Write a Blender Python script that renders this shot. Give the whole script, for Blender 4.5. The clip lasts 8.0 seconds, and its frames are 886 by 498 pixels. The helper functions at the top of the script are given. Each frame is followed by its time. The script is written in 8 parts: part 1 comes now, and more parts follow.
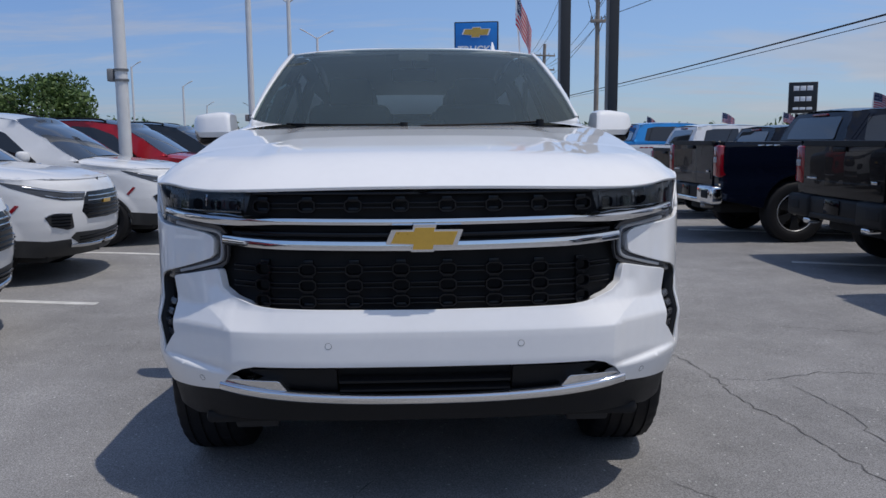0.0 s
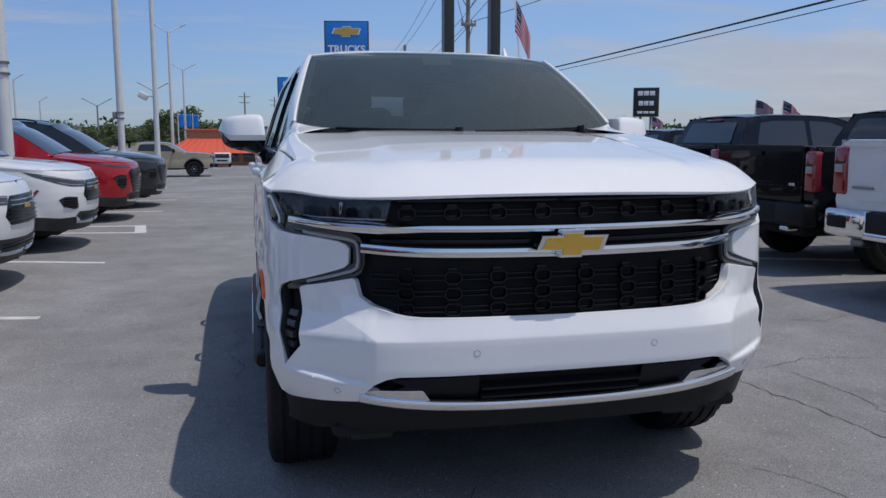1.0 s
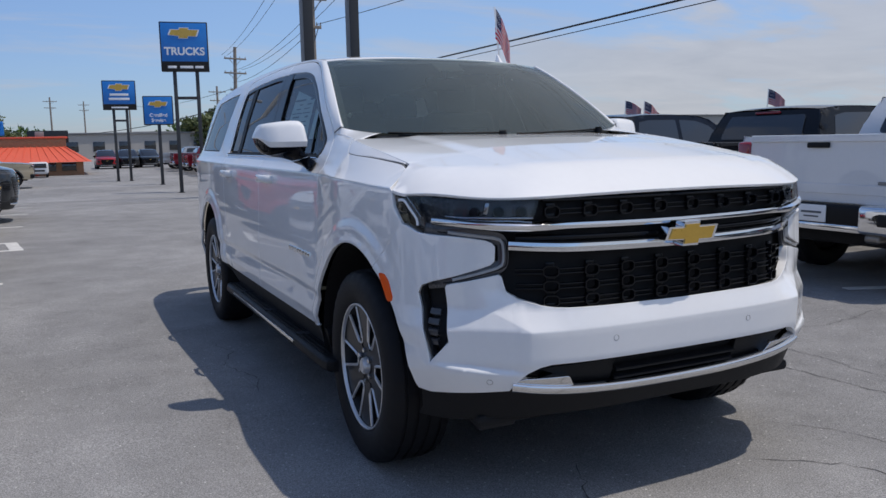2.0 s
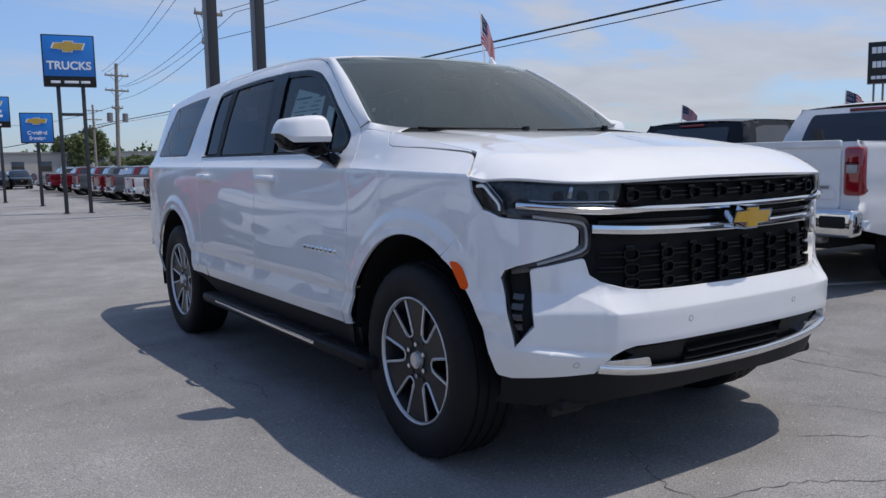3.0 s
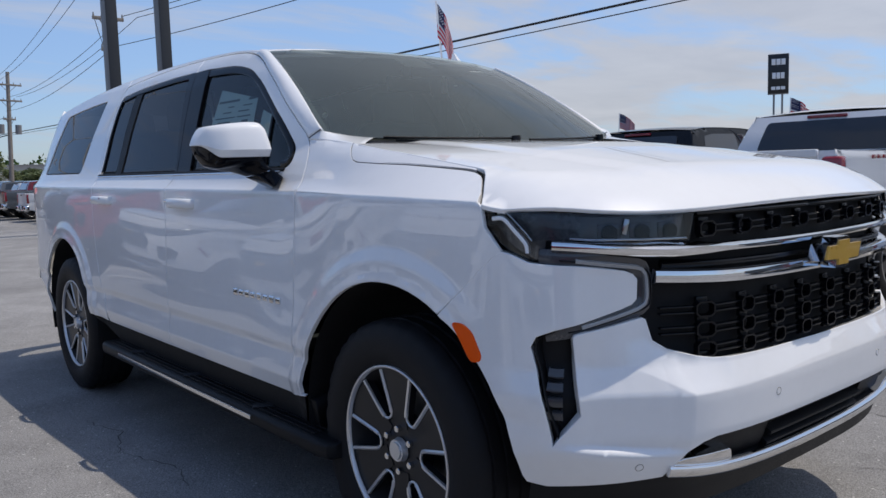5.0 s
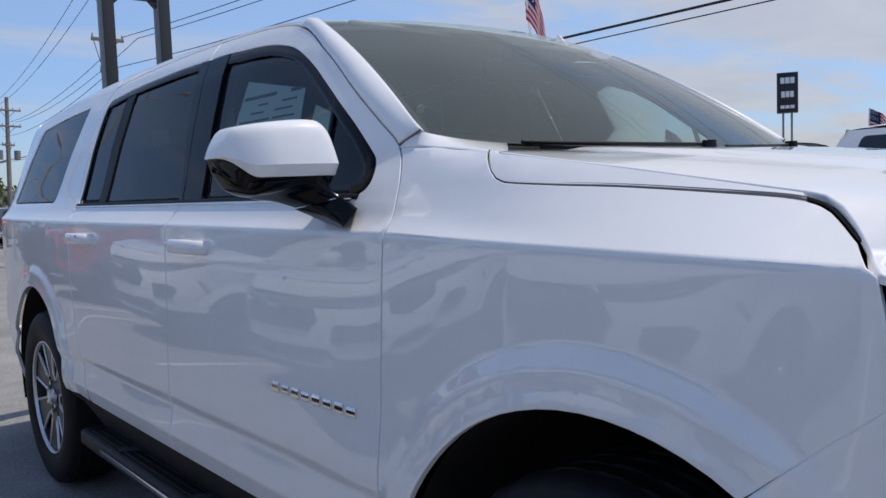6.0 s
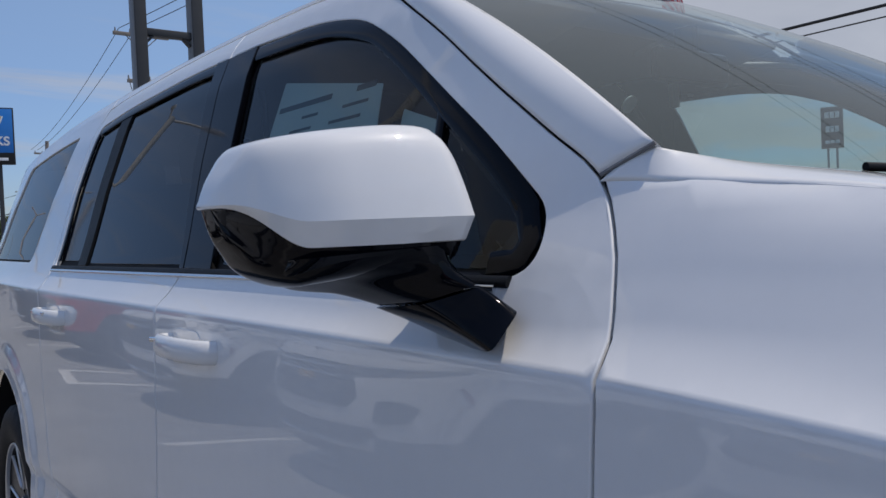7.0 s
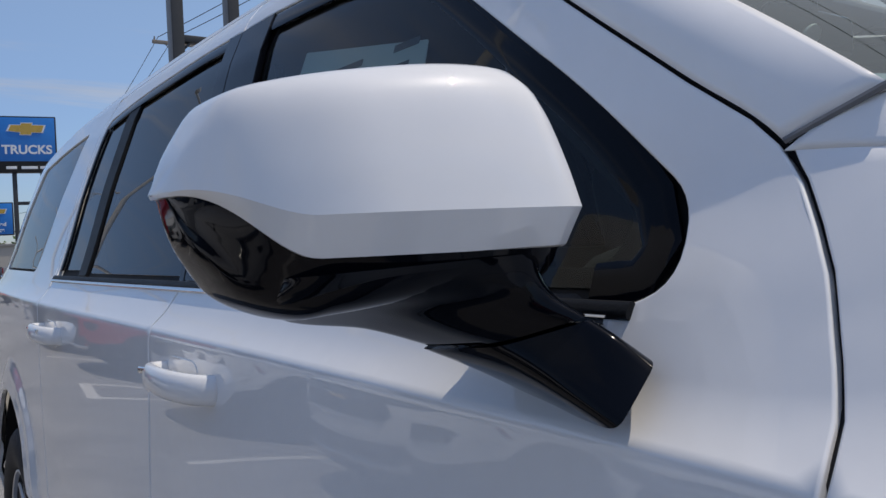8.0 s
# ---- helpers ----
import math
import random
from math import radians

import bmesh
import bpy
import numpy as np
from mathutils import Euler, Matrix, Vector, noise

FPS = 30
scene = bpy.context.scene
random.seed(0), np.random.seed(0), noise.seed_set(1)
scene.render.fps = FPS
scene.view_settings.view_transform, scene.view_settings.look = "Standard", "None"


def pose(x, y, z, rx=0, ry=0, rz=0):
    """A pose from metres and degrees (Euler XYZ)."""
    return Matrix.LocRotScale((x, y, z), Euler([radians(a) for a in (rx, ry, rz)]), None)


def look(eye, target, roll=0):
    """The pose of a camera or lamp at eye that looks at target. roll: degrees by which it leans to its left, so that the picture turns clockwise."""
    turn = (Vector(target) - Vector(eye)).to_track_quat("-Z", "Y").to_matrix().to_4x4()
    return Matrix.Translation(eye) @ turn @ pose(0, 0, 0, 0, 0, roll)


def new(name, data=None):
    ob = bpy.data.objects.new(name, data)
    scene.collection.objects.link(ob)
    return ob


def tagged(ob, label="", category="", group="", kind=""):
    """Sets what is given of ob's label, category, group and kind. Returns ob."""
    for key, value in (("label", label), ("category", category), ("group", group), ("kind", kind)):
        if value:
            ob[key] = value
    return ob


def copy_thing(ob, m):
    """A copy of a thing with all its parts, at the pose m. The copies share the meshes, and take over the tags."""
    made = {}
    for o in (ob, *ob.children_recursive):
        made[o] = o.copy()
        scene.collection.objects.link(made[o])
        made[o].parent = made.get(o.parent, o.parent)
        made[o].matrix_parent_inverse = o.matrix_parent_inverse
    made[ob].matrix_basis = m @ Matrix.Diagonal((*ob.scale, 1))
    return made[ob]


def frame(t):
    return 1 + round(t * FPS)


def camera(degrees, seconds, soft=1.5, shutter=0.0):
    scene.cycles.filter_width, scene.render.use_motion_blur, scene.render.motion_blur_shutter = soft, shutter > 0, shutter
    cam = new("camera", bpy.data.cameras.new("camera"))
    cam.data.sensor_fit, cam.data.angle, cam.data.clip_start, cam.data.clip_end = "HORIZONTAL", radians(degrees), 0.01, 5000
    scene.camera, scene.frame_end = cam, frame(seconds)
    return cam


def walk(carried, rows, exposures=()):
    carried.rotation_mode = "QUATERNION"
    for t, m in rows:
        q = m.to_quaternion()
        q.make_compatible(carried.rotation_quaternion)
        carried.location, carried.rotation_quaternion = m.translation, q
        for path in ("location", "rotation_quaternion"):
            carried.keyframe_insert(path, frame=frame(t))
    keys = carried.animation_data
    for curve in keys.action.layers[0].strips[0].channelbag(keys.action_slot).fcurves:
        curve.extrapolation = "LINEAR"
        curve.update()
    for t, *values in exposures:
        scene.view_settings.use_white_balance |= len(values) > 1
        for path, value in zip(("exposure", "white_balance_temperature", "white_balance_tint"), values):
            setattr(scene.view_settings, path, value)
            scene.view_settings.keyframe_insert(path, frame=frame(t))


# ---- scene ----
cam = camera(57.7, 8.0)
PATH = [
    (0, (-0.07, -2.577, 1.297), (0.024, -0.597, 1.029), -0.4),
    (0.5, (-0.544, -2.583, 1.319), (-0.286, -0.618, 1.05), -0.1),
    (1, (-1.026, -2.463, 1.325), (-0.569, -0.534, 1.055), 0.0),
    (1.5, (-1.567, -2.404, 1.343), (-0.902, -0.537, 1.074), -0.2),
    (2.8, (-2.644, -1.951, 1.29), (-1.572, -0.279, 1.049), -1.5),
    (3, (-2.69, -1.906, 1.225), (-1.587, -0.253, 1.004), -1.1),
    (3.5, (-2.702, -1.822, 1.114), (-1.542, -0.205, 0.909), -1.2),
    (4, (-2.704, -1.798, 1.118), (-1.505, -0.209, 0.916), -1.1),
    (4.2, (-2.669, -1.72, 1.187), (-1.452, -0.148, 0.966), -1.2),
    (5.3, (-2.267, -0.724, 1.262), (-0.984, 0.799, 1.072), -1.7),
    (5.5, (-2.179, -0.487, 1.255), (-0.896, 1.037, 1.070), -1.8),
    (6, (-1.949, 0.087, 1.277), (-0.672, 1.619, 1.132), -2.1),
    (6.5, (-1.742, 0.593, 1.296), (-0.485, 2.147, 1.212), -2.3),
    (7, (-1.509, 0.974, 1.332), (-0.290, 2.559, 1.287), -2.5),
    (7.5, (-1.373, 1.191, 1.339), (-0.195, 2.807, 1.321), -2.2),
    (8, (-1.342, 1.248, 1.329), (-0.195, 2.886, 1.305), -2.6),
]
walk(cam, [(t, look(eye, target, roll)) for t, eye, target, roll in PATH], [(t, e + 0.12, k, 12) for t, e, k in ((0.0, -0.12, 6600), (1.0, -0.12, 6600), (1.5, -0.06, 6750), (3.0, 0.13, 6800), (3.5, 0.15, 7000), (5.5, 0.13, 6900), (6.0, 0.16, 6900), (6.5, 0.05, 6900), (7.0, -0.13, 6950), (8.0, -0.01, 7200))])

# ---- light ----
SUN_FROM = Vector((0.46, -0.27, 1.40)).normalized()
sun_el = math.asin(SUN_FROM.z)
sun_az = math.atan2(SUN_FROM.x, SUN_FROM.y)
sun = new("sun", bpy.data.lights.new("sun", "SUN"))
sun.data.energy, sun.data.angle, sun.data.color = 2.2, radians(0.55), (1.0, 0.955, 0.88)
sun.matrix_world = look(SUN_FROM * 60, (0, 0, 0))

world = bpy.data.worlds.new("world")
scene.world = world
world.use_nodes = True
wn, wl = world.node_tree.nodes, world.node_tree.links
wn.clear()
w_out = wn.new("ShaderNodeOutputWorld")
w_bg = wn.new("ShaderNodeBackground")
w_sky = wn.new("ShaderNodeTexSky")
w_sky.sky_type, w_sky.sun_disc = "NISHITA", False
w_sky.sun_elevation, w_sky.sun_rotation = sun_el, sun_az
w_sky.air_density, w_sky.dust_density, w_sky.ozone_density = 1.0, 0.4, 3.0
w_bg.inputs["Strength"].default_value = 0.144
# high thin cloud sheets, denser to the east (+x), as noise stretched on a flat cloud ceiling
w_tc = wn.new("ShaderNodeTexCoord")
w_sep = wn.new("ShaderNodeSeparateXYZ")
wl.new(w_tc.outputs["Generated"], w_sep.inputs[0])


def wmath(op, a, b=0.0, c=None):
    n = wn.new("ShaderNodeMath")
    n.operation = op
    for i, v in enumerate((a, b) if c is None else (a, b, c)):
        if hasattr(v, "links"):
            wl.new(v, n.inputs[i])
        else:
            n.inputs[i].default_value = v
    return n.outputs[0]


def wramp(v, lo, hi):
    n = wn.new("ShaderNodeMapRange")
    n.interpolation_type = "SMOOTHSTEP"
    wl.new(v, n.inputs["Value"])
    n.inputs["From Min"].default_value, n.inputs["From Max"].default_value = lo, hi
    return n.outputs[0]


up = wmath("MAXIMUM", w_sep.outputs[2], 0.0)
den = wmath("ADD", up, 0.12)
w_comb = wn.new("ShaderNodeCombineXYZ")
wl.new(wmath("DIVIDE", w_sep.outputs[0], den), w_comb.inputs[0])
wl.new(wmath("DIVIDE", w_sep.outputs[1], den), w_comb.inputs[1])


def wnoise(scale, detail, rough, sx, sy, off):
    m = wn.new("ShaderNodeMapping")
    m.inputs["Scale"].default_value = (sx, sy, 1)
    m.inputs["Location"].default_value = (off, off * 0.7, 0)
    wl.new(w_comb.outputs[0], m.inputs[0])
    n = wn.new("ShaderNodeTexNoise")
    n.inputs["Scale"].default_value, n.inputs["Detail"].default_value = scale, detail
    n.inputs["Roughness"].default_value, n.inputs["Distortion"].default_value = rough, 0.4
    wl.new(m.outputs[0], n.inputs["Vector"])
    return n.outputs["Fac"]


east = wramp(wmath("ADD", w_sep.outputs[0], wmath("MULTIPLY", w_sep.outputs[1], -0.10)), 0.05, 0.60)
big = wnoise(0.62, 7.0, 0.56, 0.75, 1.3, 3.1)
puff = wnoise(1.9, 8.0, 0.60, 0.9, 1.1, 5.2)
wisps = wnoise(1.1, 8.0, 0.64, 0.5, 1.6, 7.7)
body_c = wmath("ADD", big, wmath("ADD", wmath("MULTIPLY", east, 0.20), wmath("MULTIPLY", puff, 0.16)))
mask1 = wmath("MULTIPLY", wramp(body_c, 0.66, 0.80), wmath("ADD", wmath("MULTIPLY", east, 0.66), 0.14))
mask2 = wmath("MULTIPLY", wramp(wisps, 0.47, 0.71), 0.52)
low = wmath("MULTIPLY", wramp(wmath("MULTIPLY", up, -1.0), -0.16, 0.0), 0.10)
cloud = wmath("MINIMUM", wmath("ADD", wmath("MAXIMUM", mask1, mask2), low), 0.85)
# the hazy summer air near the horizon stays blue rather than white
w_tint = wn.new("ShaderNodeMix")
w_tint.data_type, w_tint.blend_type = "RGBA", "MULTIPLY"
wl.new(wramp(wmath("MULTIPLY", up, -1.0), -0.42, 0.0), w_tint.inputs["Factor"])
wl.new(w_sky.outputs[0], w_tint.inputs["A"])
w_tint.inputs["B"].default_value = (0.46, 0.57, 0.80, 1)
w_west = wn.new("ShaderNodeMix")
w_west.data_type, w_west.blend_type = "RGBA", "MULTIPLY"
wl.new(wramp(wmath("MULTIPLY", w_sep.outputs[0], -1.0), -0.35, 0.45), w_west.inputs["Factor"])
wl.new(w_tint.outputs["Result"], w_west.inputs["A"])
w_west.inputs["B"].default_value = (0.74, 0.79, 0.87, 1)
# cloud undersides: brighter where thick
w_cc = wn.new("ShaderNodeMix")
w_cc.data_type = "RGBA"
wl.new(puff, w_cc.inputs["Factor"])
w_cc.inputs["A"].default_value, w_cc.inputs["B"].default_value = (2.35, 2.55, 3.0, 1), (3.6, 3.8, 4.2, 1)
w_mix = wn.new("ShaderNodeMix")
w_mix.data_type = "RGBA"
wl.new(cloud, w_mix.inputs["Factor"])
wl.new(w_west.outputs["Result"], w_mix.inputs["A"])
wl.new(w_cc.outputs["Result"], w_mix.inputs["B"])
wl.new(w_mix.outputs["Result"], w_bg.inputs["Color"])
wl.new(w_bg.outputs[0], w_out.inputs["Surface"])


# ---- materials ----
def material(name):
    m = bpy.data.materials.new(name)
    m.use_nodes = True
    return m, m.node_tree.nodes, m.node_tree.links, m.node_tree.nodes["Principled BSDF"]


def noise_node(nodes, links, scale, detail=4.0, rough=0.55, where="Object"):
    tc = nodes.new("ShaderNodeTexCoord")
    n = nodes.new("ShaderNodeTexNoise")
    n.inputs["Scale"].default_value, n.inputs["Detail"].default_value = scale, detail
    n.inputs["Roughness"].default_value = rough
    links.new(tc.outputs[where], n.inputs["Vector"])
    return n


def ramp_node(nodes, links, src, stops):
    r = nodes.new("ShaderNodeValToRGB")
    el = r.color_ramp.elements
    while len(el) < len(stops):
        el.new(0.5)
    for e, (p, c) in zip(el, stops):
        e.position, e.color = p, (*c, 1)
    links.new(src, r.inputs[0])
    return r


def surface(name, color, rough=0.5, metal=0.0, vary=0.06, scale=6.0, bump=0.0, bump_scale=120.0, coat=0.0, coat_rough=0.03, spec=0.5, rvar=0.06):
    """A material with colour and gloss that vary at two scales, and fine relief."""
    m, n, l, p = material(name)
    a = noise_node(n, l, scale, 5.0)
    b = noise_node(n, l, scale * 11, 3.0)
    mixv = n.new("ShaderNodeMath")
    mixv.operation = "MULTIPLY_ADD"
    l.new(a.outputs["Fac"], mixv.inputs[0])
    mixv.inputs[1].default_value = 0.65
    sc = n.new("ShaderNodeMath")
    sc.operation = "MULTIPLY"
    l.new(b.outputs["Fac"], sc.inputs[0])
    sc.inputs[1].default_value = 0.35
    l.new(sc.outputs[0], mixv.inputs[2])
    lo = tuple(max(0.0, c * (1 - vary)) for c in color)
    hi = tuple(min(1.0, c * (1 + vary)) for c in color)
    r = ramp_node(n, l, mixv.outputs[0], [(0.3, lo), (0.7, hi)])
    l.new(r.outputs[0], p.inputs["Base Color"])
    rr = n.new("ShaderNodeMapRange")
    l.new(mixv.outputs[0], rr.inputs["Value"])
    rr.inputs["From Min"].default_value, rr.inputs["From Max"].default_value = 0.3, 0.7
    rr.inputs["To Min"].default_value, rr.inputs["To Max"].default_value = max(0.0, rough - rvar), min(1.0, rough + rvar)
    l.new(rr.outputs[0], p.inputs["Roughness"])
    p.inputs["Metallic"].default_value = metal
    p.inputs["Coat Weight"].default_value, p.inputs["Coat Roughness"].default_value = coat, coat_rough
    p.inputs["Specular IOR Level"].default_value = spec
    if bump:
        f = noise_node(n, l, bump_scale, 3.0)
        bn = n.new("ShaderNodeBump")
        bn.inputs["Strength"].default_value, bn.inputs["Distance"].default_value = bump, 0.004
        l.new(f.outputs["Fac"], bn.inputs["Height"])
        l.new(bn.outputs[0], p.inputs["Normal"])
    return m


def car_paint(name, color, flake=0.0, rough=0.35):
    return surface(name, color, rough=rough, metal=flake, vary=0.025, scale=3.0, coat=1.0, coat_rough=0.006, spec=0.1, rvar=0.03)


def glass(name, tint, gloss_rough=0.0, ior=1.5, pale_sheen=0.0):
    """A pane: tinted straight transmission with a mirror gloss by Fresnel, and a pale diffuse layer painting in
    reflected sky.
    """
    m = bpy.data.materials.new(name)
    m.use_nodes = True
    n, l = m.node_tree.nodes, m.node_tree.links
    n.clear()
    out = n.new("ShaderNodeOutputMaterial")
    tr = n.new("ShaderNodeBsdfTransparent")
    tr.inputs[0].default_value = (*tint, 1)
    gl = n.new("ShaderNodeBsdfGlossy")
    gl.inputs["Roughness"].default_value = gloss_rough
    fr = n.new("ShaderNodeFresnel")
    fr.inputs["IOR"].default_value = ior
    mx = n.new("ShaderNodeMixShader")
    l.new(fr.outputs[0], mx.inputs[0])
    l.new(tr.outputs[0], mx.inputs[1])
    l.new(gl.outputs[0], mx.inputs[2])
    last = mx.outputs[0]
    # pale green diffuse share, uneven by noise, stands in for bright reflections
    if pale_sheen:
        df = n.new("ShaderNodeBsdfDiffuse")
        df.inputs["Color"].default_value = (0.56, 0.74, 0.72, 1)
        m2 = n.new("ShaderNodeMixShader")
        tc = n.new("ShaderNodeTexCoord")
        ns = n.new("ShaderNodeTexNoise")
        ns.inputs["Scale"].default_value, ns.inputs["Detail"].default_value = 3.0, 6.0
        l.new(tc.outputs["Object"], ns.inputs["Vector"])
        mr = n.new("ShaderNodeMapRange")
        mr.inputs["To Min"].default_value, mr.inputs["To Max"].default_value = pale_sheen * 0.7, pale_sheen * 1.3
        l.new(ns.outputs["Fac"], mr.inputs["Value"])
        l.new(mr.outputs[0], m2.inputs[0])
        l.new(last, m2.inputs[1])
        l.new(df.outputs[0], m2.inputs[2])
        last = m2.outputs[0]
    l.new(last, out.inputs[0])
    return m


WHITE = car_paint("white_paint", (0.87, 0.87, 0.862))
WHITE.node_tree.nodes["Principled BSDF"].inputs["Coat IOR"].default_value = 1.72
CHROME = surface("chrome", (0.78, 0.79, 0.80), rough=0.07, metal=1.0, vary=0.03, rvar=0.03)
BLACK_GLOSS = surface("black_gloss", (0.0025, 0.003, 0.005), rough=0.05, vary=0.1, spec=0.18, rvar=0.02)
BLACK_PLASTIC = surface("black_plastic", (0.009, 0.0095, 0.011), rough=0.5, vary=0.15, bump=0.15, bump_scale=400, spec=0.22)
GRILLE_BLACK = surface("grille_black", (0.0035, 0.004, 0.006), rough=0.22, vary=0.1, spec=0.3)
CAVITY = surface("cavity_black", (0.004, 0.004, 0.005), rough=0.8, vary=0.1)
RUBBER = surface("tyre_rubber", (0.011, 0.011, 0.0125), rough=0.62, vary=0.18, bump=0.2, bump_scale=300, spec=0.25)
RIM_GREY = surface("rim_grey", (0.018, 0.0185, 0.0205), rough=0.36, metal=0.2, vary=0.06, coat=0.15, spec=0.3)
MACHINED = surface("machined_alloy", (0.72, 0.72, 0.725), rough=0.33, metal=0.7, vary=0.05)
STEEL = surface("brake_steel", (0.25, 0.24, 0.23), rough=0.4, metal=1.0, vary=0.15)
AMBER = surface("amber_lens", (1.0, 0.105, 0.002), rough=0.35, vary=0.05, spec=0.25)
RED_LENS = surface("red_lens", (0.26, 0.004, 0.012), rough=0.1, vary=0.08, coat=1.0)
LAMP_SILVER = surface("lamp_reflector", (0.55, 0.56, 0.58), rough=0.12, metal=1.0, vary=0.06)
LAMP_DARK = surface("lamp_bezel", (0.05, 0.052, 0.058), rough=0.25, vary=0.1, coat=0.5)
DRL = surface("lamp_tube", (0.32, 0.33, 0.34), rough=0.2, vary=0.08, coat=0.8)
GOLD = surface("badge_gold", (0.62, 0.37, 0.055), rough=0.30, metal=0.35, vary=0.08, bump=0.25, bump_scale=250, coat=0.5)
SEAT = surface("seat_cloth", (0.035, 0.035, 0.038), rough=0.8, vary=0.12, bump=0.3, bump_scale=300)
TRIM_DARK = surface("cabin_trim", (0.028, 0.028, 0.030), rough=0.6, vary=0.12, spec=0.3)
HEADLINER = surface("headliner", (0.34, 0.33, 0.31), rough=0.9, vary=0.05)
PAPER = surface("paper", (0.78, 0.80, 0.78), rough=0.7, vary=0.03)
INK = surface("ink_grey", (0.12, 0.13, 0.14), rough=0.7, vary=0.1)
# the windscreen's pale reflection is mostly put in as diffuse colour
GLASS_CLEAR = glass("windshield_glass", (0.66, 0.76, 0.73), ior=1.62, pale_sheen=0.064)
GLASS_FRONT = glass("front_door_glass", (0.64, 0.76, 0.74), pale_sheen=0.002)
GLASS_DARK = glass("privacy_glass", (0.075, 0.08, 0.085))
GLASS_LAMP = glass("lamp_cover", (0.80, 0.82, 0.83))
SIGN_WHITE = surface("sign_white", (0.82, 0.83, 0.84), rough=0.4, vary=0.04)
SIGN_BLUE = surface("sign_blue", (0.006, 0.19, 0.60), rough=0.35, vary=0.05, coat=0.3)
SIGN_BLACK = surface("sign_black", (0.012, 0.013, 0.015), rough=0.35, vary=0.1)
JOINT_GREY = surface("joint_grey", (0.16, 0.165, 0.175), rough=0.7, vary=0.1)
POST_DARK = surface("post_dark_grey", (0.035, 0.037, 0.04), rough=0.5, vary=0.15)
POST_GREY = surface("post_light_grey", (0.22, 0.22, 0.22), rough=0.55, vary=0.12)
POLE_WHITE = surface("pole_white_paint", (0.66, 0.67, 0.67), rough=0.5, vary=0.08)
CONCRETE = surface("pale_concrete", (0.48, 0.47, 0.45), rough=0.9, vary=0.2, scale=5, bump=0.4, bump_scale=80)
WOOD_POLE = surface("weathered_wood", (0.27, 0.235, 0.20), rough=0.85, vary=0.25, scale=4, bump=0.5, bump_scale=60)
CABLE = surface("cable_black", (0.015, 0.015, 0.016), rough=0.6)


from mathutils import geometry

# ---- mesh helpers ----
def sm(a, b, v):
    t = np.clip((np.asarray(v, float) - a) / (b - a), 0, 1)
    return t * t * (3 - 2 * t)


def mesh_ob(name, verts, faces, mat, parent=None, label="", normals=None, smooth=True, ids=None):
    me = bpy.data.meshes.new(name)
    me.from_pydata([tuple(map(float, v)) for v in verts], [], [tuple(int(i) for i in f) for f in faces])
    mats = mat if isinstance(mat, (list, tuple)) else [mat]
    for m in mats:
        me.materials.append(m)
    if smooth:
        me.polygons.foreach_set("use_smooth", [True] * len(me.polygons))
    if ids is not None:
        me.polygons.foreach_set("material_index", [int(i) for i in ids])
    me.update()
    if normals is not None:
        me.normals_split_custom_set_from_vertices([tuple(map(float, v)) for v in normals])
    ob = new(name, me)
    if parent is not None:
        ob.parent = parent
    if label:
        tagged(ob, label)
    return ob


def part(name, bm, mat, parent, label="", smooth=True):
    """Links a bmesh as one mesh object under a thing or a part."""
    me = bpy.data.meshes.new(name)
    bmesh.ops.recalc_face_normals(bm, faces=bm.faces)
    bm.to_mesh(me)
    bm.free()
    for m in (mat if isinstance(mat, (list, tuple)) else [mat]):
        me.materials.append(m)
    if smooth:
        me.polygons.foreach_set("use_smooth", [True] * len(me.polygons))
        me.set_sharp_from_angle(angle=radians(38))
    ob = new(name, me)
    ob.parent = parent
    if label:
        tagged(ob, label)
    return ob


def same_part(name, me, parent, m):
    """One more object on a mesh that is there already."""
    ob = new(name, me)
    ob.parent = parent
    ob.matrix_basis = m
    return ob


def thing(name, label, category, group="", kind="", at=None):
    ob = new(name)
    ob.empty_display_size = 0.2
    if at is not None:
        ob.matrix_basis = at
    return tagged(ob, label, category, group, kind)


def box_bm(sx, sy, sz, r=0.0, at=(0, 0, 0), rot=None, seg=2, bm=None):
    b = bmesh.new()
    bmesh.ops.create_cube(b, size=1.0)
    bmesh.ops.scale(b, vec=(sx, sy, sz), verts=b.verts)
    if r > 0:
        bmesh.ops.bevel(b, geom=b.edges[:], offset=min(r, 0.49 * min(sx, sy, sz)), segments=seg, profile=0.5, affect="EDGES")
    if rot is not None:
        b.transform(rot)
    b.transform(Matrix.Translation(at))
    return join_bm(bm, b)


def join_bm(bm, b):
    if bm is None:
        return b
    tmp = bpy.data.meshes.new("tmp")
    b.to_mesh(tmp)
    b.free()
    bm.from_mesh(tmp)
    bpy.data.meshes.remove(tmp)
    return bm


def cyl_bm(r1, r2, depth, seg=24, m=None, bevel=0.0, bm=None):
    b = bmesh.new()
    bmesh.ops.create_cone(b, cap_ends=True, segments=seg, radius1=r1, radius2=r2, depth=depth)
    if bevel:
        bmesh.ops.bevel(b, geom=[e for e in b.edges if len(e.link_faces) == 2 and e.calc_face_angle(0) > 1.0], offset=bevel, segments=2, affect="EDGES")
    if m is not None:
        b.transform(m)
    return join_bm(bm, b)


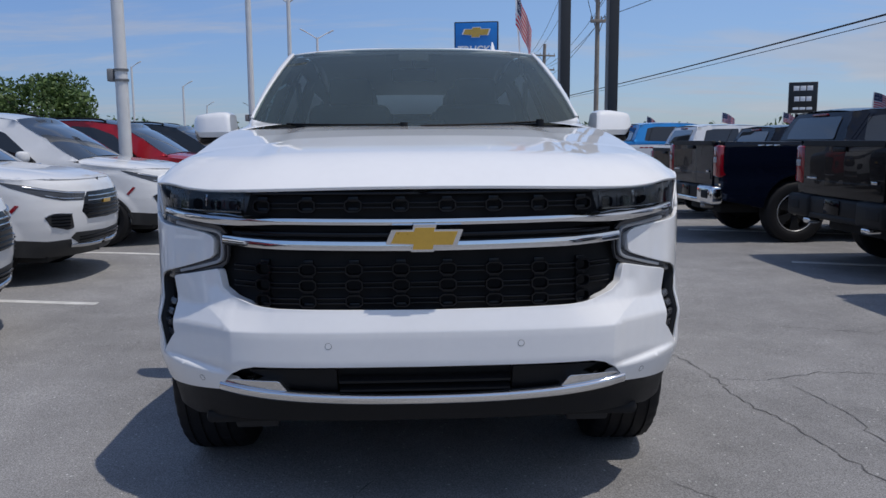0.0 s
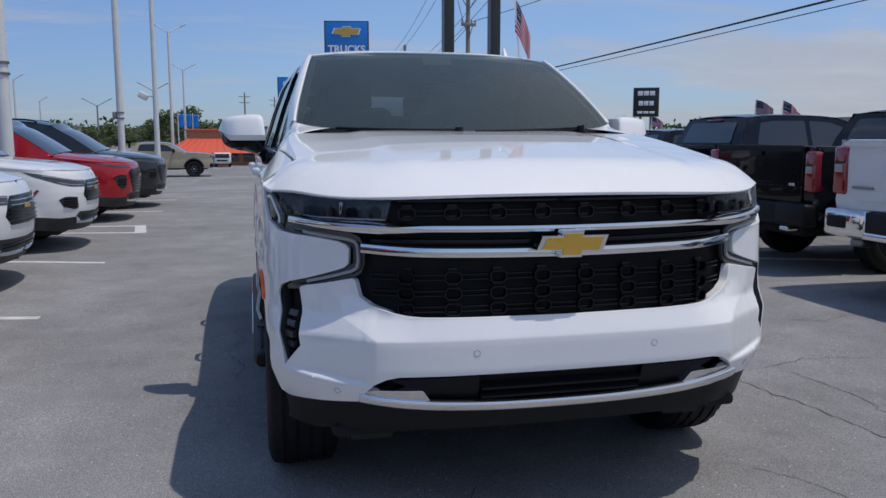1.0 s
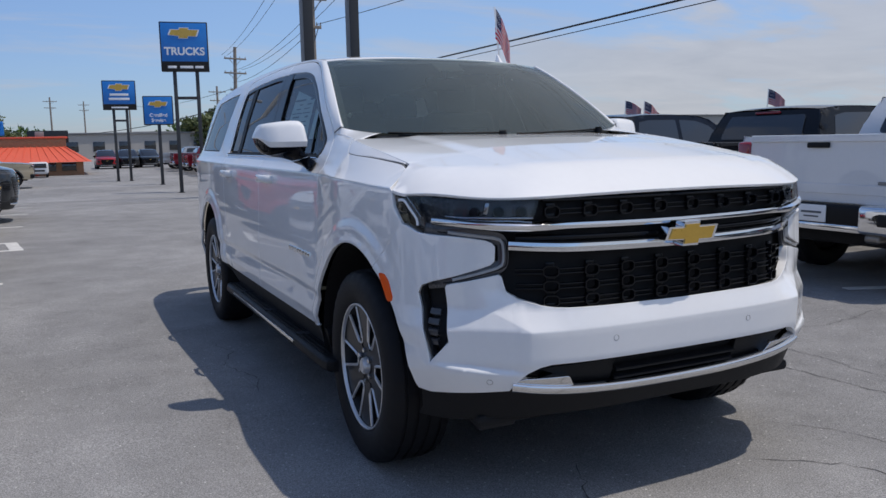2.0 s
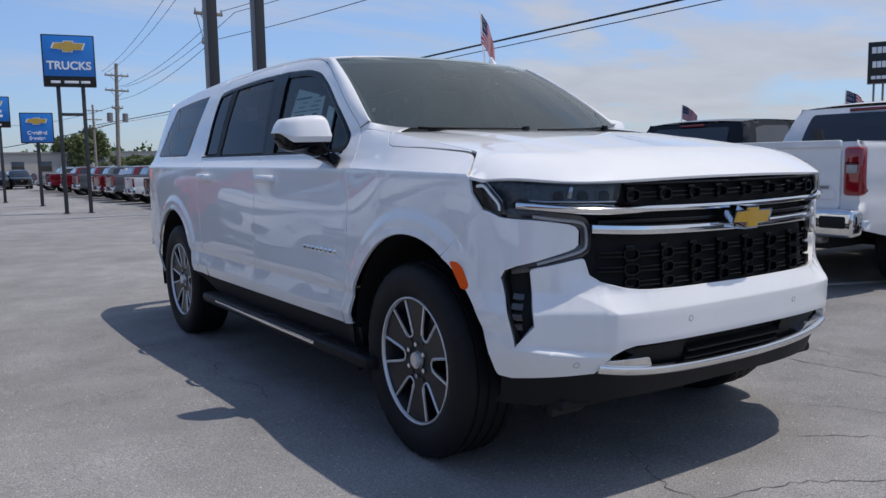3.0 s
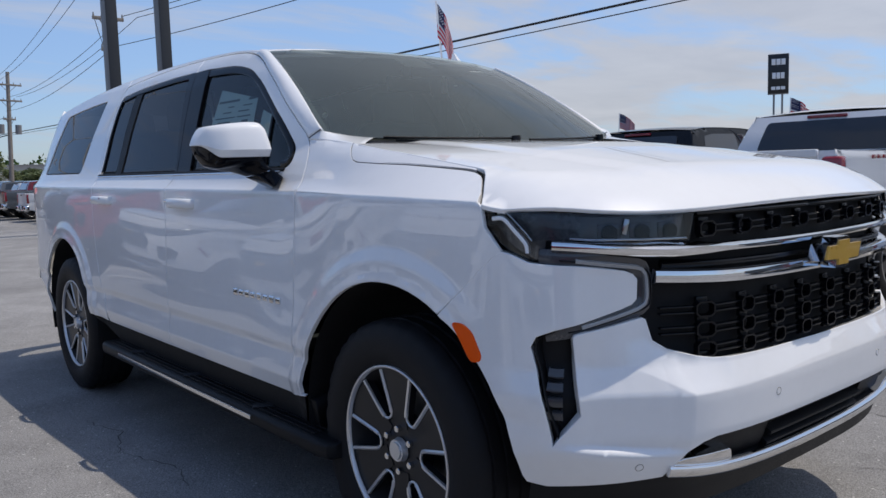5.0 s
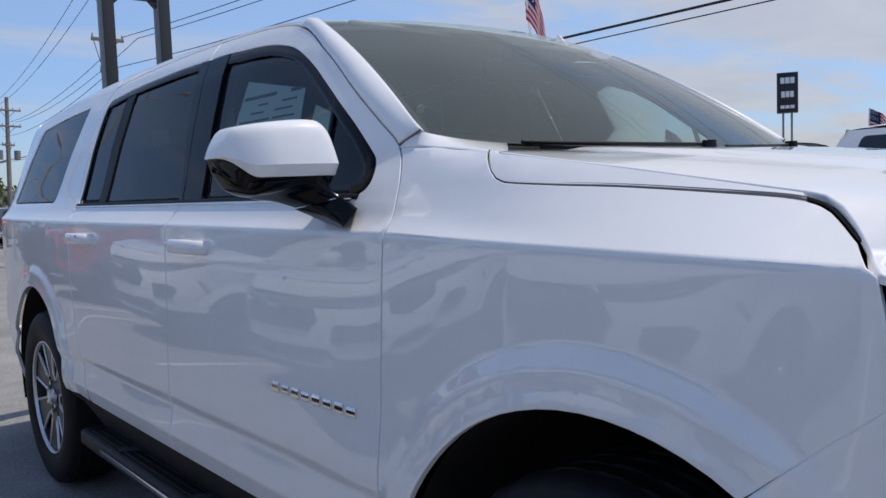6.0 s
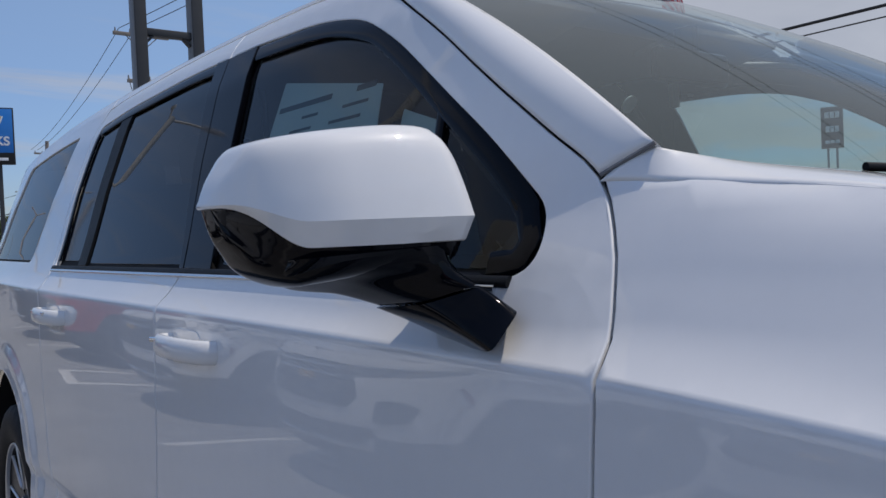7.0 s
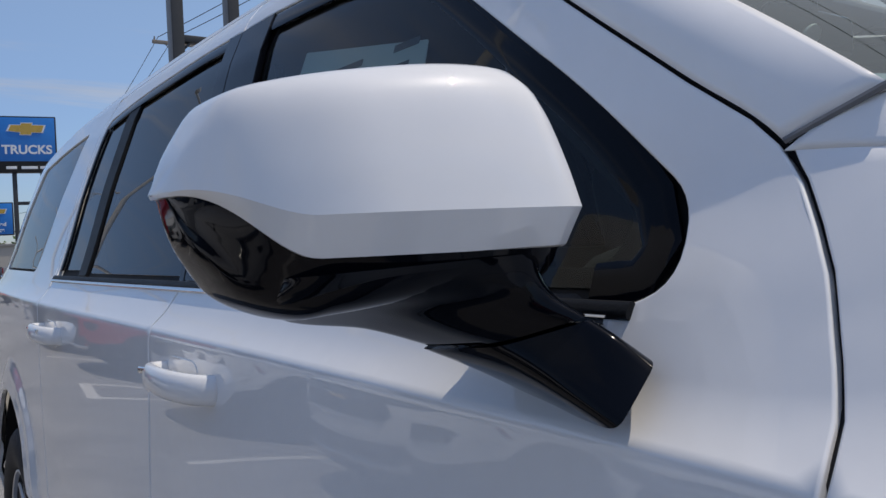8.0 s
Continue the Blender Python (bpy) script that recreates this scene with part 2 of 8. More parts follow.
def revolve(profile, seg=64, wobble=None):
    """A surface of revolution about the y axis from (y, r) points; wobble(i, k) changes a radius."""
    n = len(profile)
    verts, faces = [], []
    for k in range(seg):
        a = 2 * math.pi * k / seg
        for i, (y, r) in enumerate(profile):
            rr = r + (wobble(i, k) if wobble else 0)
            verts.append((rr * math.cos(a), y, rr * math.sin(a)))
    for k in range(seg):
        for i in range(n - 1):
            a, b = k * n + i, ((k + 1) % seg) * n + i
            faces.append((a, b, b + 1, a + 1))
    return verts, faces


def path3(pts, step=0.02, closed=False):
    """A smooth curve through points of any dimension."""
    p = [np.array(q, float) for q in pts]
    n = len(p)
    out = []
    for i in range(n if closed else n - 1):
        a = p[(i - 1) % n] if closed or i > 0 else 2 * p[0] - p[1]
        b, c = p[i], p[(i + 1) % n]
        d = p[(i + 2) % n] if closed or i + 2 < n else 2 * p[-1] - p[-2]
        k = max(1, int(np.linalg.norm(c - b) / step))
        for j in range(k):
            t = j / k
            out.append(0.5 * (2 * b + (c - a) * t + (2 * a - 5 * b + 4 * c - d) * t * t + (3 * b - a - 3 * c + d) * t ** 3))
    if not closed:
        out.append(p[-1])
    return np.array(out)


def rounded(pts, r, seg=5):
    """A closed polygon with its corners rounded; r: one radius or one a corner."""
    p = [np.array(q, float) for q in pts]
    n = len(p)
    out = []
    for i in range(n):
        rr = r[i] if isinstance(r, (list, tuple)) else r
        a, b, c = p[i - 1], p[i], p[(i + 1) % n]
        u, v = a - b, c - b
        lu, lv = np.linalg.norm(u), np.linalg.norm(v)
        k = min(rr, 0.45 * lu, 0.45 * lv)
        if k < 1e-4:
            out.append(b)
            continue
        s, e = b + u / lu * k, b + v / lv * k
        for j in range(seg + 1):
            t = j / seg
            out.append((1 - t) ** 2 * s + 2 * t * (1 - t) * b + t * t * e)
    return np.array(out)


def densify(poly, step):
    out = []
    n = len(poly)
    for i in range(n):
        a, b = poly[i], poly[(i + 1) % n]
        k = max(1, int(math.ceil(np.linalg.norm(b - a) / step)))
        out += [a + (b - a) * j / k for j in range(k)]
    return np.array(out)


def area2(poly):
    x, y = poly[:, 0], poly[:, 1]
    return 0.5 * np.sum(x * np.roll(y, -1) - np.roll(x, -1) * y)


def inside(poly, q):
    x, y = q[:, 0], q[:, 1]
    res = np.zeros(len(q), bool)
    n = len(poly)
    for i in range(n):
        x1, y1 = poly[i]
        x2, y2 = poly[(i + 1) % n]
        hit = (y1 > y) != (y2 > y)
        with np.errstate(divide="ignore", invalid="ignore"):
            xi = (x2 - x1) * (y - y1) / (y2 - y1) + x1
        res ^= hit & (x < xi)
    return res


def out2d(poly):
    """Outward normals of a counter-clockwise polygon at its corners."""
    t = np.roll(poly, -1, 0) - np.roll(poly, 1, 0)
    t /= np.maximum(np.linalg.norm(t, axis=1, keepdims=True), 1e-9)
    return np.stack([t[:, 1], -t[:, 0]], 1)


def panel(name, poly, mapping, mat, parent, grid=0.04, holes=(), gap=0.0, lip=0.012, roll=0.0026, label="", side=1, extra=()):
    """A sheet cut to an outline in a surface's own coordinates, laid on that surface, with edges rolled inward."""
    loops = []
    for i, lp in enumerate((poly, *holes)):
        lp = np.array(lp, float)
        if area2(lp) < 0:
            lp = lp[::-1]
        if gap:
            lp = lp - out2d(lp) * ((gap + roll) if i == 0 else -(gap + roll))
        loops.append(densify(lp, grid))
    lo, hi = loops[0].min(0), loops[0].max(0)
    gx = np.arange(lo[0] + grid * 0.5, hi[0], grid)
    gy = np.arange(lo[1] + grid * 0.5, hi[1], grid)
    q = np.stack(np.meshgrid(gx, gy), -1).reshape(-1, 2)
    keep = inside(loops[0], q)
    for h in loops[1:]:
        keep &= ~inside(h, q)
    q = q[keep]
    if len(q):
        allb = np.concatenate(loops)
        near = np.full(len(q), 9.0)
        for c in range(0, len(allb), 200):
            near = np.minimum(near, np.linalg.norm(q[:, None] - allb[None, c:c + 200], axis=2).min(1))
        q = q[near > grid * 0.45]
    pts, edges = [], []
    lines = []
    for ln in extra:
        ln = np.array(ln, float)
        seg_n = np.maximum(1, np.ceil(np.linalg.norm(np.diff(ln, axis=0), axis=1) / grid)).astype(int)
        ln = np.concatenate([a + (b - a) * np.arange(k)[:, None] / k for a, b, k in zip(ln[:-1], ln[1:], seg_n)] + [ln[-1:]])
        ok = inside(loops[0], ln)
        for h in loops[1:]:
            ok &= ~inside(h, ln)
        bd = np.concatenate(loops)
        ok &= np.array([np.linalg.norm(bd - p, axis=1).min() > grid * 0.2 for p in ln])
        lines.append((ln, ok))
        if len(q) and ok.any():
            near = np.full(len(q), 9.0)
            for c in range(0, len(ln), 200):
                near = np.minimum(near, np.linalg.norm(q[:, None] - ln[ok][None, c:c + 200], axis=2).min(1)) if len(ln[ok][c:c + 200]) else near
            q = q[near > grid * 0.3]
    for ln, ok in lines:
        for i in range(len(ln)):
            if ok[i]:
                pts.append(Vector(ln[i]))
                if i and ok[i - 1]:
                    edges.append((len(pts) - 2, len(pts) - 1))
    for lp in loops:
        s = len(pts)
        pts += [Vector(p) for p in lp]
        edges += [(s + i, s + (i + 1) % len(lp)) for i in range(len(lp))]
    pts += [Vector(p) for p in q]
    v2, _, f2, *_ = geometry.delaunay_2d_cdt(pts, edges, [], 0, 1e-6)
    v2 = np.array([tuple(p) for p in v2])
    f2 = np.array([tuple(f) for f in f2])
    cen = v2[f2].mean(1)
    ok = inside(loops[0], cen)
    for h in loops[1:]:
        ok &= ~inside(h, cen)
    f2 = f2[ok]

    def normal_at(p):
        e = 2e-3
        du = mapping(p + [e, 0]) - mapping(p - [e, 0])
        dv = mapping(p + [0, e]) - mapping(p - [0, e])
        n = np.cross(du, dv) * side
        return n / np.maximum(np.linalg.norm(n, axis=1, keepdims=True), 1e-12)

    pos, nor = mapping(v2), normal_at(v2)
    tri = f2 if side > 0 else f2[:, ::-1]
    verts, norms, faces = [pos], [nor], [tuple(f) for f in tri]
    base = len(v2)
    for i, lp in enumerate(loops):
        o2 = out2d(lp) * (1 if i == 0 else -1)
        p0, n0 = mapping(lp), normal_at(lp)
        o3 = mapping(lp + o2 * 1e-3) - mapping(lp - o2 * 1e-3)
        o3 -= n0 * np.sum(o3 * n0, 1, keepdims=True)
        o3 /= np.maximum(np.linalg.norm(o3, axis=1, keepdims=True), 1e-12)
        rings = [(p0, n0)]
        for a in (30, 60, 90):
            c, s = math.cos(radians(a)), math.sin(radians(a))
            rings.append((p0 + o3 * roll * s - n0 * roll * (1 - c), n0 * c + o3 * s))
        rings.append((rings[-1][0] - n0 * lip, o3))
        m = len(lp)
        for p, nn in rings:
            verts.append(p)
            norms.append(nn)
        for k in range(len(rings) - 1):
            for j in range(m):
                a, b = base + k * m + j, base + k * m + (j + 1) % m
                f = (a, b, b + m, a + m)
                turn = (i == 0) == (side > 0)
                faces.append(f[::-1] if turn else f)
        base += len(rings) * m
    return mesh_ob(name, np.concatenate(verts), faces, mat, parent, label, np.concatenate(norms))


def grid_sheet(name, fn, nu, nv, mat, parent, label="", flip=False, thick=0.0):
    """A sheet from fn(u, v) over the unit square."""
    verts = [fn(i / nu, j / nv) for j in range(nv + 1) for i in range(nu + 1)]
    faces = []
    for j in range(nv):
        for i in range(nu):
            a = j * (nu + 1) + i
            f = (a, a + 1, a + nu + 2, a + nu + 1)
            faces.append(f[::-1] if flip else f)
    ob = mesh_ob(name, verts, faces, mat, parent, label)
    if thick:
        s = ob.modifiers.new("thickness", "SOLIDIFY")
        s.thickness, s.offset = thick, -1
    return ob


def tube(pts, radii, seg=10, closed=False, squash=None):
    """Vertices and faces of a round bar along points; squash: (side, up) factors in the bar's own section."""
    p = np.array(pts, float)
    n = len(p)
    r = np.full(n, radii) if np.isscalar(radii) else np.array(radii)
    t = np.gradient(p, axis=0)
    if closed:
        t = np.roll(p, -1, 0) - np.roll(p, 1, 0)
    t /= np.maximum(np.linalg.norm(t, axis=1, keepdims=True), 1e-9)
    ref = np.array([0, 0, 1.0])
    verts, faces = [], []
    for i in range(n):
        a = np.cross(t[i], ref)
        if np.linalg.norm(a) < 0.05:
            a = np.cross(t[i], [1.0, 0, 0])
        a /= np.linalg.norm(a)
        b = np.cross(a, t[i])
        for k in range(seg):
            w = 2 * math.pi * k / seg
            ca, sa = math.cos(w), math.sin(w)
            if squash:
                ca, sa = ca * squash[0], sa * squash[1]
            verts.append(p[i] + (a * ca + b * sa) * r[i])
    for i in range(n if closed else n - 1):
        for k in range(seg):
            a, b = i * seg + k, i * seg + (k + 1) % seg
            c, d = ((i + 1) % n) * seg + (k + 1) % seg, ((i + 1) % n) * seg + k
            faces.append((a, b, c, d))
    if not closed:
        faces.append(tuple(range(seg))[::-1])
        faces.append(tuple((n - 1) * seg + k for k in range(seg)))
    return verts, faces


def bar(name, pts, radii, mat, parent, label="", seg=10, closed=False, squash=None):
    v, f = tube(pts, radii, seg, closed, squash)
    ob = mesh_ob(name, v, f, mat, parent, label)
    ob.data.set_sharp_from_angle(angle=radians(50))
    return ob


def strip(name, pts, mapping, w, h, mat, parent, label="", side=1):
    """A moulding of width w and height h laid along a line on a surface, with rounded shoulders."""
    p = np.array(pts, float)
    t = np.gradient(p, axis=0)
    t /= np.maximum(np.linalg.norm(t, axis=1, keepdims=True), 1e-9)
    o = np.stack([-t[:, 1], t[:, 0]], 1)
    e = 1e-3
    du = mapping(p + [e, 0]) - mapping(p - [e, 0])
    dv = mapping(p + [0, e]) - mapping(p - [0, e])
    n = np.cross(du, dv) * side
    n /= np.maximum(np.linalg.norm(n, axis=1, keepdims=True), 1e-12)
    ww = np.full(len(p), w) if np.isscalar(w) else np.array(w)
    sect = [(-0.5, -0.6), (-0.5, 0.55), (-0.38, 0.92), (-0.15, 1.0), (0.15, 1.0), (0.38, 0.92), (0.5, 0.55), (0.5, -0.6)]
    rings = [mapping(p + o * (ww * a)[:, None]) + n * h * b for a, b in sect]
    m, k = len(p), len(sect)
    verts = np.stack(rings, 1).reshape(-1, 3)
    faces = []
    for i in range(m - 1):
        for j in range(k - 1):
            a = i * k + j
            faces.append((a, a + k, a + k + 1, a + 1))
    faces.append(tuple(range(k)))
    faces.append(tuple(reversed(range((m - 1) * k, m * k))))
    ob = mesh_ob(name, verts, faces, mat, parent, label)
    b = bmesh.new()
    b.from_mesh(ob.data)
    bmesh.ops.recalc_face_normals(b, faces=b.faces)
    b.to_mesh(ob.data)
    b.free()
    ob.data.set_sharp_from_angle(angle=radians(45))
    return ob


# ---- the lot ----
def asphalt():
    m, n, l, p = material("asphalt")
    big = noise_node(n, l, 0.22, 5.0, 0.6)
    mid = noise_node(n, l, 2.1, 6.0, 0.65)
    grit = noise_node(n, l, 160.0, 2.0, 0.6)
    fine = noise_node(n, l, 45.0, 4.0, 0.7)

    def mul(a, k, b):
        q = n.new("ShaderNodeMath")
        q.operation = "MULTIPLY_ADD"
        l.new(a, q.inputs[0])
        q.inputs[1].default_value = k
        if hasattr(b, "links"):
            l.new(b, q.inputs[2])
        else:
            q.inputs[2].default_value = b
        return q.outputs[0]
    v = mul(big.outputs["Fac"], 0.50, mul(mid.outputs["Fac"], 0.32, mul(fine.outputs["Fac"], 0.18, 0.0)))
    tone = ramp_node(n, l, v, [(0.36, (0.178, 0.175, 0.173)), (0.50, (0.266, 0.262, 0.258)), (0.62, (0.354, 0.348, 0.343))])
    # pale and dark aggregate
    vor = n.new("ShaderNodeTexVoronoi")
    vor.inputs["Scale"].default_value = 46.0
    tc = n.new("ShaderNodeTexCoord")
    l.new(tc.outputs["Object"], vor.inputs["Vector"])
    sepc = n.new("ShaderNodeSeparateColor")
    l.new(vor.outputs["Color"], sepc.inputs[0])
    pick = n.new("ShaderNodeMath")
    pick.operation = "GREATER_THAN"
    l.new(sepc.outputs[0], pick.inputs[0])
    pick.inputs[1].default_value = 0.925
    close = n.new("ShaderNodeMath")
    close.operation = "LESS_THAN"
    l.new(vor.outputs["Distance"], close.inputs[0])
    close.inputs[1].default_value = 0.23
    both = n.new("ShaderNodeMath")
    both.operation = "MULTIPLY"
    l.new(pick.outputs[0], both.inputs[0])
    l.new(close.outputs[0], both.inputs[1])
    mx = n.new("ShaderNodeMix")
    mx.data_type = "RGBA"
    l.new(both.outputs[0], mx.inputs["Factor"])
    l.new(tone.outputs[0], mx.inputs["A"])
    mx.inputs["B"].default_value = (0.50, 0.49, 0.475, 1)
    gr = ramp_node(n, l, grit.outputs["Fac"], [(0.33, (0.58, 0.58, 0.58)), (0.66, (1.38, 1.38, 1.38))])
    mg = n.new("ShaderNodeMix")
    mg.data_type, mg.blend_type = "RGBA", "MULTIPLY"
    mg.inputs["Factor"].default_value = 1.0
    l.new(mx.outputs["Result"], mg.inputs["A"])
    l.new(gr.outputs[0], mg.inputs["B"])
    l.new(mg.outputs["Result"], p.inputs["Base Color"])
    p.inputs["Roughness"].default_value = 0.88
    p.inputs["Specular IOR Level"].default_value = 0.35
    bn = n.new("ShaderNodeBump")
    bn.inputs["Strength"].default_value, bn.inputs["Distance"].default_value = 0.7, 0.008
    hsum = mul(grit.outputs["Fac"], 0.5, fine.outputs["Fac"])
    l.new(hsum, bn.inputs["Height"])
    l.new(bn.outputs[0], p.inputs["Normal"])
    return m


ASPHALT = asphalt()
TAR = surface("tar_crack", (0.085, 0.082, 0.08), rough=0.8, vary=0.2, scale=9)
LINE_PAINT = surface("line_paint", (0.62, 0.61, 0.58), rough=0.75, vary=0.22, scale=7, bump=0.3, bump_scale=90)

gx = np.concatenate([[-600, -200, -60], np.arange(-12, -4, 1.0), np.arange(-4, 4, 0.25), np.arange(4, 12.01, 1.0), [60, 200, 600]])
gy = np.concatenate([[-600, -150, -30], np.arange(-8, -3, 1.0), np.arange(-3, 13, 0.25), np.arange(13, 36.01, 1.0), [60, 100, 250, 900]])


def ground_z(y, x=9.0):
    """The lot dips a little under the car's tail and falls gently to a lower terrace."""
    dip = float(0.020 * sm(-1.8, 0.2, y) + 0.028 * sm(1.2, 4.2, y) - 0.048 * sm(7.0, 12.0, y)) * float(1 - sm(2.4, 3.8, abs(x)))
    return -0.67 * float(sm(16.0, 34.0, y)) - dip


gv = [(x, y, ground_z(y, x)) for y in gy for x in gx]
gf = [(j * len(gx) + i, j * len(gx) + i + 1, (j + 1) * len(gx) + i + 1, (j + 1) * len(gx) + i) for j in range(len(gy) - 1) for i in range(len(gx) - 1)]
ground = tagged(mesh_ob("ground", gv, gf, ASPHALT, smooth=False), "weathered grey asphalt of a car dealer's lot", "ground", kind="structure")


def painted_line(a, b, w=0.10, mat=None):
    a, b = Vector((*a, 0)), Vector((*b, 0))
    d = (b - a).normalized()
    s = Vector((-d.y, d.x, 0)) * w / 2
    rnd = random.Random(int(a.x * 100 + a.y * 37))
    n = max(2, int((b - a).length / 0.12))
    v, f = [], []
    for i in range(n + 1):
        c = a + (b - a) * i / n
        for k in (-1, 1):
            e = c + s * k * (1 + rnd.uniform(-0.05, 0.05))
            v += [(e.x, e.y, ground_z(e.y, e.x) + 0.004), (e.x, e.y, ground_z(e.y, e.x) - 0.01)]
    for i in range(n):
        q = i * 4
        f += [(q, q + 4, q + 6, q + 2), (q + 2, q + 6, q + 7, q + 3), (q + 1, q + 5, q + 4, q)]
    f += [(0, 2, 3, 1), (4 * n, 4 * n + 1, 4 * n + 3, 4 * n + 2)]
    ob = mesh_ob("parking_line", v, f, mat or LINE_PAINT, smooth=False)
    return tagged(ob, "worn white painted parking bay line on asphalt", "parking line", "parking bay lines", "structure")


for y in (1.35, 4.18, 7.07, 13.28, 16.2, 19.1, 22.0, 25.0, 28.0):
    painted_line((-2.66, y), (-7.8, y))
painted_line((-2.66, 9.84), (-7.8, 9.84))
painted_line((-2.66, 10.72), (-7.8, 10.72))
painted_line((-2.62, 9.79), (-2.74, 10.77), 0.16)
for y in (5.62, 2.42, -0.75, 8.75, 11.8, 14.9):
    painted_line((4.0, y), (7.8, y - 1.52), 0.10)
for y in (19.5, 23.0):
    painted_line((1.0, y), (2.4, y), 0.10)


def crack(pts, w, seedv):
    rnd = random.Random(seedv)
    line = []
    for a, b in zip(pts, pts[1:]):
        n = max(2, int(math.dist(a, b) / 0.04))
        for i in range(n):
            t = i / n
            line.append((a[0] + (b[0] - a[0]) * t + rnd.gauss(0, 0.010), a[1] + (b[1] - a[1]) * t + rnd.gauss(0, 0.010)))
    line.append(pts[-1])
    v, f = [], []
    for i, (x, y) in enumerate(line):
        x0, y0 = line[max(i - 1, 0)]
        x1, y1 = line[min(i + 1, len(line) - 1)]
        d = math.hypot(x1 - x0, y1 - y0) or 1
        nx, ny = -(y1 - y0) / d, (x1 - x0) / d
        ww = w * rnd.uniform(0.2, 0.85) * (0.25 if i in (0, len(line) - 1) else 1)
        v += [(x + nx * ww, y + ny * ww, ground_z(y, x) + 0.0025), (x - nx * ww, y - ny * ww, ground_z(y, x) + 0.0025)]
    for i in range(len(line) - 1):
        f.append((2 * i, 2 * i + 1, 2 * i + 3, 2 * i + 2))
    return tagged(mesh_ob("asphalt_crack", v, f, TAR, smooth=False), "thin dark crack in the weathered asphalt", "crack", "asphalt cracks", "structure")


for i, (w, pts) in enumerate((
        (0.006, [(1.45, 2.55), (1.60, 2.10), (1.63, 1.66), (1.62, 1.27), (1.70, 0.95), (1.73, 0.62), (1.78, 0.2), (1.9, -0.4), (2.1, -1.2)]),
        (0.004, [(1.63, 1.66), (1.9, 1.62), (2.3, 1.75), (2.8, 1.62), (3.6, 1.75)]),
        (0.004, [(2.0, 1.5), (2.05, 1.05), (2.0, 0.7), (2.2, 0.2), (2.3, -0.6)]),
        (0.005, [(-0.22, 0.42), (-0.28, 0.25), (-0.39, 0.06), (-0.36, -0.12), (-0.28, -0.36), (-0.05, -0.8)]),
        (0.004, [(0.5, 0.1), (0.75, -0.1), (0.9, -0.35), (1.3, -0.45), (1.9, -0.55)]),
        (0.004, [(-0.36, -0.12), (0.05, -0.2), (0.4, -0.45), (0.8, -0.5)]),
        (0.005, [(-1.18, 3.45), (-1.12, 3.1), (-1.22, 2.75), (-1.10, 2.4), (-1.16, 2.1)]),
        (0.004, [(2.6, 2.9), (3.1, 2.6), (3.4, 2.7), (4.0, 2.3)]),
        (0.004, [(0.95, 0.35), (1.1, 0.1), (1.15, -0.15), (1.12, -0.4)]),
        (0.035, [(-2.2, 18.4), (-0.4, 18.1), (1.2, 18.2), (2.9, 18.3)]),
        (0.02, [(-0.6, 27.8), (1.2, 27.9)]))):
    crack(pts, w, 40 + i)


# ---- the white sport utility vehicle ----
AXLE_F, AXLE_R, HUB_Z = 0.882, 4.292, 0.405
ARCH_F, ARCH_R = 0.520, 0.485
PLAN = np.array([0.99, 1.0]) * path3([(0, 0.0), (0.3, 0.004), (0.5, 0.02), (0.66, 0.055), (0.78, 0.115), (0.872, 0.185), (0.944, 0.27), (0.982, 0.37), (0.994, 0.5),
              (1.0, 0.85), (1.003, 1.5), (1.005, 2.6), (1.003, 3.6), (0.997, 4.3), (0.98, 4.9), (0.945, 5.2), (0.87, 5.42), (0.74, 5.53), (0.4, 5.575), (0, 5.58)], 0.004)
ARC = np.concatenate([[0], np.cumsum(np.linalg.norm(np.diff(PLAN, axis=0), axis=1))])
PT = np.gradient(PLAN, axis=0)
PT /= np.linalg.norm(PT, axis=1, keepdims=True)
PN = np.stack([PT[:, 1], -PT[:, 0]], 1)
FRONT_N = int(np.argmax(PLAN[:, 0] > 0.99))


def sx(x):
    return float(np.interp(x, PLAN[:FRONT_N, 0], ARC[:FRONT_N]))


def sy(y):
    return np.interp(y, PLAN[:, 1], ARC)


ZT = np.arange(0.2, 2.0, 0.003)


def table(z, d, blur=4):
    v = np.interp(ZT, z, d)
    k = np.hanning(blur * 2 + 3)
    k /= k.sum()
    return np.convolve(np.pad(v, blur + 1, mode="edge"), k, "valid")


SIDE_D = table([0.20, 0.30, 0.42, 0.52, 0.58, 0.614, 0.628, 0.643, 0.68, 0.85, 1.1, 1.184, 1.196, 1.207, 1.228, 1.28, 1.5, 1.68, 1.78, 1.84, 1.9],
               [0.09, 0.05, 0.020, 0.000, 0.011, 0.0165, 0.0125, 0.0065, 0.004, 0.002, 0.001, 0.001, 0.002, 0.014, 0.032, 0.060, 0.132, 0.202, 0.255, 0.310, 0.38], 1)
FRONT_D = table([0.2, 0.33, 0.42, 0.47, 0.52, 0.56, 0.66, 0.675, 0.745, 0.90, 1.0, 1.06, 1.13, 1.2],
                [0.14, 0.09, 0.06, 0.035, 0.015, 0.004, 0.0, 0.0, 0.030, 0.038, 0.042, 0.046, 0.052, 0.08], 2)

WING_K = np.linspace(0, 1.5, 151)
WING_D = np.convolve(np.pad(np.interp(WING_K, [0, 0.07, 0.20, 0.50, 0.74, 0.90, 1.0, 1.5], [0, 0.16, 0.34, 0.55, 0.68, 0.82, 1.0, 1.9]), 5, mode="edge"), np.hanning(13)[1:-1] / np.hanning(13).sum(), "valid")
WING_D = WING_D - WING_D[0]
LEAN_Z = table([0.2, 0.62, 1.20, 2.0], [0.0, 0.0, 1.0, 1.0], 30)


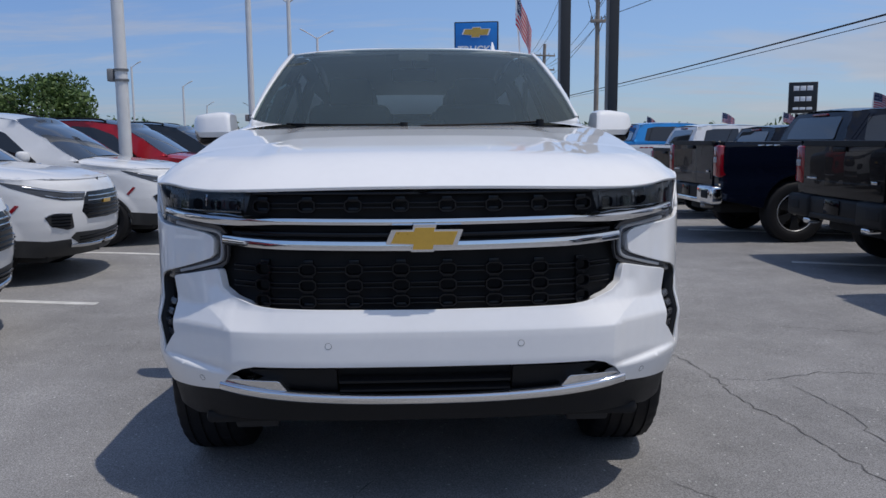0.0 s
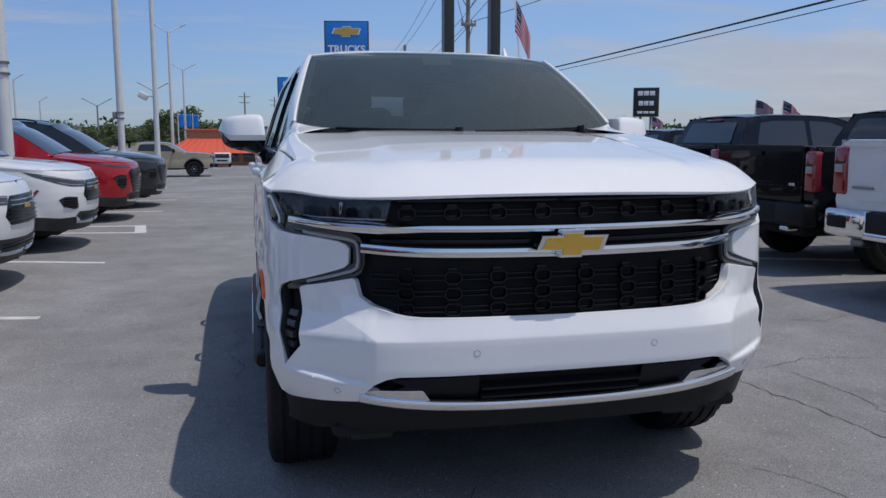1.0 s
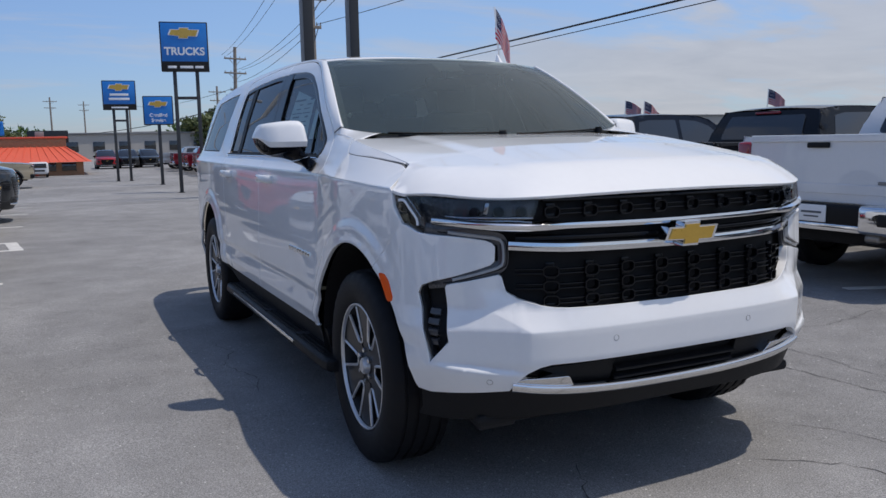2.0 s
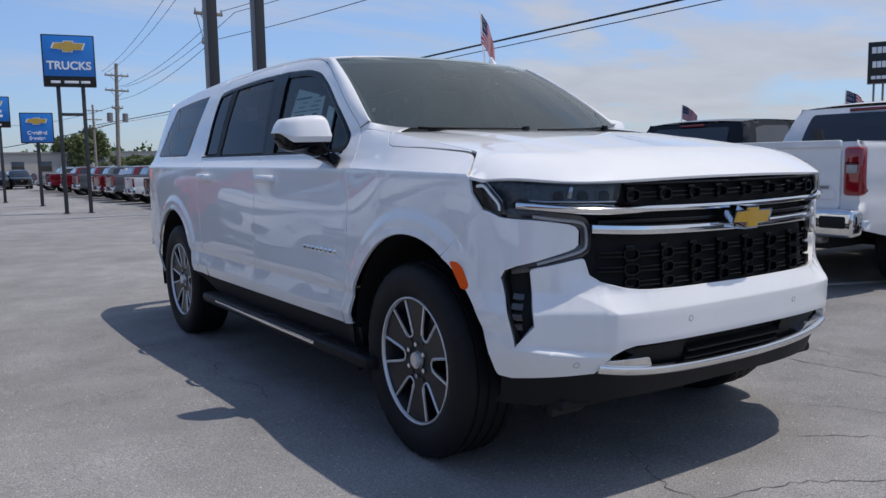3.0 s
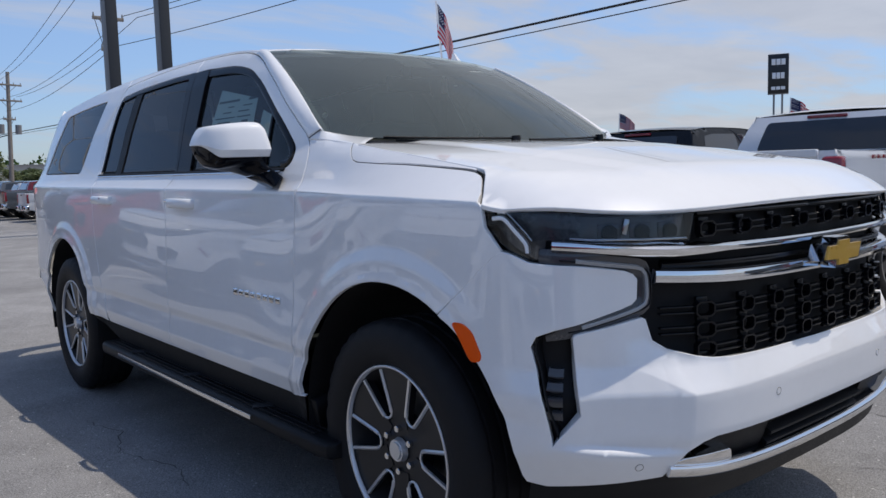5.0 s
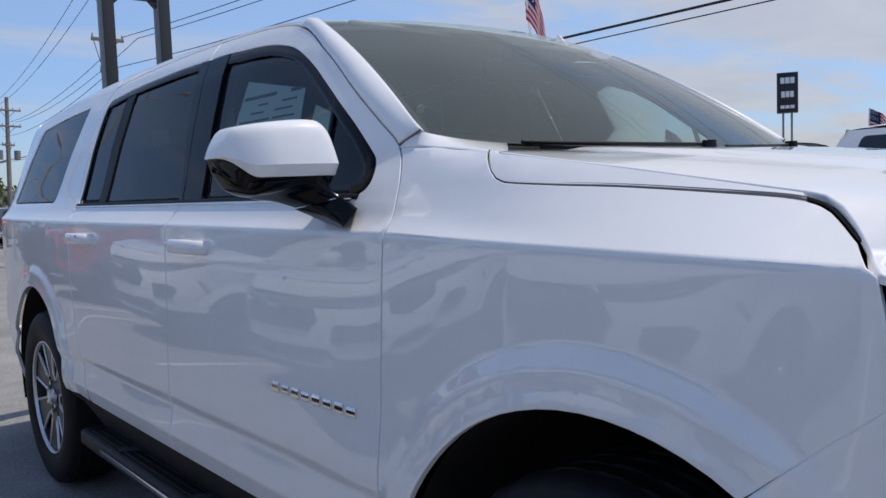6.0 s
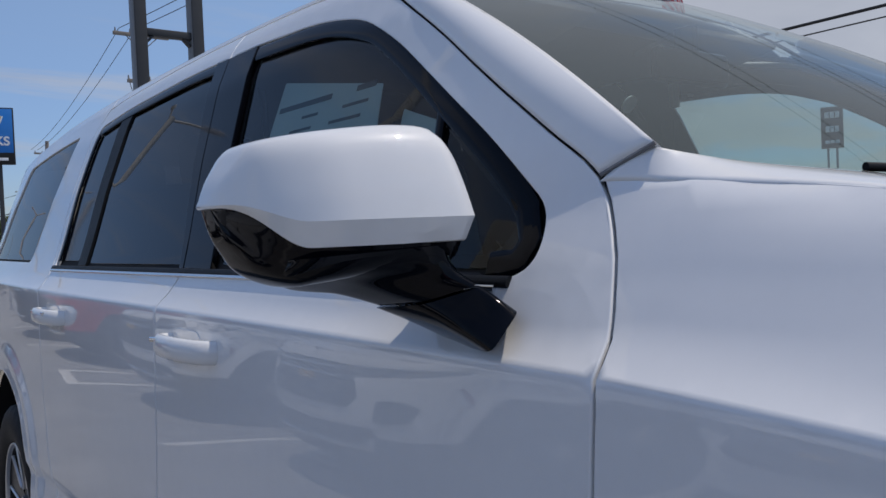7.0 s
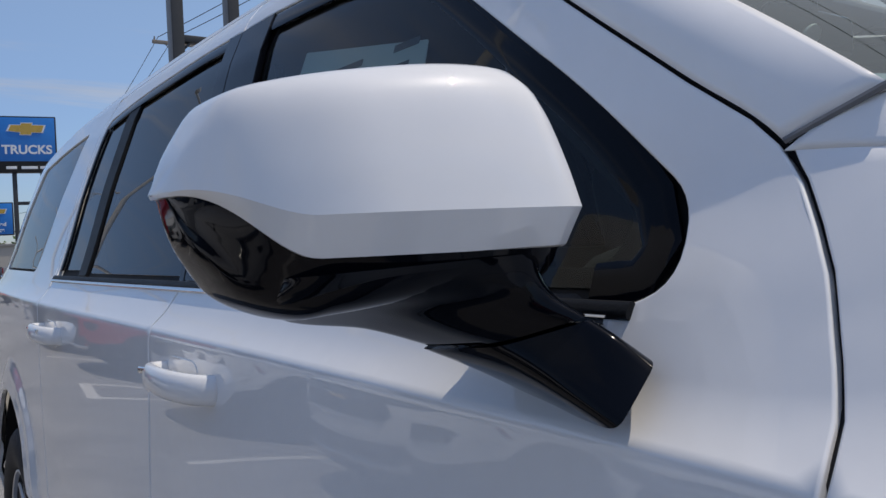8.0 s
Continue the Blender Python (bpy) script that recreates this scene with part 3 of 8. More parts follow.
# how far the bumper corners fall back, below and above their ridge
CHEEK_X = [0.45, 0.50, 0.55, 0.60, 0.645, 0.70, 0.75, 0.80, 0.85, 0.88, 0.90, 0.925, 0.943, 0.955]
CHEEK_LOW = [0.0, 0.0, 0.0, 0.0, 0.001, 0.018, 0.026, 0.031, 0.030, 0.024, 0.017, 0.010, 0.006, 0.0]
CHEEK_UP = [0.0, 0.003, 0.015, 0.025, 0.036, 0.044, 0.045, 0.036, 0.027, 0.015, 0.006, 0.0, 0.0, 0.0]


def bumper_ridge(x):
    return np.interp(x, [0.645, 0.70, 0.76, 0.905], [0.677, 0.706, 0.735, 0.766])


def chin_line(x):
    return np.interp(x, [0.66, 0.756, 0.93], [0.512, 0.520, 0.540])


YT = np.arange(0.0, 6.0, 0.01)


def ytable(y, d, blur):
    v = np.interp(YT, y, d)
    k = np.hanning(blur * 2 + 3)
    return np.convolve(np.pad(v, blur + 1, mode="edge"), k / k.sum(), "valid")


HOOD_L = ytable([0.40, 0.46, 0.52, 0.58, 0.9, 1.22, 1.4], [1.12, 1.16, 1.215, 1.252, 1.302, 1.347, 1.367], 3)
CREASE_L = ytable([0.4, 0.8, 1.4, 2.6, 4.9], [1.168, 1.178, 1.192, 1.200, 1.212], 30)


def hood_line(y):
    return np.interp(y, YT, HOOD_L)


def crease(y):
    return np.interp(y, YT, CREASE_L)


def inset(x, y, z):
    """How far the body lies inside its plan outline."""
    zc, zs = crease(y), hood_line(y)
    dd = np.interp(z - (zc - 1.196), ZT, SIDE_D)
    dz = np.interp(z, ZT, SIDE_D)
    low = np.where(z < 1.1, dz, dd)
    zs2 = np.maximum(zs, zc + 0.075)
    kk, scoop = (z - zc) / (zs2 - zc), 0.6 * sm(0.8, 1.3, y)
    wing = np.maximum(kk, 0) * (1 - scoop) + np.interp(kk, WING_K, WING_D) * scoop
    fend = np.where(z > zc, 0.002 + 0.127 * wing, low)
    fend = fend + np.maximum(0.0, z - zs2 - 0.004) * 2.2
    fend = np.minimum(fend, 0.3)
    k = sm(zc + 0.05, zc + 0.16, z)
    greenhouse = low * (1 - k) + dz * k
    greenhouse = greenhouse + 0.020 * (1 - sm(1.48, 1.80, y)) * sm(1.26, 1.37, z)
    f = sm(1.30, 1.54, y)
    side = np.where(z > zc, fend * (1 - f) + greenhouse * f, low)
    side = side - 0.010 * ((1 - sm(1.55, 1.9, y)) + sm(3.4, 3.8, y)) * sm(0.45, 0.58, z) * (1 - sm(0.64, 0.84, z))
    for yc, r0 in ((AXLE_F, ARCH_F), (AXLE_R, ARCH_R)):
        r = np.hypot(y - yc, z - HUB_Z)
        fade = sm(0.42, 0.64, y)
        side = side - (0.014 * (1 - sm(r0 + 0.055, r0 + 0.115, r)) + 0.006 * (1 - sm(r0 + 0.01, r0 + 0.03, r))) * fade
    fr = np.interp(z, ZT, FRONT_D)
    low_c = np.interp(x, CHEEK_X, CHEEK_LOW)
    up_c = np.interp(x, CHEEK_X, CHEEK_UP)
    k = np.clip((z - bumper_ridge(x)) / 0.08, 0, 1)
    fr = fr + (low_c * (1 - k) + up_c * k) * sm(0.0, 0.028, z - chin_line(x)) * (1 - sm(0.985, 1.06, z))
    w = sm(0.22, 0.5, y)
    return fr * (1 - w) + side * w


def body(p, sink=0.0):
    """Signed run along the plan outline and height, to a point of the body."""
    p = np.asarray(p, float)
    s, z = np.abs(p[:, 0]), p[:, 1]
    sg = np.where(p[:, 0] < 0, -1.0, 1.0)
    x, y = np.interp(s, ARC, PLAN[:, 0]), np.interp(s, ARC, PLAN[:, 1])
    nx, ny = np.interp(s, ARC, PN[:, 0]), np.interp(s, ARC, PN[:, 1])
    ln = np.hypot(nx, ny)
    # above the lower doors the flank draws in behind the front wings
    lean = np.interp(z, ZT, LEAN_Z)
    tuck = 0.045 * sm(1.02, 1.52, y) * (1 - sm(1.6, 4.2, y)) * lean
    d = inset(x, y, z) + sink
    return np.stack([sg * (x - d * nx / ln - tuck), y - d * ny / ln + tuck, z], 1)


def flank(sg, sink=0.0):
    """The same for (y, z) on one flank; sg -1: passenger side."""
    def f(p):
        p = np.asarray(p, float)
        return body(np.stack([sg * sy(p[:, 0]), p[:, 1]], 1), sink)
    return f


def nose(sink=0.0):
    return lambda p: body(p, sink)


def arc_pts(yc, r, a0, a1, n=22):
    return [(yc + r * math.cos(radians(a0 + (a1 - a0) * i / n)), HUB_Z + r * math.sin(radians(a0 + (a1 - a0) * i / n))) for i in range(n + 1)]


def flank_side(sg):
    return 1 if sg > 0 else -1


suv = thing("sport_utility_vehicle", "clean white full-size sport utility vehicle parked on dark asphalt", "car", at=Matrix.Translation((-0.008, 0, 0)))

# shut lines on the flanks, in (y, z)
DOOR_FRONT = [(1.475, 0.46), (1.470, 0.57), (1.455, 0.86), (1.440, 1.09), (1.433, 1.19), (1.445, 1.25), (1.462, 1.30), (1.515, 1.385), (1.60, 1.445),
              (1.73, 1.535), (1.88, 1.635), (2.05, 1.735), (2.15, 1.775), (2.28, 1.800), (2.45, 1.815)]
FRAME_TOP = [(2.45, 1.815), (2.72, 1.822), (3.1, 1.818), (3.5, 1.795), (3.70, 1.775)]
DOOR_MID = [(2.645, 0.46), (2.648, 0.6), (2.636, 0.9), (2.630, 1.205), (2.603, 1.285), (2.665, 1.50), (2.735, 1.74), (2.756, 1.822)]
DOOR_REAR = [(3.53, 0.46), (3.60, 0.62), (3.665, 0.80), (3.69, 0.97), (3.69, 1.20), (3.715, 1.28), (3.745, 1.40), (3.76, 1.60), (3.74, 1.73), (3.70, 1.775)]
ROOF_EDGE = [(2.16, 1.790), (2.3, 1.812), (2.5, 1.828), (2.9, 1.838), (3.4, 1.832), (3.9, 1.808), (4.5, 1.762), (5.0, 1.715), (5.2, 1.69)]


def sm2(pts, step=0.03):
    return [tuple(q) for q in path3(pts, step)]


GLASS_F = rounded([(1.625, 1.272), (1.572, 1.292), (1.578, 1.350), (1.715, 1.462), (1.985, 1.637), (2.12, 1.705), (2.30, 1.742), (2.60, 1.757), (2.722, 1.757), (2.655, 1.52), (2.588, 1.277)], [0.03, 0.03, 0.04, 0.1, 0.15, 0.1, 0.1, 0.02, 0.01, 0.1, 0.01])
DLO_F = GLASS_F
DLO_R = rounded([(2.618, 1.277), (2.685, 1.52), (2.752, 1.757), (3.0, 1.757), (3.45, 1.738), (3.705, 1.712), (3.725, 1.60), (3.69, 1.277)], [0.01, 0.1, 0.01, 0.2, 0.2, 0.03, 0.05, 0.02])
QUARTER = rounded([(4.08, 1.288), (3.975, 1.712), (4.35, 1.700), (4.80, 1.668), (4.97, 1.292)], [0.03, 0.02, 0.2, 0.05, 0.03])

YL = np.arange(0.40, 5.30, 0.03)
FLANK_LINES = [[(y, float(crease(y)) + d) for y in YL] for d in (-0.012, -0.004, 0.0, 0.004, 0.014)] + \
              [[(y, z) for y in YL] for z in (0.515, 0.53, 0.606, 0.616, 0.628, 0.642, 0.652)] + \
              [arc_pts(yc, r0 + d, -5, 185, 60) for yc, r0 in ((AXLE_F, ARCH_F), (AXLE_R, ARCH_R)) for d in (0.012, 0.028, 0.055, 0.075, 0.095, 0.115)]
# cut between bonnet and wing, along the flank (y, z)
BONNET_CUT = [tuple(q) for q in path3([(0.506, 1.198), (0.546, 1.224), (0.578, 1.2405), (0.622, 1.2515), (0.725, 1.2615), (0.89, 1.2745), (1.02, 1.281), (1.12, 1.287), (1.151, 1.2905), (1.172, 1.2975), (1.192, 1.311), (1.222, 1.3385), (1.2335, 1.351)], 0.015)]
doors = {}
for sg in (-1, 1):
    fs = flank_side(sg)
    m = flank(sg)
    # wing (fender)
    top = [(0.424, 1.062), (0.459, 1.105), (0.469, 1.160)] + BONNET_CUT + [(1.25, 1.356), (1.30, 1.363), (1.36, 1.370), (1.42, 1.376), (1.48, 1.380), (1.508, 1.381)]
    back = [q for q in sm2(DOOR_FRONT) if q[1] <= 1.376][::-1]
    arch = arc_pts(AXLE_F, ARCH_F, 8, 119)
    wing_poly = top + back + [(1.36, 0.478)] + arch + [(0.53, 0.946), (0.44, 1.020), (0.410, 1.044)]
    panel("fender", wing_poly, m, WHITE, suv, 0.024, gap=0.0012, side=fs, extra=FLANK_LINES)
    # turned-down side of the bonnet above the wing, and the dark joint between the two
    side_cut = [q for q in BONNET_CUT if q[0] > 0.60]
    panel("bonnet_side", side_cut + [(1.236, 1.356)] + [(y, float(hood_line(y)) + 0.0005) for y in (1.20, 1.15, 1.05, 0.95, 0.85, 0.75, 0.66, 0.612)], m, WHITE, suv, 0.020, gap=0.0002, roll=0.0010, side=fs)
    # joint bars: grey along the middle run, black at both ends
    for y0, y1, mat in ((0.0, 0.62, CAVITY), (0.60, 1.15, JOINT_GREY), (1.13, 1.3, CAVITY)):
        bar("bonnet_joint", flank(sg, 0.0045)(np.array([q for q in BONNET_CUT if y0 <= q[0] <= y1])), 0.0036 if y0 else 0.0026, mat, suv, seg=6)
    # front door
    fd_outer = [q for q in sm2(DOOR_FRONT)] + sm2(FRAME_TOP)[1:]
    mid = sm2(DOOR_MID)
    cut = [q for q in fd_outer if q[0] <= 2.752]
    front_poly = cut + mid[::-1]
    fdoor = panel("front_door", front_poly, m, WHITE, suv, 0.026, holes=[DLO_F], gap=0.0022, side=fs, extra=FLANK_LINES)
    # rear door
    rear_line = sm2(DOOR_REAR)
    rd_poly = mid + [q for q in sm2(FRAME_TOP) if 2.76 < q[0] < 3.69] + rear_line[::-1]
    rdoor = panel("rear_door", rd_poly, m, WHITE, suv, 0.030, holes=[DLO_R], gap=0.0022, side=fs, extra=FLANK_LINES)
    doors[sg] = (fdoor, rdoor)
    # quarter panel
    q_low = [(3.565, 0.46)] + [q for q in rear_line if q[1] >= 0.50]
    arch = arc_pts(AXLE_R, ARCH_R, 172, -6)
    q_poly = [(3.70, 1.775)] + [q for q in sm2(ROOF_EDGE) if 3.72 < q[0] < 5.15] + [(5.15, 1.706), (5.25, 1.5), (5.28, 1.3), (5.28, 0.62)] + [(4.80, 0.5)] + arch[::-1] + q_low
    panel("quarter_panel", q_poly, m, WHITE, suv, 0.034, holes=[QUARTER], gap=0.002, side=fs, extra=FLANK_LINES)
    bar("door_seal", flank(sg, 0.017)(np.array([q for q in sm2(DOOR_FRONT) if q[1] > 1.15])), 0.0085, CAVITY, suv, seg=8)
    # frame above the doors, from the windscreen pillar to the tail
    rail_low = [q for q in sm2(DOOR_FRONT) if q[0] >= 2.02 and q[1] > 1.6] + sm2(FRAME_TOP)[1:]
    rail_top = [q for q in sm2(ROOF_EDGE) if q[0] < 3.74]
    panel("roof_frame", rail_low + rail_top[::-1] + [(2.09, 1.775)], m, WHITE, suv, 0.03, gap=0.0018, side=fs)
    # dark shell behind the gaps and the glass rubbers
    shell_poly = [(0.45, 1.02), (0.56, 1.19), (1.2, 1.30), (1.50, 1.36), (1.62, 1.44), (1.9, 1.63), (2.12, 1.745), (2.4, 1.80), (2.9, 1.82), (3.5, 1.80), (4.4, 1.76), (5.1, 1.69), (5.2, 1.3), (5.24, 0.64),
                  (4.82, 0.53)] + arc_pts(AXLE_R, ARCH_R + 0.01, 6, 174) + [(3.5, 0.36), (1.45, 0.36)] + arc_pts(AXLE_F, ARCH_F + 0.01, 6, 140)
    panel("body_shell", shell_poly, flank(sg, 0.016), CAVITY, suv, 0.05, lip=0.002, roll=0.001,
          holes=[rounded([(1.65, 1.30), (1.63, 1.34), (2.0, 1.625), (2.28, 1.728), (2.585, 1.74), (2.455, 1.30)], 0.02),
                 rounded([(2.645, 1.30), (2.83, 1.738), (3.36, 1.722), (3.35, 1.30)], 0.015),
                 rounded([(4.10, 1.31), (4.00, 1.695), (4.78, 1.655), (4.94, 1.31)], 0.02)], side=fs)
    # glass and trims
    panel("front_door_glass", rounded([(1.63, 1.285), (1.595, 1.31), (1.60, 1.345), (1.725, 1.45), (1.99, 1.622), (2.13, 1.690), (2.31, 1.727), (2.575, 1.742), (2.45, 1.285)], 0.02), flank(sg, 0.012), GLASS_FRONT, suv, 0.05,
          lip=0.004, roll=0.001, label="lightly tinted door glass", side=fs)
    panel("rear_door_glass", rounded([(2.615, 1.285), (2.81, 1.742), (3.0, 1.745), (3.395, 1.724), (3.36, 1.285)], 0.02), flank(sg, 0.012), GLASS_DARK, suv, 0.05, lip=0.004, roll=0.001,
          label="dark privacy glass", side=fs)
    panel("fixed_glass", rounded([(3.47, 1.292), (3.52, 1.716), (3.665, 1.702), (3.685, 1.6), (3.665, 1.292)], 0.015), flank(sg, 0.011), BLACK_GLOSS, suv, 0.05, lip=0.004, roll=0.001, side=fs)
    panel("quarter_glass", QUARTER, flank(sg, 0.006), GLASS_DARK, suv, 0.05, gap=0.003, lip=0.004, roll=0.001, label="dark privacy glass", side=fs)
    panel("pillar_cover", [(2.462, 1.278), (2.590, 1.757), (2.741, 1.757), (2.668, 1.51), (2.604, 1.278)], flank(sg, -0.0015), BLACK_GLOSS, suv, 0.04, lip=0.01, roll=0.002,
          label="gloss black centre pillar cover", side=fs, gap=0.001)
    panel("pillar_cover", [(2.604, 1.278), (2.668, 1.51), (2.741, 1.757), (2.815, 1.757), (2.632, 1.278)], flank(sg, -0.0015), BLACK_GLOSS, suv, 0.04, lip=0.01, roll=0.002,
          label="gloss black centre pillar cover", side=fs, gap=0.001)
    panel("rear_pillar_cover", rounded([(3.375, 1.280), (3.41, 1.728), (3.50, 1.724), (3.452, 1.280)], 0.005), flank(sg, 0.006), BLACK_PLASTIC, suv, 0.04, lip=0.01, roll=0.002, side=fs)
    # rubber surround of the side glass
    front_run = path3([(2.59, 1.737), (2.30, 1.724), (2.12, 1.687), (1.985, 1.622), (1.72, 1.447), (1.612, 1.352), (1.594, 1.318), (1.606, 1.293), (1.65, 1.287)], 0.02)
    strip("window_rubber", front_run, flank(sg, 0.006), 0.034, 0.004, BLACK_GLOSS, suv, side=fs)
    strip("window_rubber", path3([(2.80, 1.743), (3.0, 1.743), (3.45, 1.724), (3.68, 1.700)], 0.03), flank(sg, 0.006), 0.026, 0.004, BLACK_GLOSS, suv, side=fs)
    strip("window_rubber", path3([(3.700, 1.690), (3.715, 1.60), (3.682, 1.29)], 0.03), flank(sg, 0.006), 0.026, 0.004, BLACK_GLOSS, suv, side=fs)
    strip("fixed_pane_bar", path3([(1.815, 1.50), (1.80, 1.40), (1.775, 1.29)], 0.03), flank(sg, 0.008), 0.018, 0.004, BLACK_GLOSS, suv, side=fs)
    # belt moulding
    strip("belt_moulding", path3([(1.60, 1.2705), (2.4, 1.2705), (3.69, 1.2705)], 0.05), flank(sg, 0.0), 0.012, 0.006, BLACK_PLASTIC, suv, side=fs)
    strip("belt_bright_strip", path3([(1.62, 1.264), (2.4, 1.264), (3.70, 1.264)], 0.05), flank(sg, -0.001), 0.009, 0.004, CHROME, suv, side=fs)
    # sill below the doors
    panel("sill", [(1.36, 0.455), (3.52, 0.455), (3.50, 0.33), (1.38, 0.33)], flank(sg, 0.03), BLACK_PLASTIC, suv, 0.06, lip=0.05, side=fs)
    # arch lining
    for yc, r, nm in ((AXLE_F, ARCH_F, "arch_liner"), (AXLE_R, ARCH_R, "arch_liner")):
        a = np.radians(np.linspace(-17, 197, 44))
        v, f = [], []
        for k, ang in enumerate(a):
            # the lining draws in towards the narrow nose
            tuck = float(sm(2.0, 2.7, ang)) if yc == AXLE_F else 0.0
            for x in (0.972 - 0.10 * tuck, 0.9 - 0.05 * tuck, 0.62):
                v.append((sg * x, yc + (r + 0.006) * math.cos(ang), max(0.16 + 0.17 * tuck, HUB_Z + (r + 0.006) * math.sin(ang))))
        for k in range(len(a) - 1):
            for j in range(2):
                f.append((k * 3 + j, k * 3 + j + 1, k * 3 + j + 4, k * 3 + j + 3))
        ce = len(v)
        v.append((sg * 0.62, yc, HUB_Z))
        for k in range(len(a) - 1):
            f.append((k * 3 + 2, ce, (k + 1) * 3 + 2))
        mesh_ob(nm, v, f, CAVITY, suv)
    # door handles
    for (y, z), dr in (((2.455, 1.135), fdoor), ((3.490, 1.137), rdoor)):
        cx = float(m(np.array([[y, z]]))[0, 0])
        hl = mesh_ob("door_handle", *tube(path3([(cx - sg * 0.012, y - 0.108, z - 0.003), (cx + sg * 0.020, y - 0.088, z), (cx + sg * 0.040, y - 0.03, z + 0.003),
                                                 (cx + sg * 0.040, y + 0.05, z + 0.003), (cx + sg * 0.028, y + 0.092, z + 0.001), (cx - sg * 0.012, y + 0.108, z - 0.003)], 0.008), 0.021, 14, squash=(0.55, 1.05)), WHITE, dr)
        tagged(hl, "white painted pull handle")
        strip("handle_strip", path3([(y - 0.075, z + 0.012), (y, z + 0.016), (y + 0.07, z + 0.012)], 0.02), flank(sg, -0.044), 0.010, 0.003, CHROME, dr, "bright strip", side=fs)
        panel("handle_cup", rounded([(y - 0.075, z - 0.032), (y + 0.065, z - 0.036), (y + 0.07, z + 0.030), (y - 0.07, z + 0.030)], 0.03), flank(sg, -0.0015), WHITE, dr, 0.02, lip=0.001, roll=0.001, side=fs)
    # model badge: unreadable letters as plain raised bars
    for i in range(8):
        y = 1.548 + i * 0.050
        strip("badge_bar", [(y, 0.792), (y + 0.016, 0.792), (y + 0.034, 0.792)], flank(sg, -0.001), 0.026 if i % 2 else 0.022, 0.004, CHROME, fdoor, side=fs)
    # side marker
    panel("side_marker", rounded([(0.574, 0.845), (0.535, 0.842), (0.508, 0.824), (0.476, 0.766), (0.480, 0.752), (0.508, 0.748)], 0.012), flank(sg, -0.003), AMBER, suv, 0.02, lip=0.02, label="amber side marker lens", side=fs)
    # running board
    rb = rounded([(-0.03, 0.0), (0.02, 0.030), (0.165, 0.036), (0.185, 0.026), (0.188, -0.012), (0.17, -0.03), (0.0, -0.03)], 0.012, 3)
    v, f = [], []
    ys = [1.20, 1.215, 1.26, 2.4, 3.52, 3.565, 3.58]
    for i, y in enumerate(ys):
        k = (0.80, 0.94, 1, 1, 1, 0.94, 0.80)[i]
        for a, b in rb:
            v.append((sg * (0.848 + a * k), y, 0.318 + b * k))
    n = len(rb)
    for i in range(len(ys) - 1):
        for j in range(n):
            f.append((i * n + j, i * n + (j + 1) % n, (i + 1) * n + (j + 1) % n, (i + 1) * n + j))
    f += [tuple(range(n))[::-1], tuple((len(ys) - 1) * n + j for j in range(n))]
    board = mesh_ob("running_board", v, f, BLACK_PLASTIC, suv, "black ribbed running board")
    board.data.set_sharp_from_angle(angle=radians(40))
    for j in range(5):
        bm = box_bm(0.010, 2.15, 0.006, 0.002, (sg * (0.893 + j * 0.026), 2.40, 0.356))
        part("tread_rib", bm, BLACK_PLASTIC, board)
    for yb in (1.75, 2.43, 3.1):
        part("tread_pad", box_bm(0.13, 0.05, 0.007, 0.003, (sg * 0.948, yb, 0.3575), Matrix.Rotation(sg * 0.5, 4, "Z")), TRIM_DARK, board)
    part("edge_strip", box_bm(0.006, 1.52, 0.018, 0.002, (sg * 1.037, 2.50, 0.328)), CHROME, board, "bright metal edge strip")
    for yb in (1.5, 2.4, 3.3):
        part("board_bracket", box_bm(0.16, 0.05, 0.03, 0.006, (sg * 0.83, yb, 0.31)), BLACK_PLASTIC, board)

# bonnet
YF = lambda x: np.interp(np.abs(x), PLAN[:FRONT_N, 0], PLAN[:FRONT_N, 1])
EDGE_PTS = PLAN[(PLAN[:, 1] < 1.7)]


EDGE_Y = [0.0, 0.10, 0.25, 0.40, 0.462, 0.508, 0.548, 0.60, 0.66]
EDGE_D = [0.052, 0.052, 0.046, 0.025, 0.015, 0.045, 0.080, 0.125, 0.129]


def crown(ax, y):
    mid = np.interp(y, [0.0, 0.3, 0.65, 0.95, 1.2, 1.4], [1.214, 1.253, 1.305, 1.335, 1.3505, 1.3600])
    edge = np.where(y < 0.60, 1.2555 + (y - 0.60) * 0.12, hood_line(y))
    k = np.clip(1 - (ax / 0.868) ** 2.4, -0.5, 1)
    return edge + 0.0015 + (mid - edge) * k


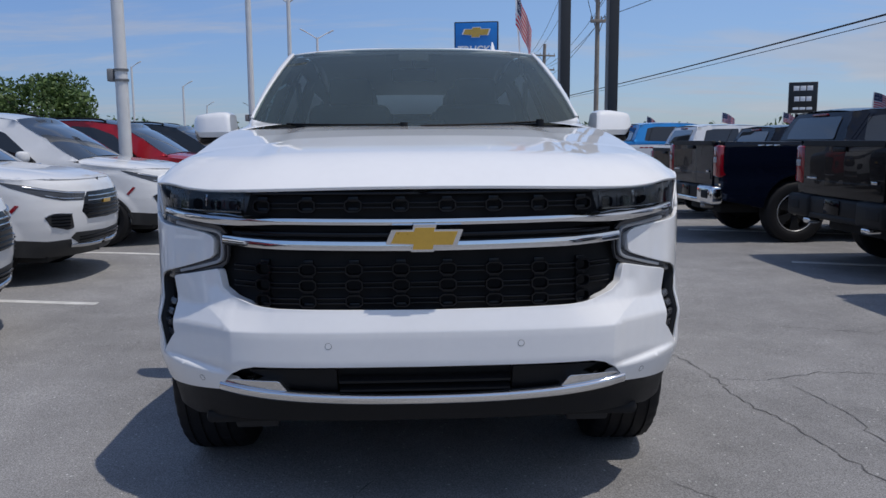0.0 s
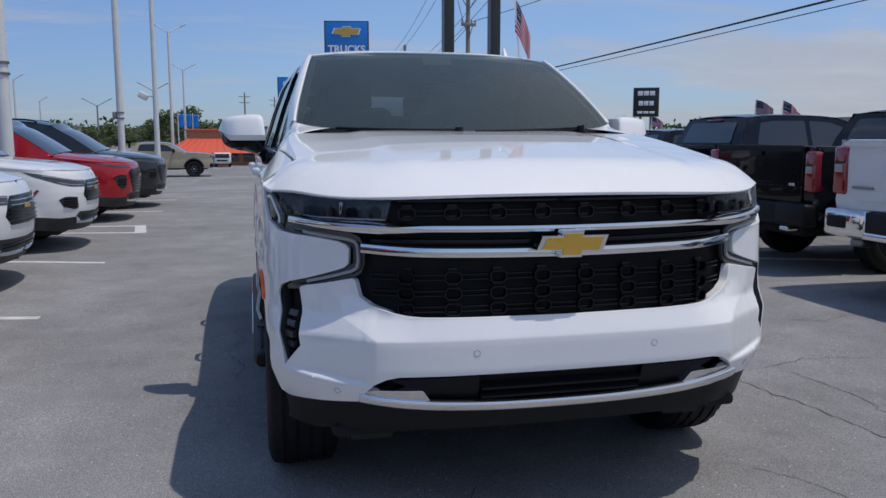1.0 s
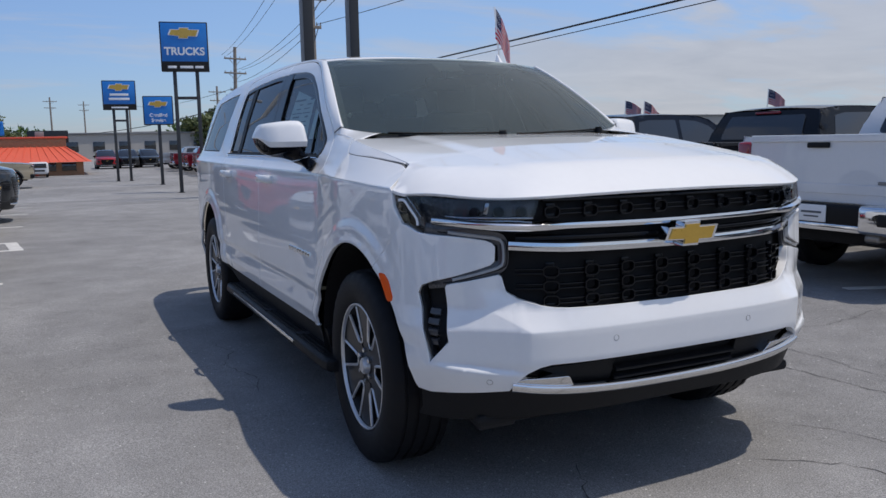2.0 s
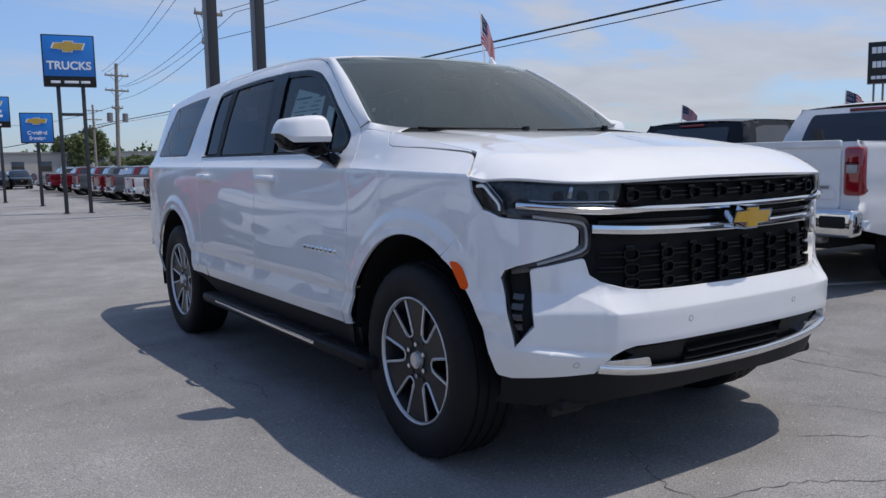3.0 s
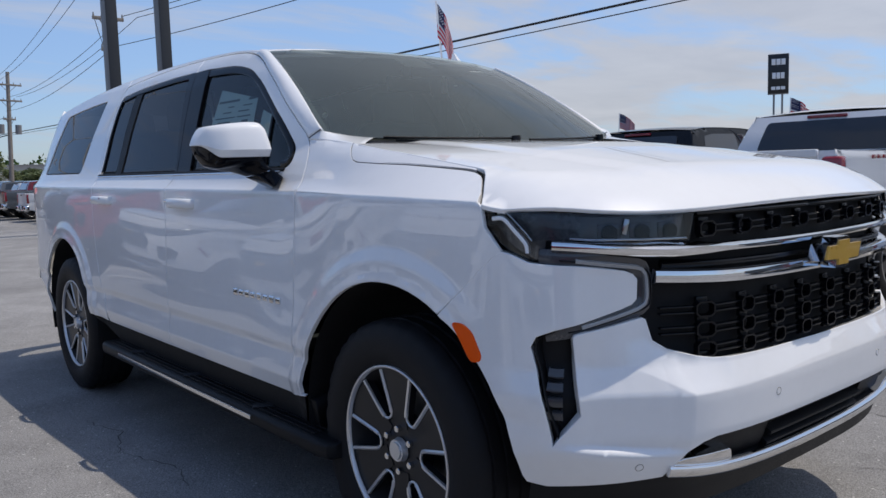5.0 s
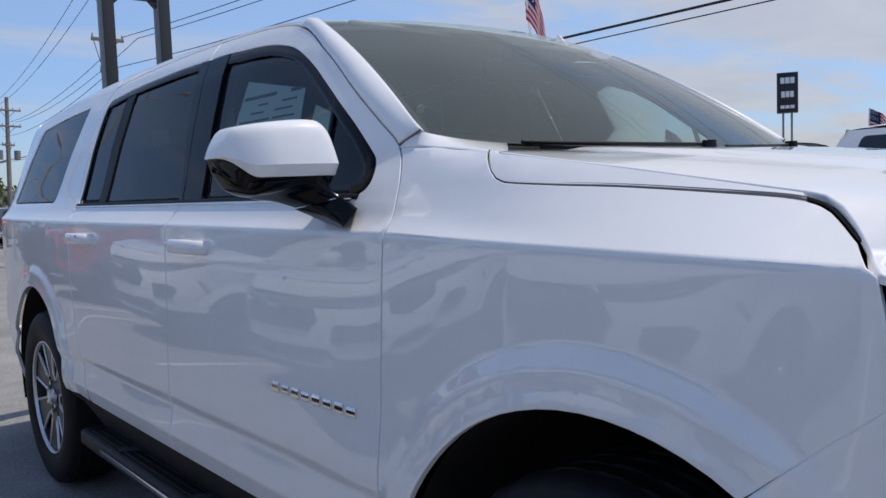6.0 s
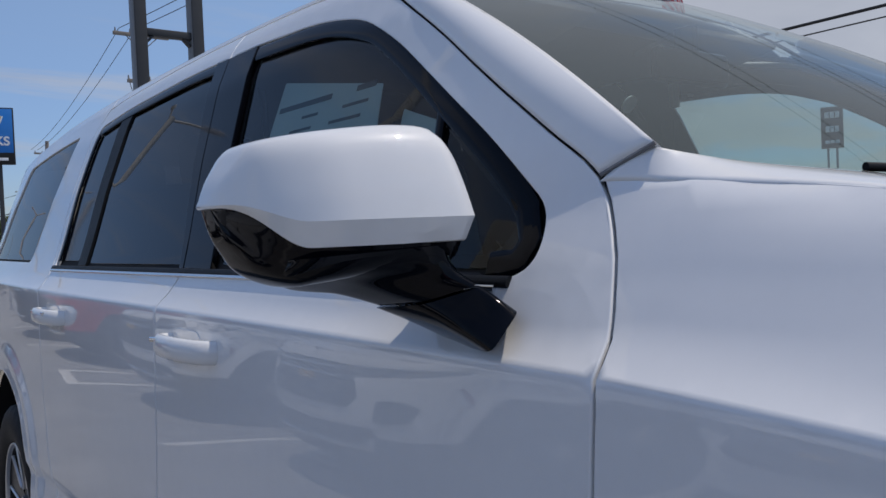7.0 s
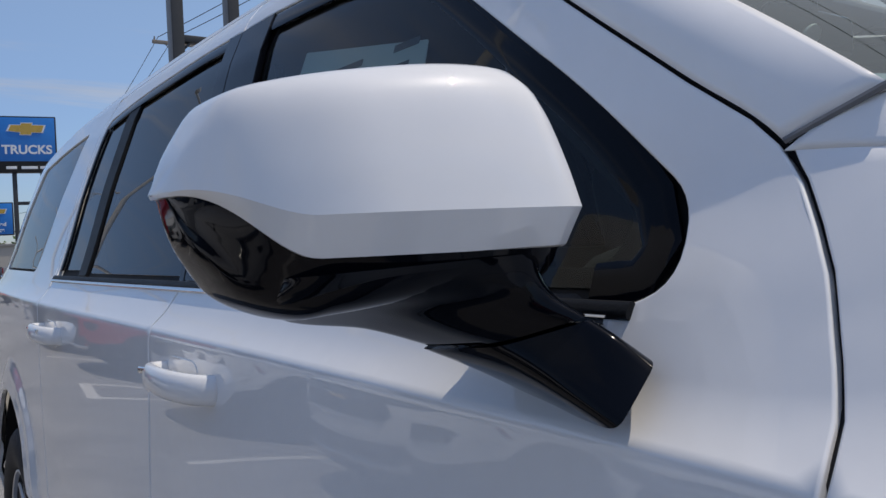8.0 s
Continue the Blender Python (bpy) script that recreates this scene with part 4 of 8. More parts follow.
def hood(p):
    p = np.asarray(p, float)
    x, y = p[:, 0], p[:, 1]
    ax = np.abs(x)
    d, yn = np.empty(len(ax)), np.empty(len(ax))
    for c in range(0, len(ax), 400):
        q = np.stack([ax[c:c + 400], y[c:c + 400]], 1)
        m = np.linalg.norm(q[:, None] - EDGE_PTS[None], axis=2)
        k = m.argmin(1)
        off = np.clip(np.sum((q - EDGE_PTS[k]) * PT[k], 1), -0.003, 0.003)
        foot = EDGE_PTS[k] + PT[k] * off[:, None]
        d[c:c + 400], yn[c:c + 400] = np.linalg.norm(q - foot, axis=1), foot[:, 1]
    z = crown(ax, y)
    de = np.interp(yn, EDGE_Y, EDGE_D)
    # drop from the crown to the rolled edge, taken at the edge below the same spot
    amp = np.interp(yn, [0.0, 0.10, 0.25, 0.40, 0.462, 0.508, 0.548, 0.60], [0.080, 0.082, 0.078, 0.072, 0.066, 0.036, 0.014, 0.0])
    u = np.clip((d - de) / np.interp(yn, [0.0, 0.3, 0.46, 0.6], [0.24, 0.22, 0.16, 0.10]), 0, 1)
    z = z - amp * (1 - u) ** 2.2
    z = z + 0.009 * (1 - sm(0.50, 0.60, ax)) * sm(0.08, 0.30, y - YF(ax))
    return np.stack([x, y, z], 1)


def corner_xy(y, z):
    q = flank(1)(np.array([[y, z]]))[0]
    return (float(q[0]), float(q[1]))


front_run = np.concatenate([np.linspace(0.0, float(sy(0.25)), 26), np.linspace(float(sy(0.25)), float(sy(0.462)), 9)[1:]])
corner = [tuple(float(c) for c in q[:2]) for q in body(np.stack([front_run, 1.142 + 0.020 * sm(0.8, 1.2, front_run)], 1))] + [corner_xy(y, z) for y, z in ((0.469, 1.170), (0.508, 1.200), (0.548, 1.228))]
right = corner + [*[(float(flank(1)(np.array([[y, float(hood_line(y))]]))[0, 0]) + 0.002, y) for y in (0.585, 0.612, 0.66, 0.75, 0.85, 0.95, 1.05, 1.15)], (0.853, 1.205), (0.838, 1.232), (0.80, 1.258), (0.60, 1.285), (0.3, 1.300), (0, 1.305)]
hood_poly = right + [(-x, y) for x, y in right[::-1]][1:-1]
panel("bonnet", hood_poly, hood, WHITE, suv, 0.026, lip=0.008, roll=0.004, gap=0.0015, extra=[[(s * x, y) for y in np.arange(0.1, 1.3, 0.03)] for s in (-1, 1) for x in (0.525, 0.545, 0.565, 0.585, 0.605)], label="sculpted white bonnet with raised centre")

# windscreen, pillars, cowl and roof
def screen_base(a):
    return np.array([0.815 * a, 1.47 - 0.21 * (1 - a * a) + 0.03 * a ** 10, 1.384 - 0.022 * (1 - a * a) + 0.024 * a ** 10])


def screen_top(a):
    return np.array([0.672 * a, 2.135 - 0.085 * (1 - a * a), 1.784 + 0.026 * (1 - a * a)])


def screen(u, v):
    a = 2 * u - 1
    p = screen_base(a) * (1 - v) + screen_top(a) * v
    return p + np.array([0, -0.35, 0.62]) * 0.045 * 4 * v * (1 - v) * 0.6


grid_sheet("windscreen", screen, 40, 24, GLASS_CLEAR, suv, "slightly green windscreen glass")


# black ceramic border under the glass edge
def border(u0, u1, v0, v1, nm):
    grid_sheet(nm, lambda u, v: screen(u0 + (u1 - u0) * u, v0 + (v1 - v0) * v) + np.array([0, 0.010, -0.017]), 30 if u1 - u0 > 0.5 else 2, 20 if v1 - v0 > 0.5 else 2, TRIM_DARK, suv)


border(0.0, 0.022, 0, 1, "screen_border")
border(0.978, 1.0, 0, 1, "screen_border")
border(0.022, 0.978, 0.955, 1, "screen_border")
border(0.022, 0.978, 0.0, 0.03, "screen_border")
border(0.44, 0.56, 0.84, 0.955, "sensor_cover")

for sg in (-1, 1):
    top_line = flank(sg, -0.0004)(np.array([(1.17, 1.336), (1.25, 1.352), (1.30, 1.359), (1.36, 1.366), (1.42, 1.372), (1.462, 1.375), (1.49, 1.377), (1.512, 1.378)]))

    def shoulder(u, v, top_line=top_line, sg=sg):
        k = u * 7
        i = min(int(k), 6)
        a = top_line[i] * (1 - k + i) + top_line[i + 1] * (k - i)
        b = screen(0.5 + sg * 0.5 * (0.80 + 0.20 * min(1.0, u * 1.4)), 0.0) + np.array([0, -0.004, 0.001])
        return a * (1 - v) + b * v + np.array([0, 0, 0.005]) * 4 * v * (1 - v)
    grid_sheet("fender_shoulder", shoulder, 16, 8, WHITE, suv, thick=0.0015, flip=sg < 0)
    outer = [q for q in sm2(DOOR_FRONT, 0.02) if q[1] >= 1.377 and q[0] <= 2.16]
    op = flank(sg)(np.array(outer))

    def pillar(u, v, op=op, sg=sg):
        k = v * (len(op) - 1)
        i = min(int(k), len(op) - 2)
        a = op[i] + (op[i + 1] - op[i]) * (k - i)
        b = screen(0.5 + sg * 0.5, v) + np.array([sg * 0.004, -0.004, 0.006])
        a = a + (b - a) / np.linalg.norm(b - a) * 0.001
        mid = (a + b) / 2
        n = np.cross(op[min(i + 1, len(op) - 1)] - op[max(i - 1, 0)], b - a)
        n /= max(np.linalg.norm(n), 1e-9)
        if n[2] < 0:
            n = -n
        bulge = 0.013 * (1 - (1 - v) ** 6) * 4 * u * (1 - u)
        return a * (1 - u) + b * u + n * bulge
    grid_sheet("windscreen_pillar", pillar, 12, 44, WHITE, suv, thick=0.02, flip=sg > 0)
    bar("pillar_seam", [pillar(i / 10, 0.0) + np.array([0, -0.001, -0.0006]) for i in range(11)], 0.0026, JOINT_GREY, suv, seg=6)

grid_sheet("cowl", lambda u, v: np.array([(2 * u - 1) * 0.70, 1.26 + 0.05 * v + (0.16 * v) * abs(2 * u - 1) ** 2 + 0.0, 1.345 + 0.028 * v]) + np.array([0, -0.02 * (1 - v), 0]), 24, 4, BLACK_PLASTIC, suv, "black plastic cowl panel")
for x0, x1 in ((-0.62, -0.06), (0.02, 0.60)):
    pts = [screen(0.5 + x / 1.62, 0.0 + 0.012 * t) + np.array([0, -0.010, 0.004]) for t, x in ((i / 12, x0 + (x1 - x0) * i / 12) for i in range(13))]
    wp = bar("wiper", pts, 0.005, BLACK_PLASTIC, suv, "black wiper arm")
    bar("wiper_blade", [q + np.array([0, 0.004, -0.012]) for q in pts[1:]], 0.005, RUBBER, wp)
    part("wiper_pivot", cyl_bm(0.022, 0.018, 0.04, 16, Matrix.Translation(tuple(pts[-1] + np.array([0, -0.01, -0.01])))), BLACK_PLASTIC, wp)

re_l = np.array(sm2(ROOF_EDGE, 0.05))
re_3d = flank(1)(re_l)


def roof(u, v):
    k = v * (len(re_3d) - 1)
    i = min(int(k), len(re_3d) - 2)
    e = re_3d[i] + (re_3d[i + 1] - re_3d[i]) * (k - i)
    a = 2 * u - 1
    lead = (1 - v) ** 6 * 0.085 * (1 - a * a)
    h = 0.030 + 0.014 * sm(0.1, 0.5, v)
    z = e[2] + h * (1 - abs(a) ** 3.2) - 0.006 * (1 - v) ** 10 * (1 - a * a)
    return np.array([e[0] * a, e[1] - lead, z])


grid_sheet("roof", roof, 40, 60, WHITE, suv, "white roof panel", thick=0.01)
# shark fin aerial
fin = [(0, 0.0, 0), (0.05, 0.012, 0.02), (0.12, 0.02, 0.06), (0.19, 0.012, 0.07), (0.21, 0.0, 0.0)]
bmf = bmesh.new()
base_y, top_z = 4.35, float(roof(0.5, 0.70)[2])
ring = []
for h, w, y0, y1 in ((0.0, 0.035, 0.0, 0.20), (0.025, 0.022, 0.05, 0.20), (0.05, 0.013, 0.10, 0.195), (0.07, 0.006, 0.15, 0.195)):
    ring.append([bmf.verts.new((0.02 + s * w, base_y + y, top_z + h - 0.01)) for s, y in ((-0.3, y0), (-1, (y0 + y1) / 2), (-0.7, y1), (0.7, y1), (1, (y0 + y1) / 2), (0.3, y0))])
for a, b in zip(ring, ring[1:]):
    for i in range(6):
        bmf.faces.new((a[i], a[(i + 1) % 6], b[(i + 1) % 6], b[i]))
bmf.faces.new(ring[-1])
part("aerial_fin", bmf, WHITE, suv, "white shark fin aerial")

# tail: closed rear in one sheet
s_a, s_b = float(sy(5.28)), float(ARC[-1])
panel("tailgate", [(s_a, 0.55), (s_b + (s_b - s_a), 0.55), (s_b + (s_b - s_a), 1.745), (s_a, 1.745)], lambda p: body(np.stack([np.where(p[:, 0] > s_b, -(2 * s_b - p[:, 0]), p[:, 0]), p[:, 1]], 1)), WHITE, suv, 0.08)

# ---- front end ----


def fx(x, z):
    return (sx(x), z)


def mirrored(half):
    """Closed outline from its right half, listed from the centre line round to the centre line."""
    return list(half) + [(-a, b) for a, b in half[::-1] if a > 1e-6]


def sp(y, z):
    return (float(sy(y)), z)


# white bumper skin
arch_front = [sp(y, z) for y, z in arc_pts(AXLE_F, ARCH_F, 119, 174, 10)]
half = [(0.0, 0.744), fx(0.35, 0.747), fx(0.494, 0.750), fx(0.546, 0.753), fx(0.595, 0.761), fx(0.680, 0.783), fx(0.722, 0.808), fx(0.738, 0.862),
        fx(0.748, 0.868), fx(0.835, 0.850), fx(0.890, 0.838), fx(0.903, 0.833),
        fx(0.906, 0.825), fx(0.900, 0.72), fx(0.893, 0.634), fx(0.937, 0.557), fx(0.9455, 0.655), fx(0.955, 0.735), fx(0.962, 0.805), fx(0.957, 0.829), fx(0.935, 0.846), fx(0.889, 0.862),
        fx(0.800, 0.892), fx(0.772, 0.902), fx(0.759, 0.916), fx(0.757, 0.966), fx(0.768, 0.981), fx(0.79, 0.990), fx(0.90, 1.008), sp(0.30, 1.014), sp(0.338, 1.019), sp(0.38, 1.037)] + \
       [sp(0.4115, 1.0455), sp(0.4425, 1.0215), sp(0.5325, 0.9475)] + arch_front + \
       [sp(0.355, 0.442), sp(0.30, 0.434), fx(0.90, 0.440), fx(0.80, 0.450), fx(0.714, 0.458), fx(0.690, 0.490), fx(0.655, 0.525), fx(0.612, 0.546), fx(0.57, 0.555), fx(0.3, 0.555), (0.0, 0.554)]
BUMPER_LINES = [[fx(x, float(bumper_ridge(x)) + d) for x in np.linspace(0.645, 0.94, 40)] for d in (-0.004, 0.004, 0.014, 0.024)] + \
    [[(s, z) for s in np.linspace(0.0, sx(0.652), 40)] for z in (0.671, 0.679)] + [[fx(x, chin_line(x) + d) for x in np.linspace(0.66, 0.94, 40)] for d in (0.0, 0.014, 0.028)] + \
    [[fx(x, z) for z in np.linspace(0.50, 0.70, 20)] for x in (0.640, 0.655, 0.67)]
panel("front_bumper", mirrored(half), nose(), WHITE, suv, 0.022, gap=0.0004, lip=0.03, roll=0.003,
      extra=[[(s * a, b) for a, b in ln] for s in (-1, 1) for ln in BUMPER_LINES], label="white bumper skin with angular corners")
# black carrier behind grille, lamps and vents
half = [(0.0, 0.70), fx(0.9, 0.57), sp(0.36, 0.60), sp(0.38, 1.0), sp(0.45, 1.06), sp(0.475, 1.150), fx(0.90, 1.145), fx(0.5, 1.136), (0.0, 1.136)]
panel("grille_carrier", mirrored(half), nose(0.055), CAVITY, suv, 0.05, lip=0.02)
half = [(0.0, 0.56), fx(0.66, 0.56), fx(0.72, 0.46), fx(0.4, 0.40), (0.0, 0.40)]
panel("intake_carrier", mirrored(half), nose(0.06), CAVITY, suv, 0.05, lip=0.02)
# lower valance, black
half = [(0.0, 0.432), fx(0.4, 0.445), fx(0.70, 0.478), fx(0.80, 0.487), fx(0.90, 0.494), sp(0.30, 0.476), sp(0.35, 0.430), sp(0.37, 0.36), sp(0.40, 0.33), fx(0.90, 0.325), fx(0.80, 0.345), fx(0.6, 0.348), fx(0.3, 0.345), (0.0, 0.345)]
panel("valance", mirrored(half), nose(0.008), BLACK_PLASTIC, suv, 0.03, lip=0.05, label="black plastic lower valance")
part("air_dam", box_bm(1.55, 0.5, 0.05, 0.02, (0, 0.45, 0.33)), CAVITY, suv)
part("underbody", box_bm(1.5, 4.9, 0.12, 0.03, (0, 2.85, 0.33)), CAVITY, suv)
part("frame_hook", box_bm(0.16, 0.05, 0.09, 0.012, (-0.62, 0.36, 0.285)), TRIM_DARK, suv)
part("frame_hook", box_bm(0.16, 0.05, 0.09, 0.012, (0.62, 0.36, 0.285)), TRIM_DARK, suv)
# chrome strip of the lower intake
lowc = path3([(-sx(0.705), 0.478), (-sx(0.5), 0.450), (-sx(0.25), 0.434), (0, 0.430), (sx(0.25), 0.434), (sx(0.5), 0.450), (sx(0.705), 0.478)], 0.03)
strip("lower_chrome_strip", lowc, nose(0.002), 0.032, 0.014, CHROME, suv, "bright chrome strip")
for sg in (-1, 1):
    panel("chrome_corner", rounded([(sg * sx(0.702), 0.474), (sg * sx(0.690), 0.496), (sg * sx(0.66), 0.502), (sg * sx(0.495), 0.500), (sg * sx(0.465), 0.452)], 0.008), nose(0.004), CHROME, suv, 0.03, lip=0.03)
    panel("intake_shutter", rounded([(sg * sx(0.60), 0.536), (sg * sx(0.30), 0.540), (sg * sx(0.30), 0.458), (sg * sx(0.45), 0.465), (sg * sx(0.52), 0.50)], 0.006), nose(0.03), BLACK_PLASTIC, suv, 0.04, lip=0.02)
for z in (0.470, 0.503):
    strip("intake_bar", path3([(-sx(0.29), z), (0, z), (sx(0.29), z)], 0.05), nose(0.035), 0.012, 0.02, BLACK_PLASTIC, suv)
# parking sensors
for x, z in ((0.318, 0.630), (-0.318, 0.630), (0.776, 0.496), (-0.776, 0.496)):
    q = np.array([[math.copysign(sx(abs(x)), x), z]])
    c = body(q)[0]
    e = 1e-3
    n = np.cross(body(q + [e, 0])[0] - body(q - [e, 0])[0], body(q + [0, e])[0] - body(q - [0, e])[0])
    n = Vector(n).normalized()
    sob = part("parking_sensor", cyl_bm(0.0095, 0.0092, 0.002, 20, None, 0.0008), WHITE, suv)
    sob.matrix_basis = Matrix.Translation(c) @ n.to_track_quat("Z", "Y").to_matrix().to_4x4()
    mesh_ob("sensor_ring", *tube([(0.0106 * math.cos(a), 0.0106 * math.sin(a), 0.0) for a in np.linspace(0, 2 * math.pi, 20, endpoint=False)], 0.0008, 6, True), STEEL, sob)
# chrome bars and the black strip between them
up_bar = path3([(-sx(0.940), 1.058), (-sx(0.85), 1.051), (-sx(0.70), 1.042), (-sx(0.5), 1.037), (0, 1.031), (sx(0.5), 1.037), (sx(0.70), 1.042), (sx(0.85), 1.051), (sx(0.940), 1.058)], 0.025)
strip("upper_chrome_bar", up_bar, nose(0.018), 0.026, 0.020, CHROME, suv, "bright chrome grille bar")
lo_bar = path3([(-sx(0.712), 0.970), (-sx(0.45), 0.960), (0, 0.953), (sx(0.45), 0.960), (sx(0.712), 0.970)], 0.025)
strip("lower_chrome_bar", lo_bar, nose(0.012), 0.038, 0.022, CHROME, suv, "bright chrome grille bar")
mid_bar = path3([(-sx(0.68), 0.998), (0, 0.988), (sx(0.68), 0.998)], 0.03)
strip("grille_middle_bar", mid_bar, nose(0.03), 0.016, 0.014, GRILLE_BLACK, suv)
strip("grille_top_bar", path3([(-sx(0.58), 1.126), (0, 1.124), (sx(0.58), 1.126)], 0.03), nose(0.03), 0.010, 0.012, GRILLE_BLACK, suv)


# grille of hexagonal cells joined by double bars
def ring_mesh(w, h, wall, depth):
    pts = [(-w, 0.55 * h), (-0.62 * w, h), (0.62 * w, h), (w, 0.55 * h), (w, -0.55 * h), (0.62 * w, -h), (-0.62 * w, -h), (-w, -0.55 * h)]
    v, f = [], []
    n = len(pts)
    for k, y in ((1.0, 0.004), (1.0, -depth), (1 - wall / w, -depth), (1 - wall / w * 1.4, 0.006)):
        v += [(x * k, y, z * (1 - (1 - k) * w / h)) for x, z in pts]
    for r in range(4):
        for i in range(n):
            a, b = r * n + i, r * n + (i + 1) % n
            c, d = ((r + 1) % 4) * n + (i + 1) % n, ((r + 1) % 4) * n + i
            f.append((a, b, c, d))
    return v, f


cell = None
bar_me = None


def front_frame(x, z, sink):
    q = np.array([[math.copysign(sx(abs(x)), x) if x else 0.0, z]])
    c = body(q, sink)[0]
    e = 0.01
    t = body(q + [e, 0], sink)[0] - body(q - [e, 0], sink)[0]
    yaw = math.atan2(t[1], t[0])
    return Matrix.Translation(c) @ Matrix.Rotation(yaw, 4, "Z")


rows = [(0.875, 0.66), (0.822, 0.645), (0.770, 0.60)]
cols = [-0.545 + 0.156 * i for i in range(8)]
for z, lim in rows + [(1.086, 0.57)]:
    for x in cols:
        if abs(x) > lim - 0.02:
            continue
        if cell is None:
            cob = mesh_ob("grille_cell", *ring_mesh(0.029, 0.021, 0.0045, 0.016), GRILLE_BLACK, suv)
            cob.data.set_sharp_from_angle(angle=radians(40))
            cell = cob.data
            cob.matrix_basis = front_frame(x, z, 0.030)
        else:
            same_part("grille_cell", cell, suv, front_frame(x, z, 0.030))
    xb = [c + 0.078 for c in cols[:-1] if abs(c + 0.078) < lim - 0.05]
    xb = [min(xb) - 0.156] + xb + [max(xb) + 0.156]
    for x in xb:
        ww = 0.099
        if abs(x) + ww / 2 > lim + 0.03:
            continue
        for dz in (-0.008, 0.008):
            if bar_me is None:
                bob = part("grille_bar", box_bm(0.102, 0.018, 0.0052, 0.0015), GRILLE_BLACK, suv)
                bar_me = bob.data
                bob.matrix_basis = front_frame(x, z + dz, 0.032)
            else:
                same_part("grille_bar", bar_me, suv, front_frame(x, z + dz, 0.032))
post_me = None
for za, zb in ((0.875, 0.822), (0.822, 0.770), (0.920, 0.875), (0.775, 0.732), (1.126, 1.086), (1.086, 1.055)):
    for x in cols:
        mtx = front_frame(x, (za + zb) / 2, 0.036)
        if post_me is None:
            pob = part("grille_post", box_bm(0.034, 0.012, 0.018, 0.002), GRILLE_BLACK, suv)
            post_me = pob.data
            pob.matrix_basis = mtx
        else:
            same_part("grille_post", post_me, suv, mtx)

# front badge: plain cross shape in gold with a bright rim
badge = [(-0.125, -0.016), (-0.105, 0.030), (-0.038, 0.030), (-0.034, 0.046), (0.040, 0.046), (0.036, 0.030), (0.125, 0.030), (0.105, -0.024), (0.034, -0.024), (0.030, -0.042), (-0.044, -0.042), (-0.040, -0.020)]
bm = bmesh.new()
vs = [bm.verts.new((x, -0.012, z)) for x, z in badge]
fc = bm.faces.new(vs)
ex = bmesh.ops.extrude_face_region(bm, geom=[fc])
bmesh.ops.translate(bm, verts=[g for g in ex["geom"] if isinstance(g, bmesh.types.BMVert)], vec=(0, 0.045, 0))
bdg = part("front_badge", bm, CHROME, suv, "bright rim of the front badge")
bdg.matrix_basis = Matrix.Translation((0.0, -0.006, 0.984))
bm = bmesh.new()
vs = [bm.verts.new((x * 0.86, -0.0165, z * 0.80)) for x, z in badge]
fc = bm.faces.new(vs)
ex = bmesh.ops.extrude_face_region(bm, geom=[fc])
bmesh.ops.translate(bm, verts=[g for g in ex["geom"] if isinstance(g, bmesh.types.BMVert)], vec=(0, 0.012, 0))
part("badge_face", bm, GOLD, bdg, "gold cross-shaped face")

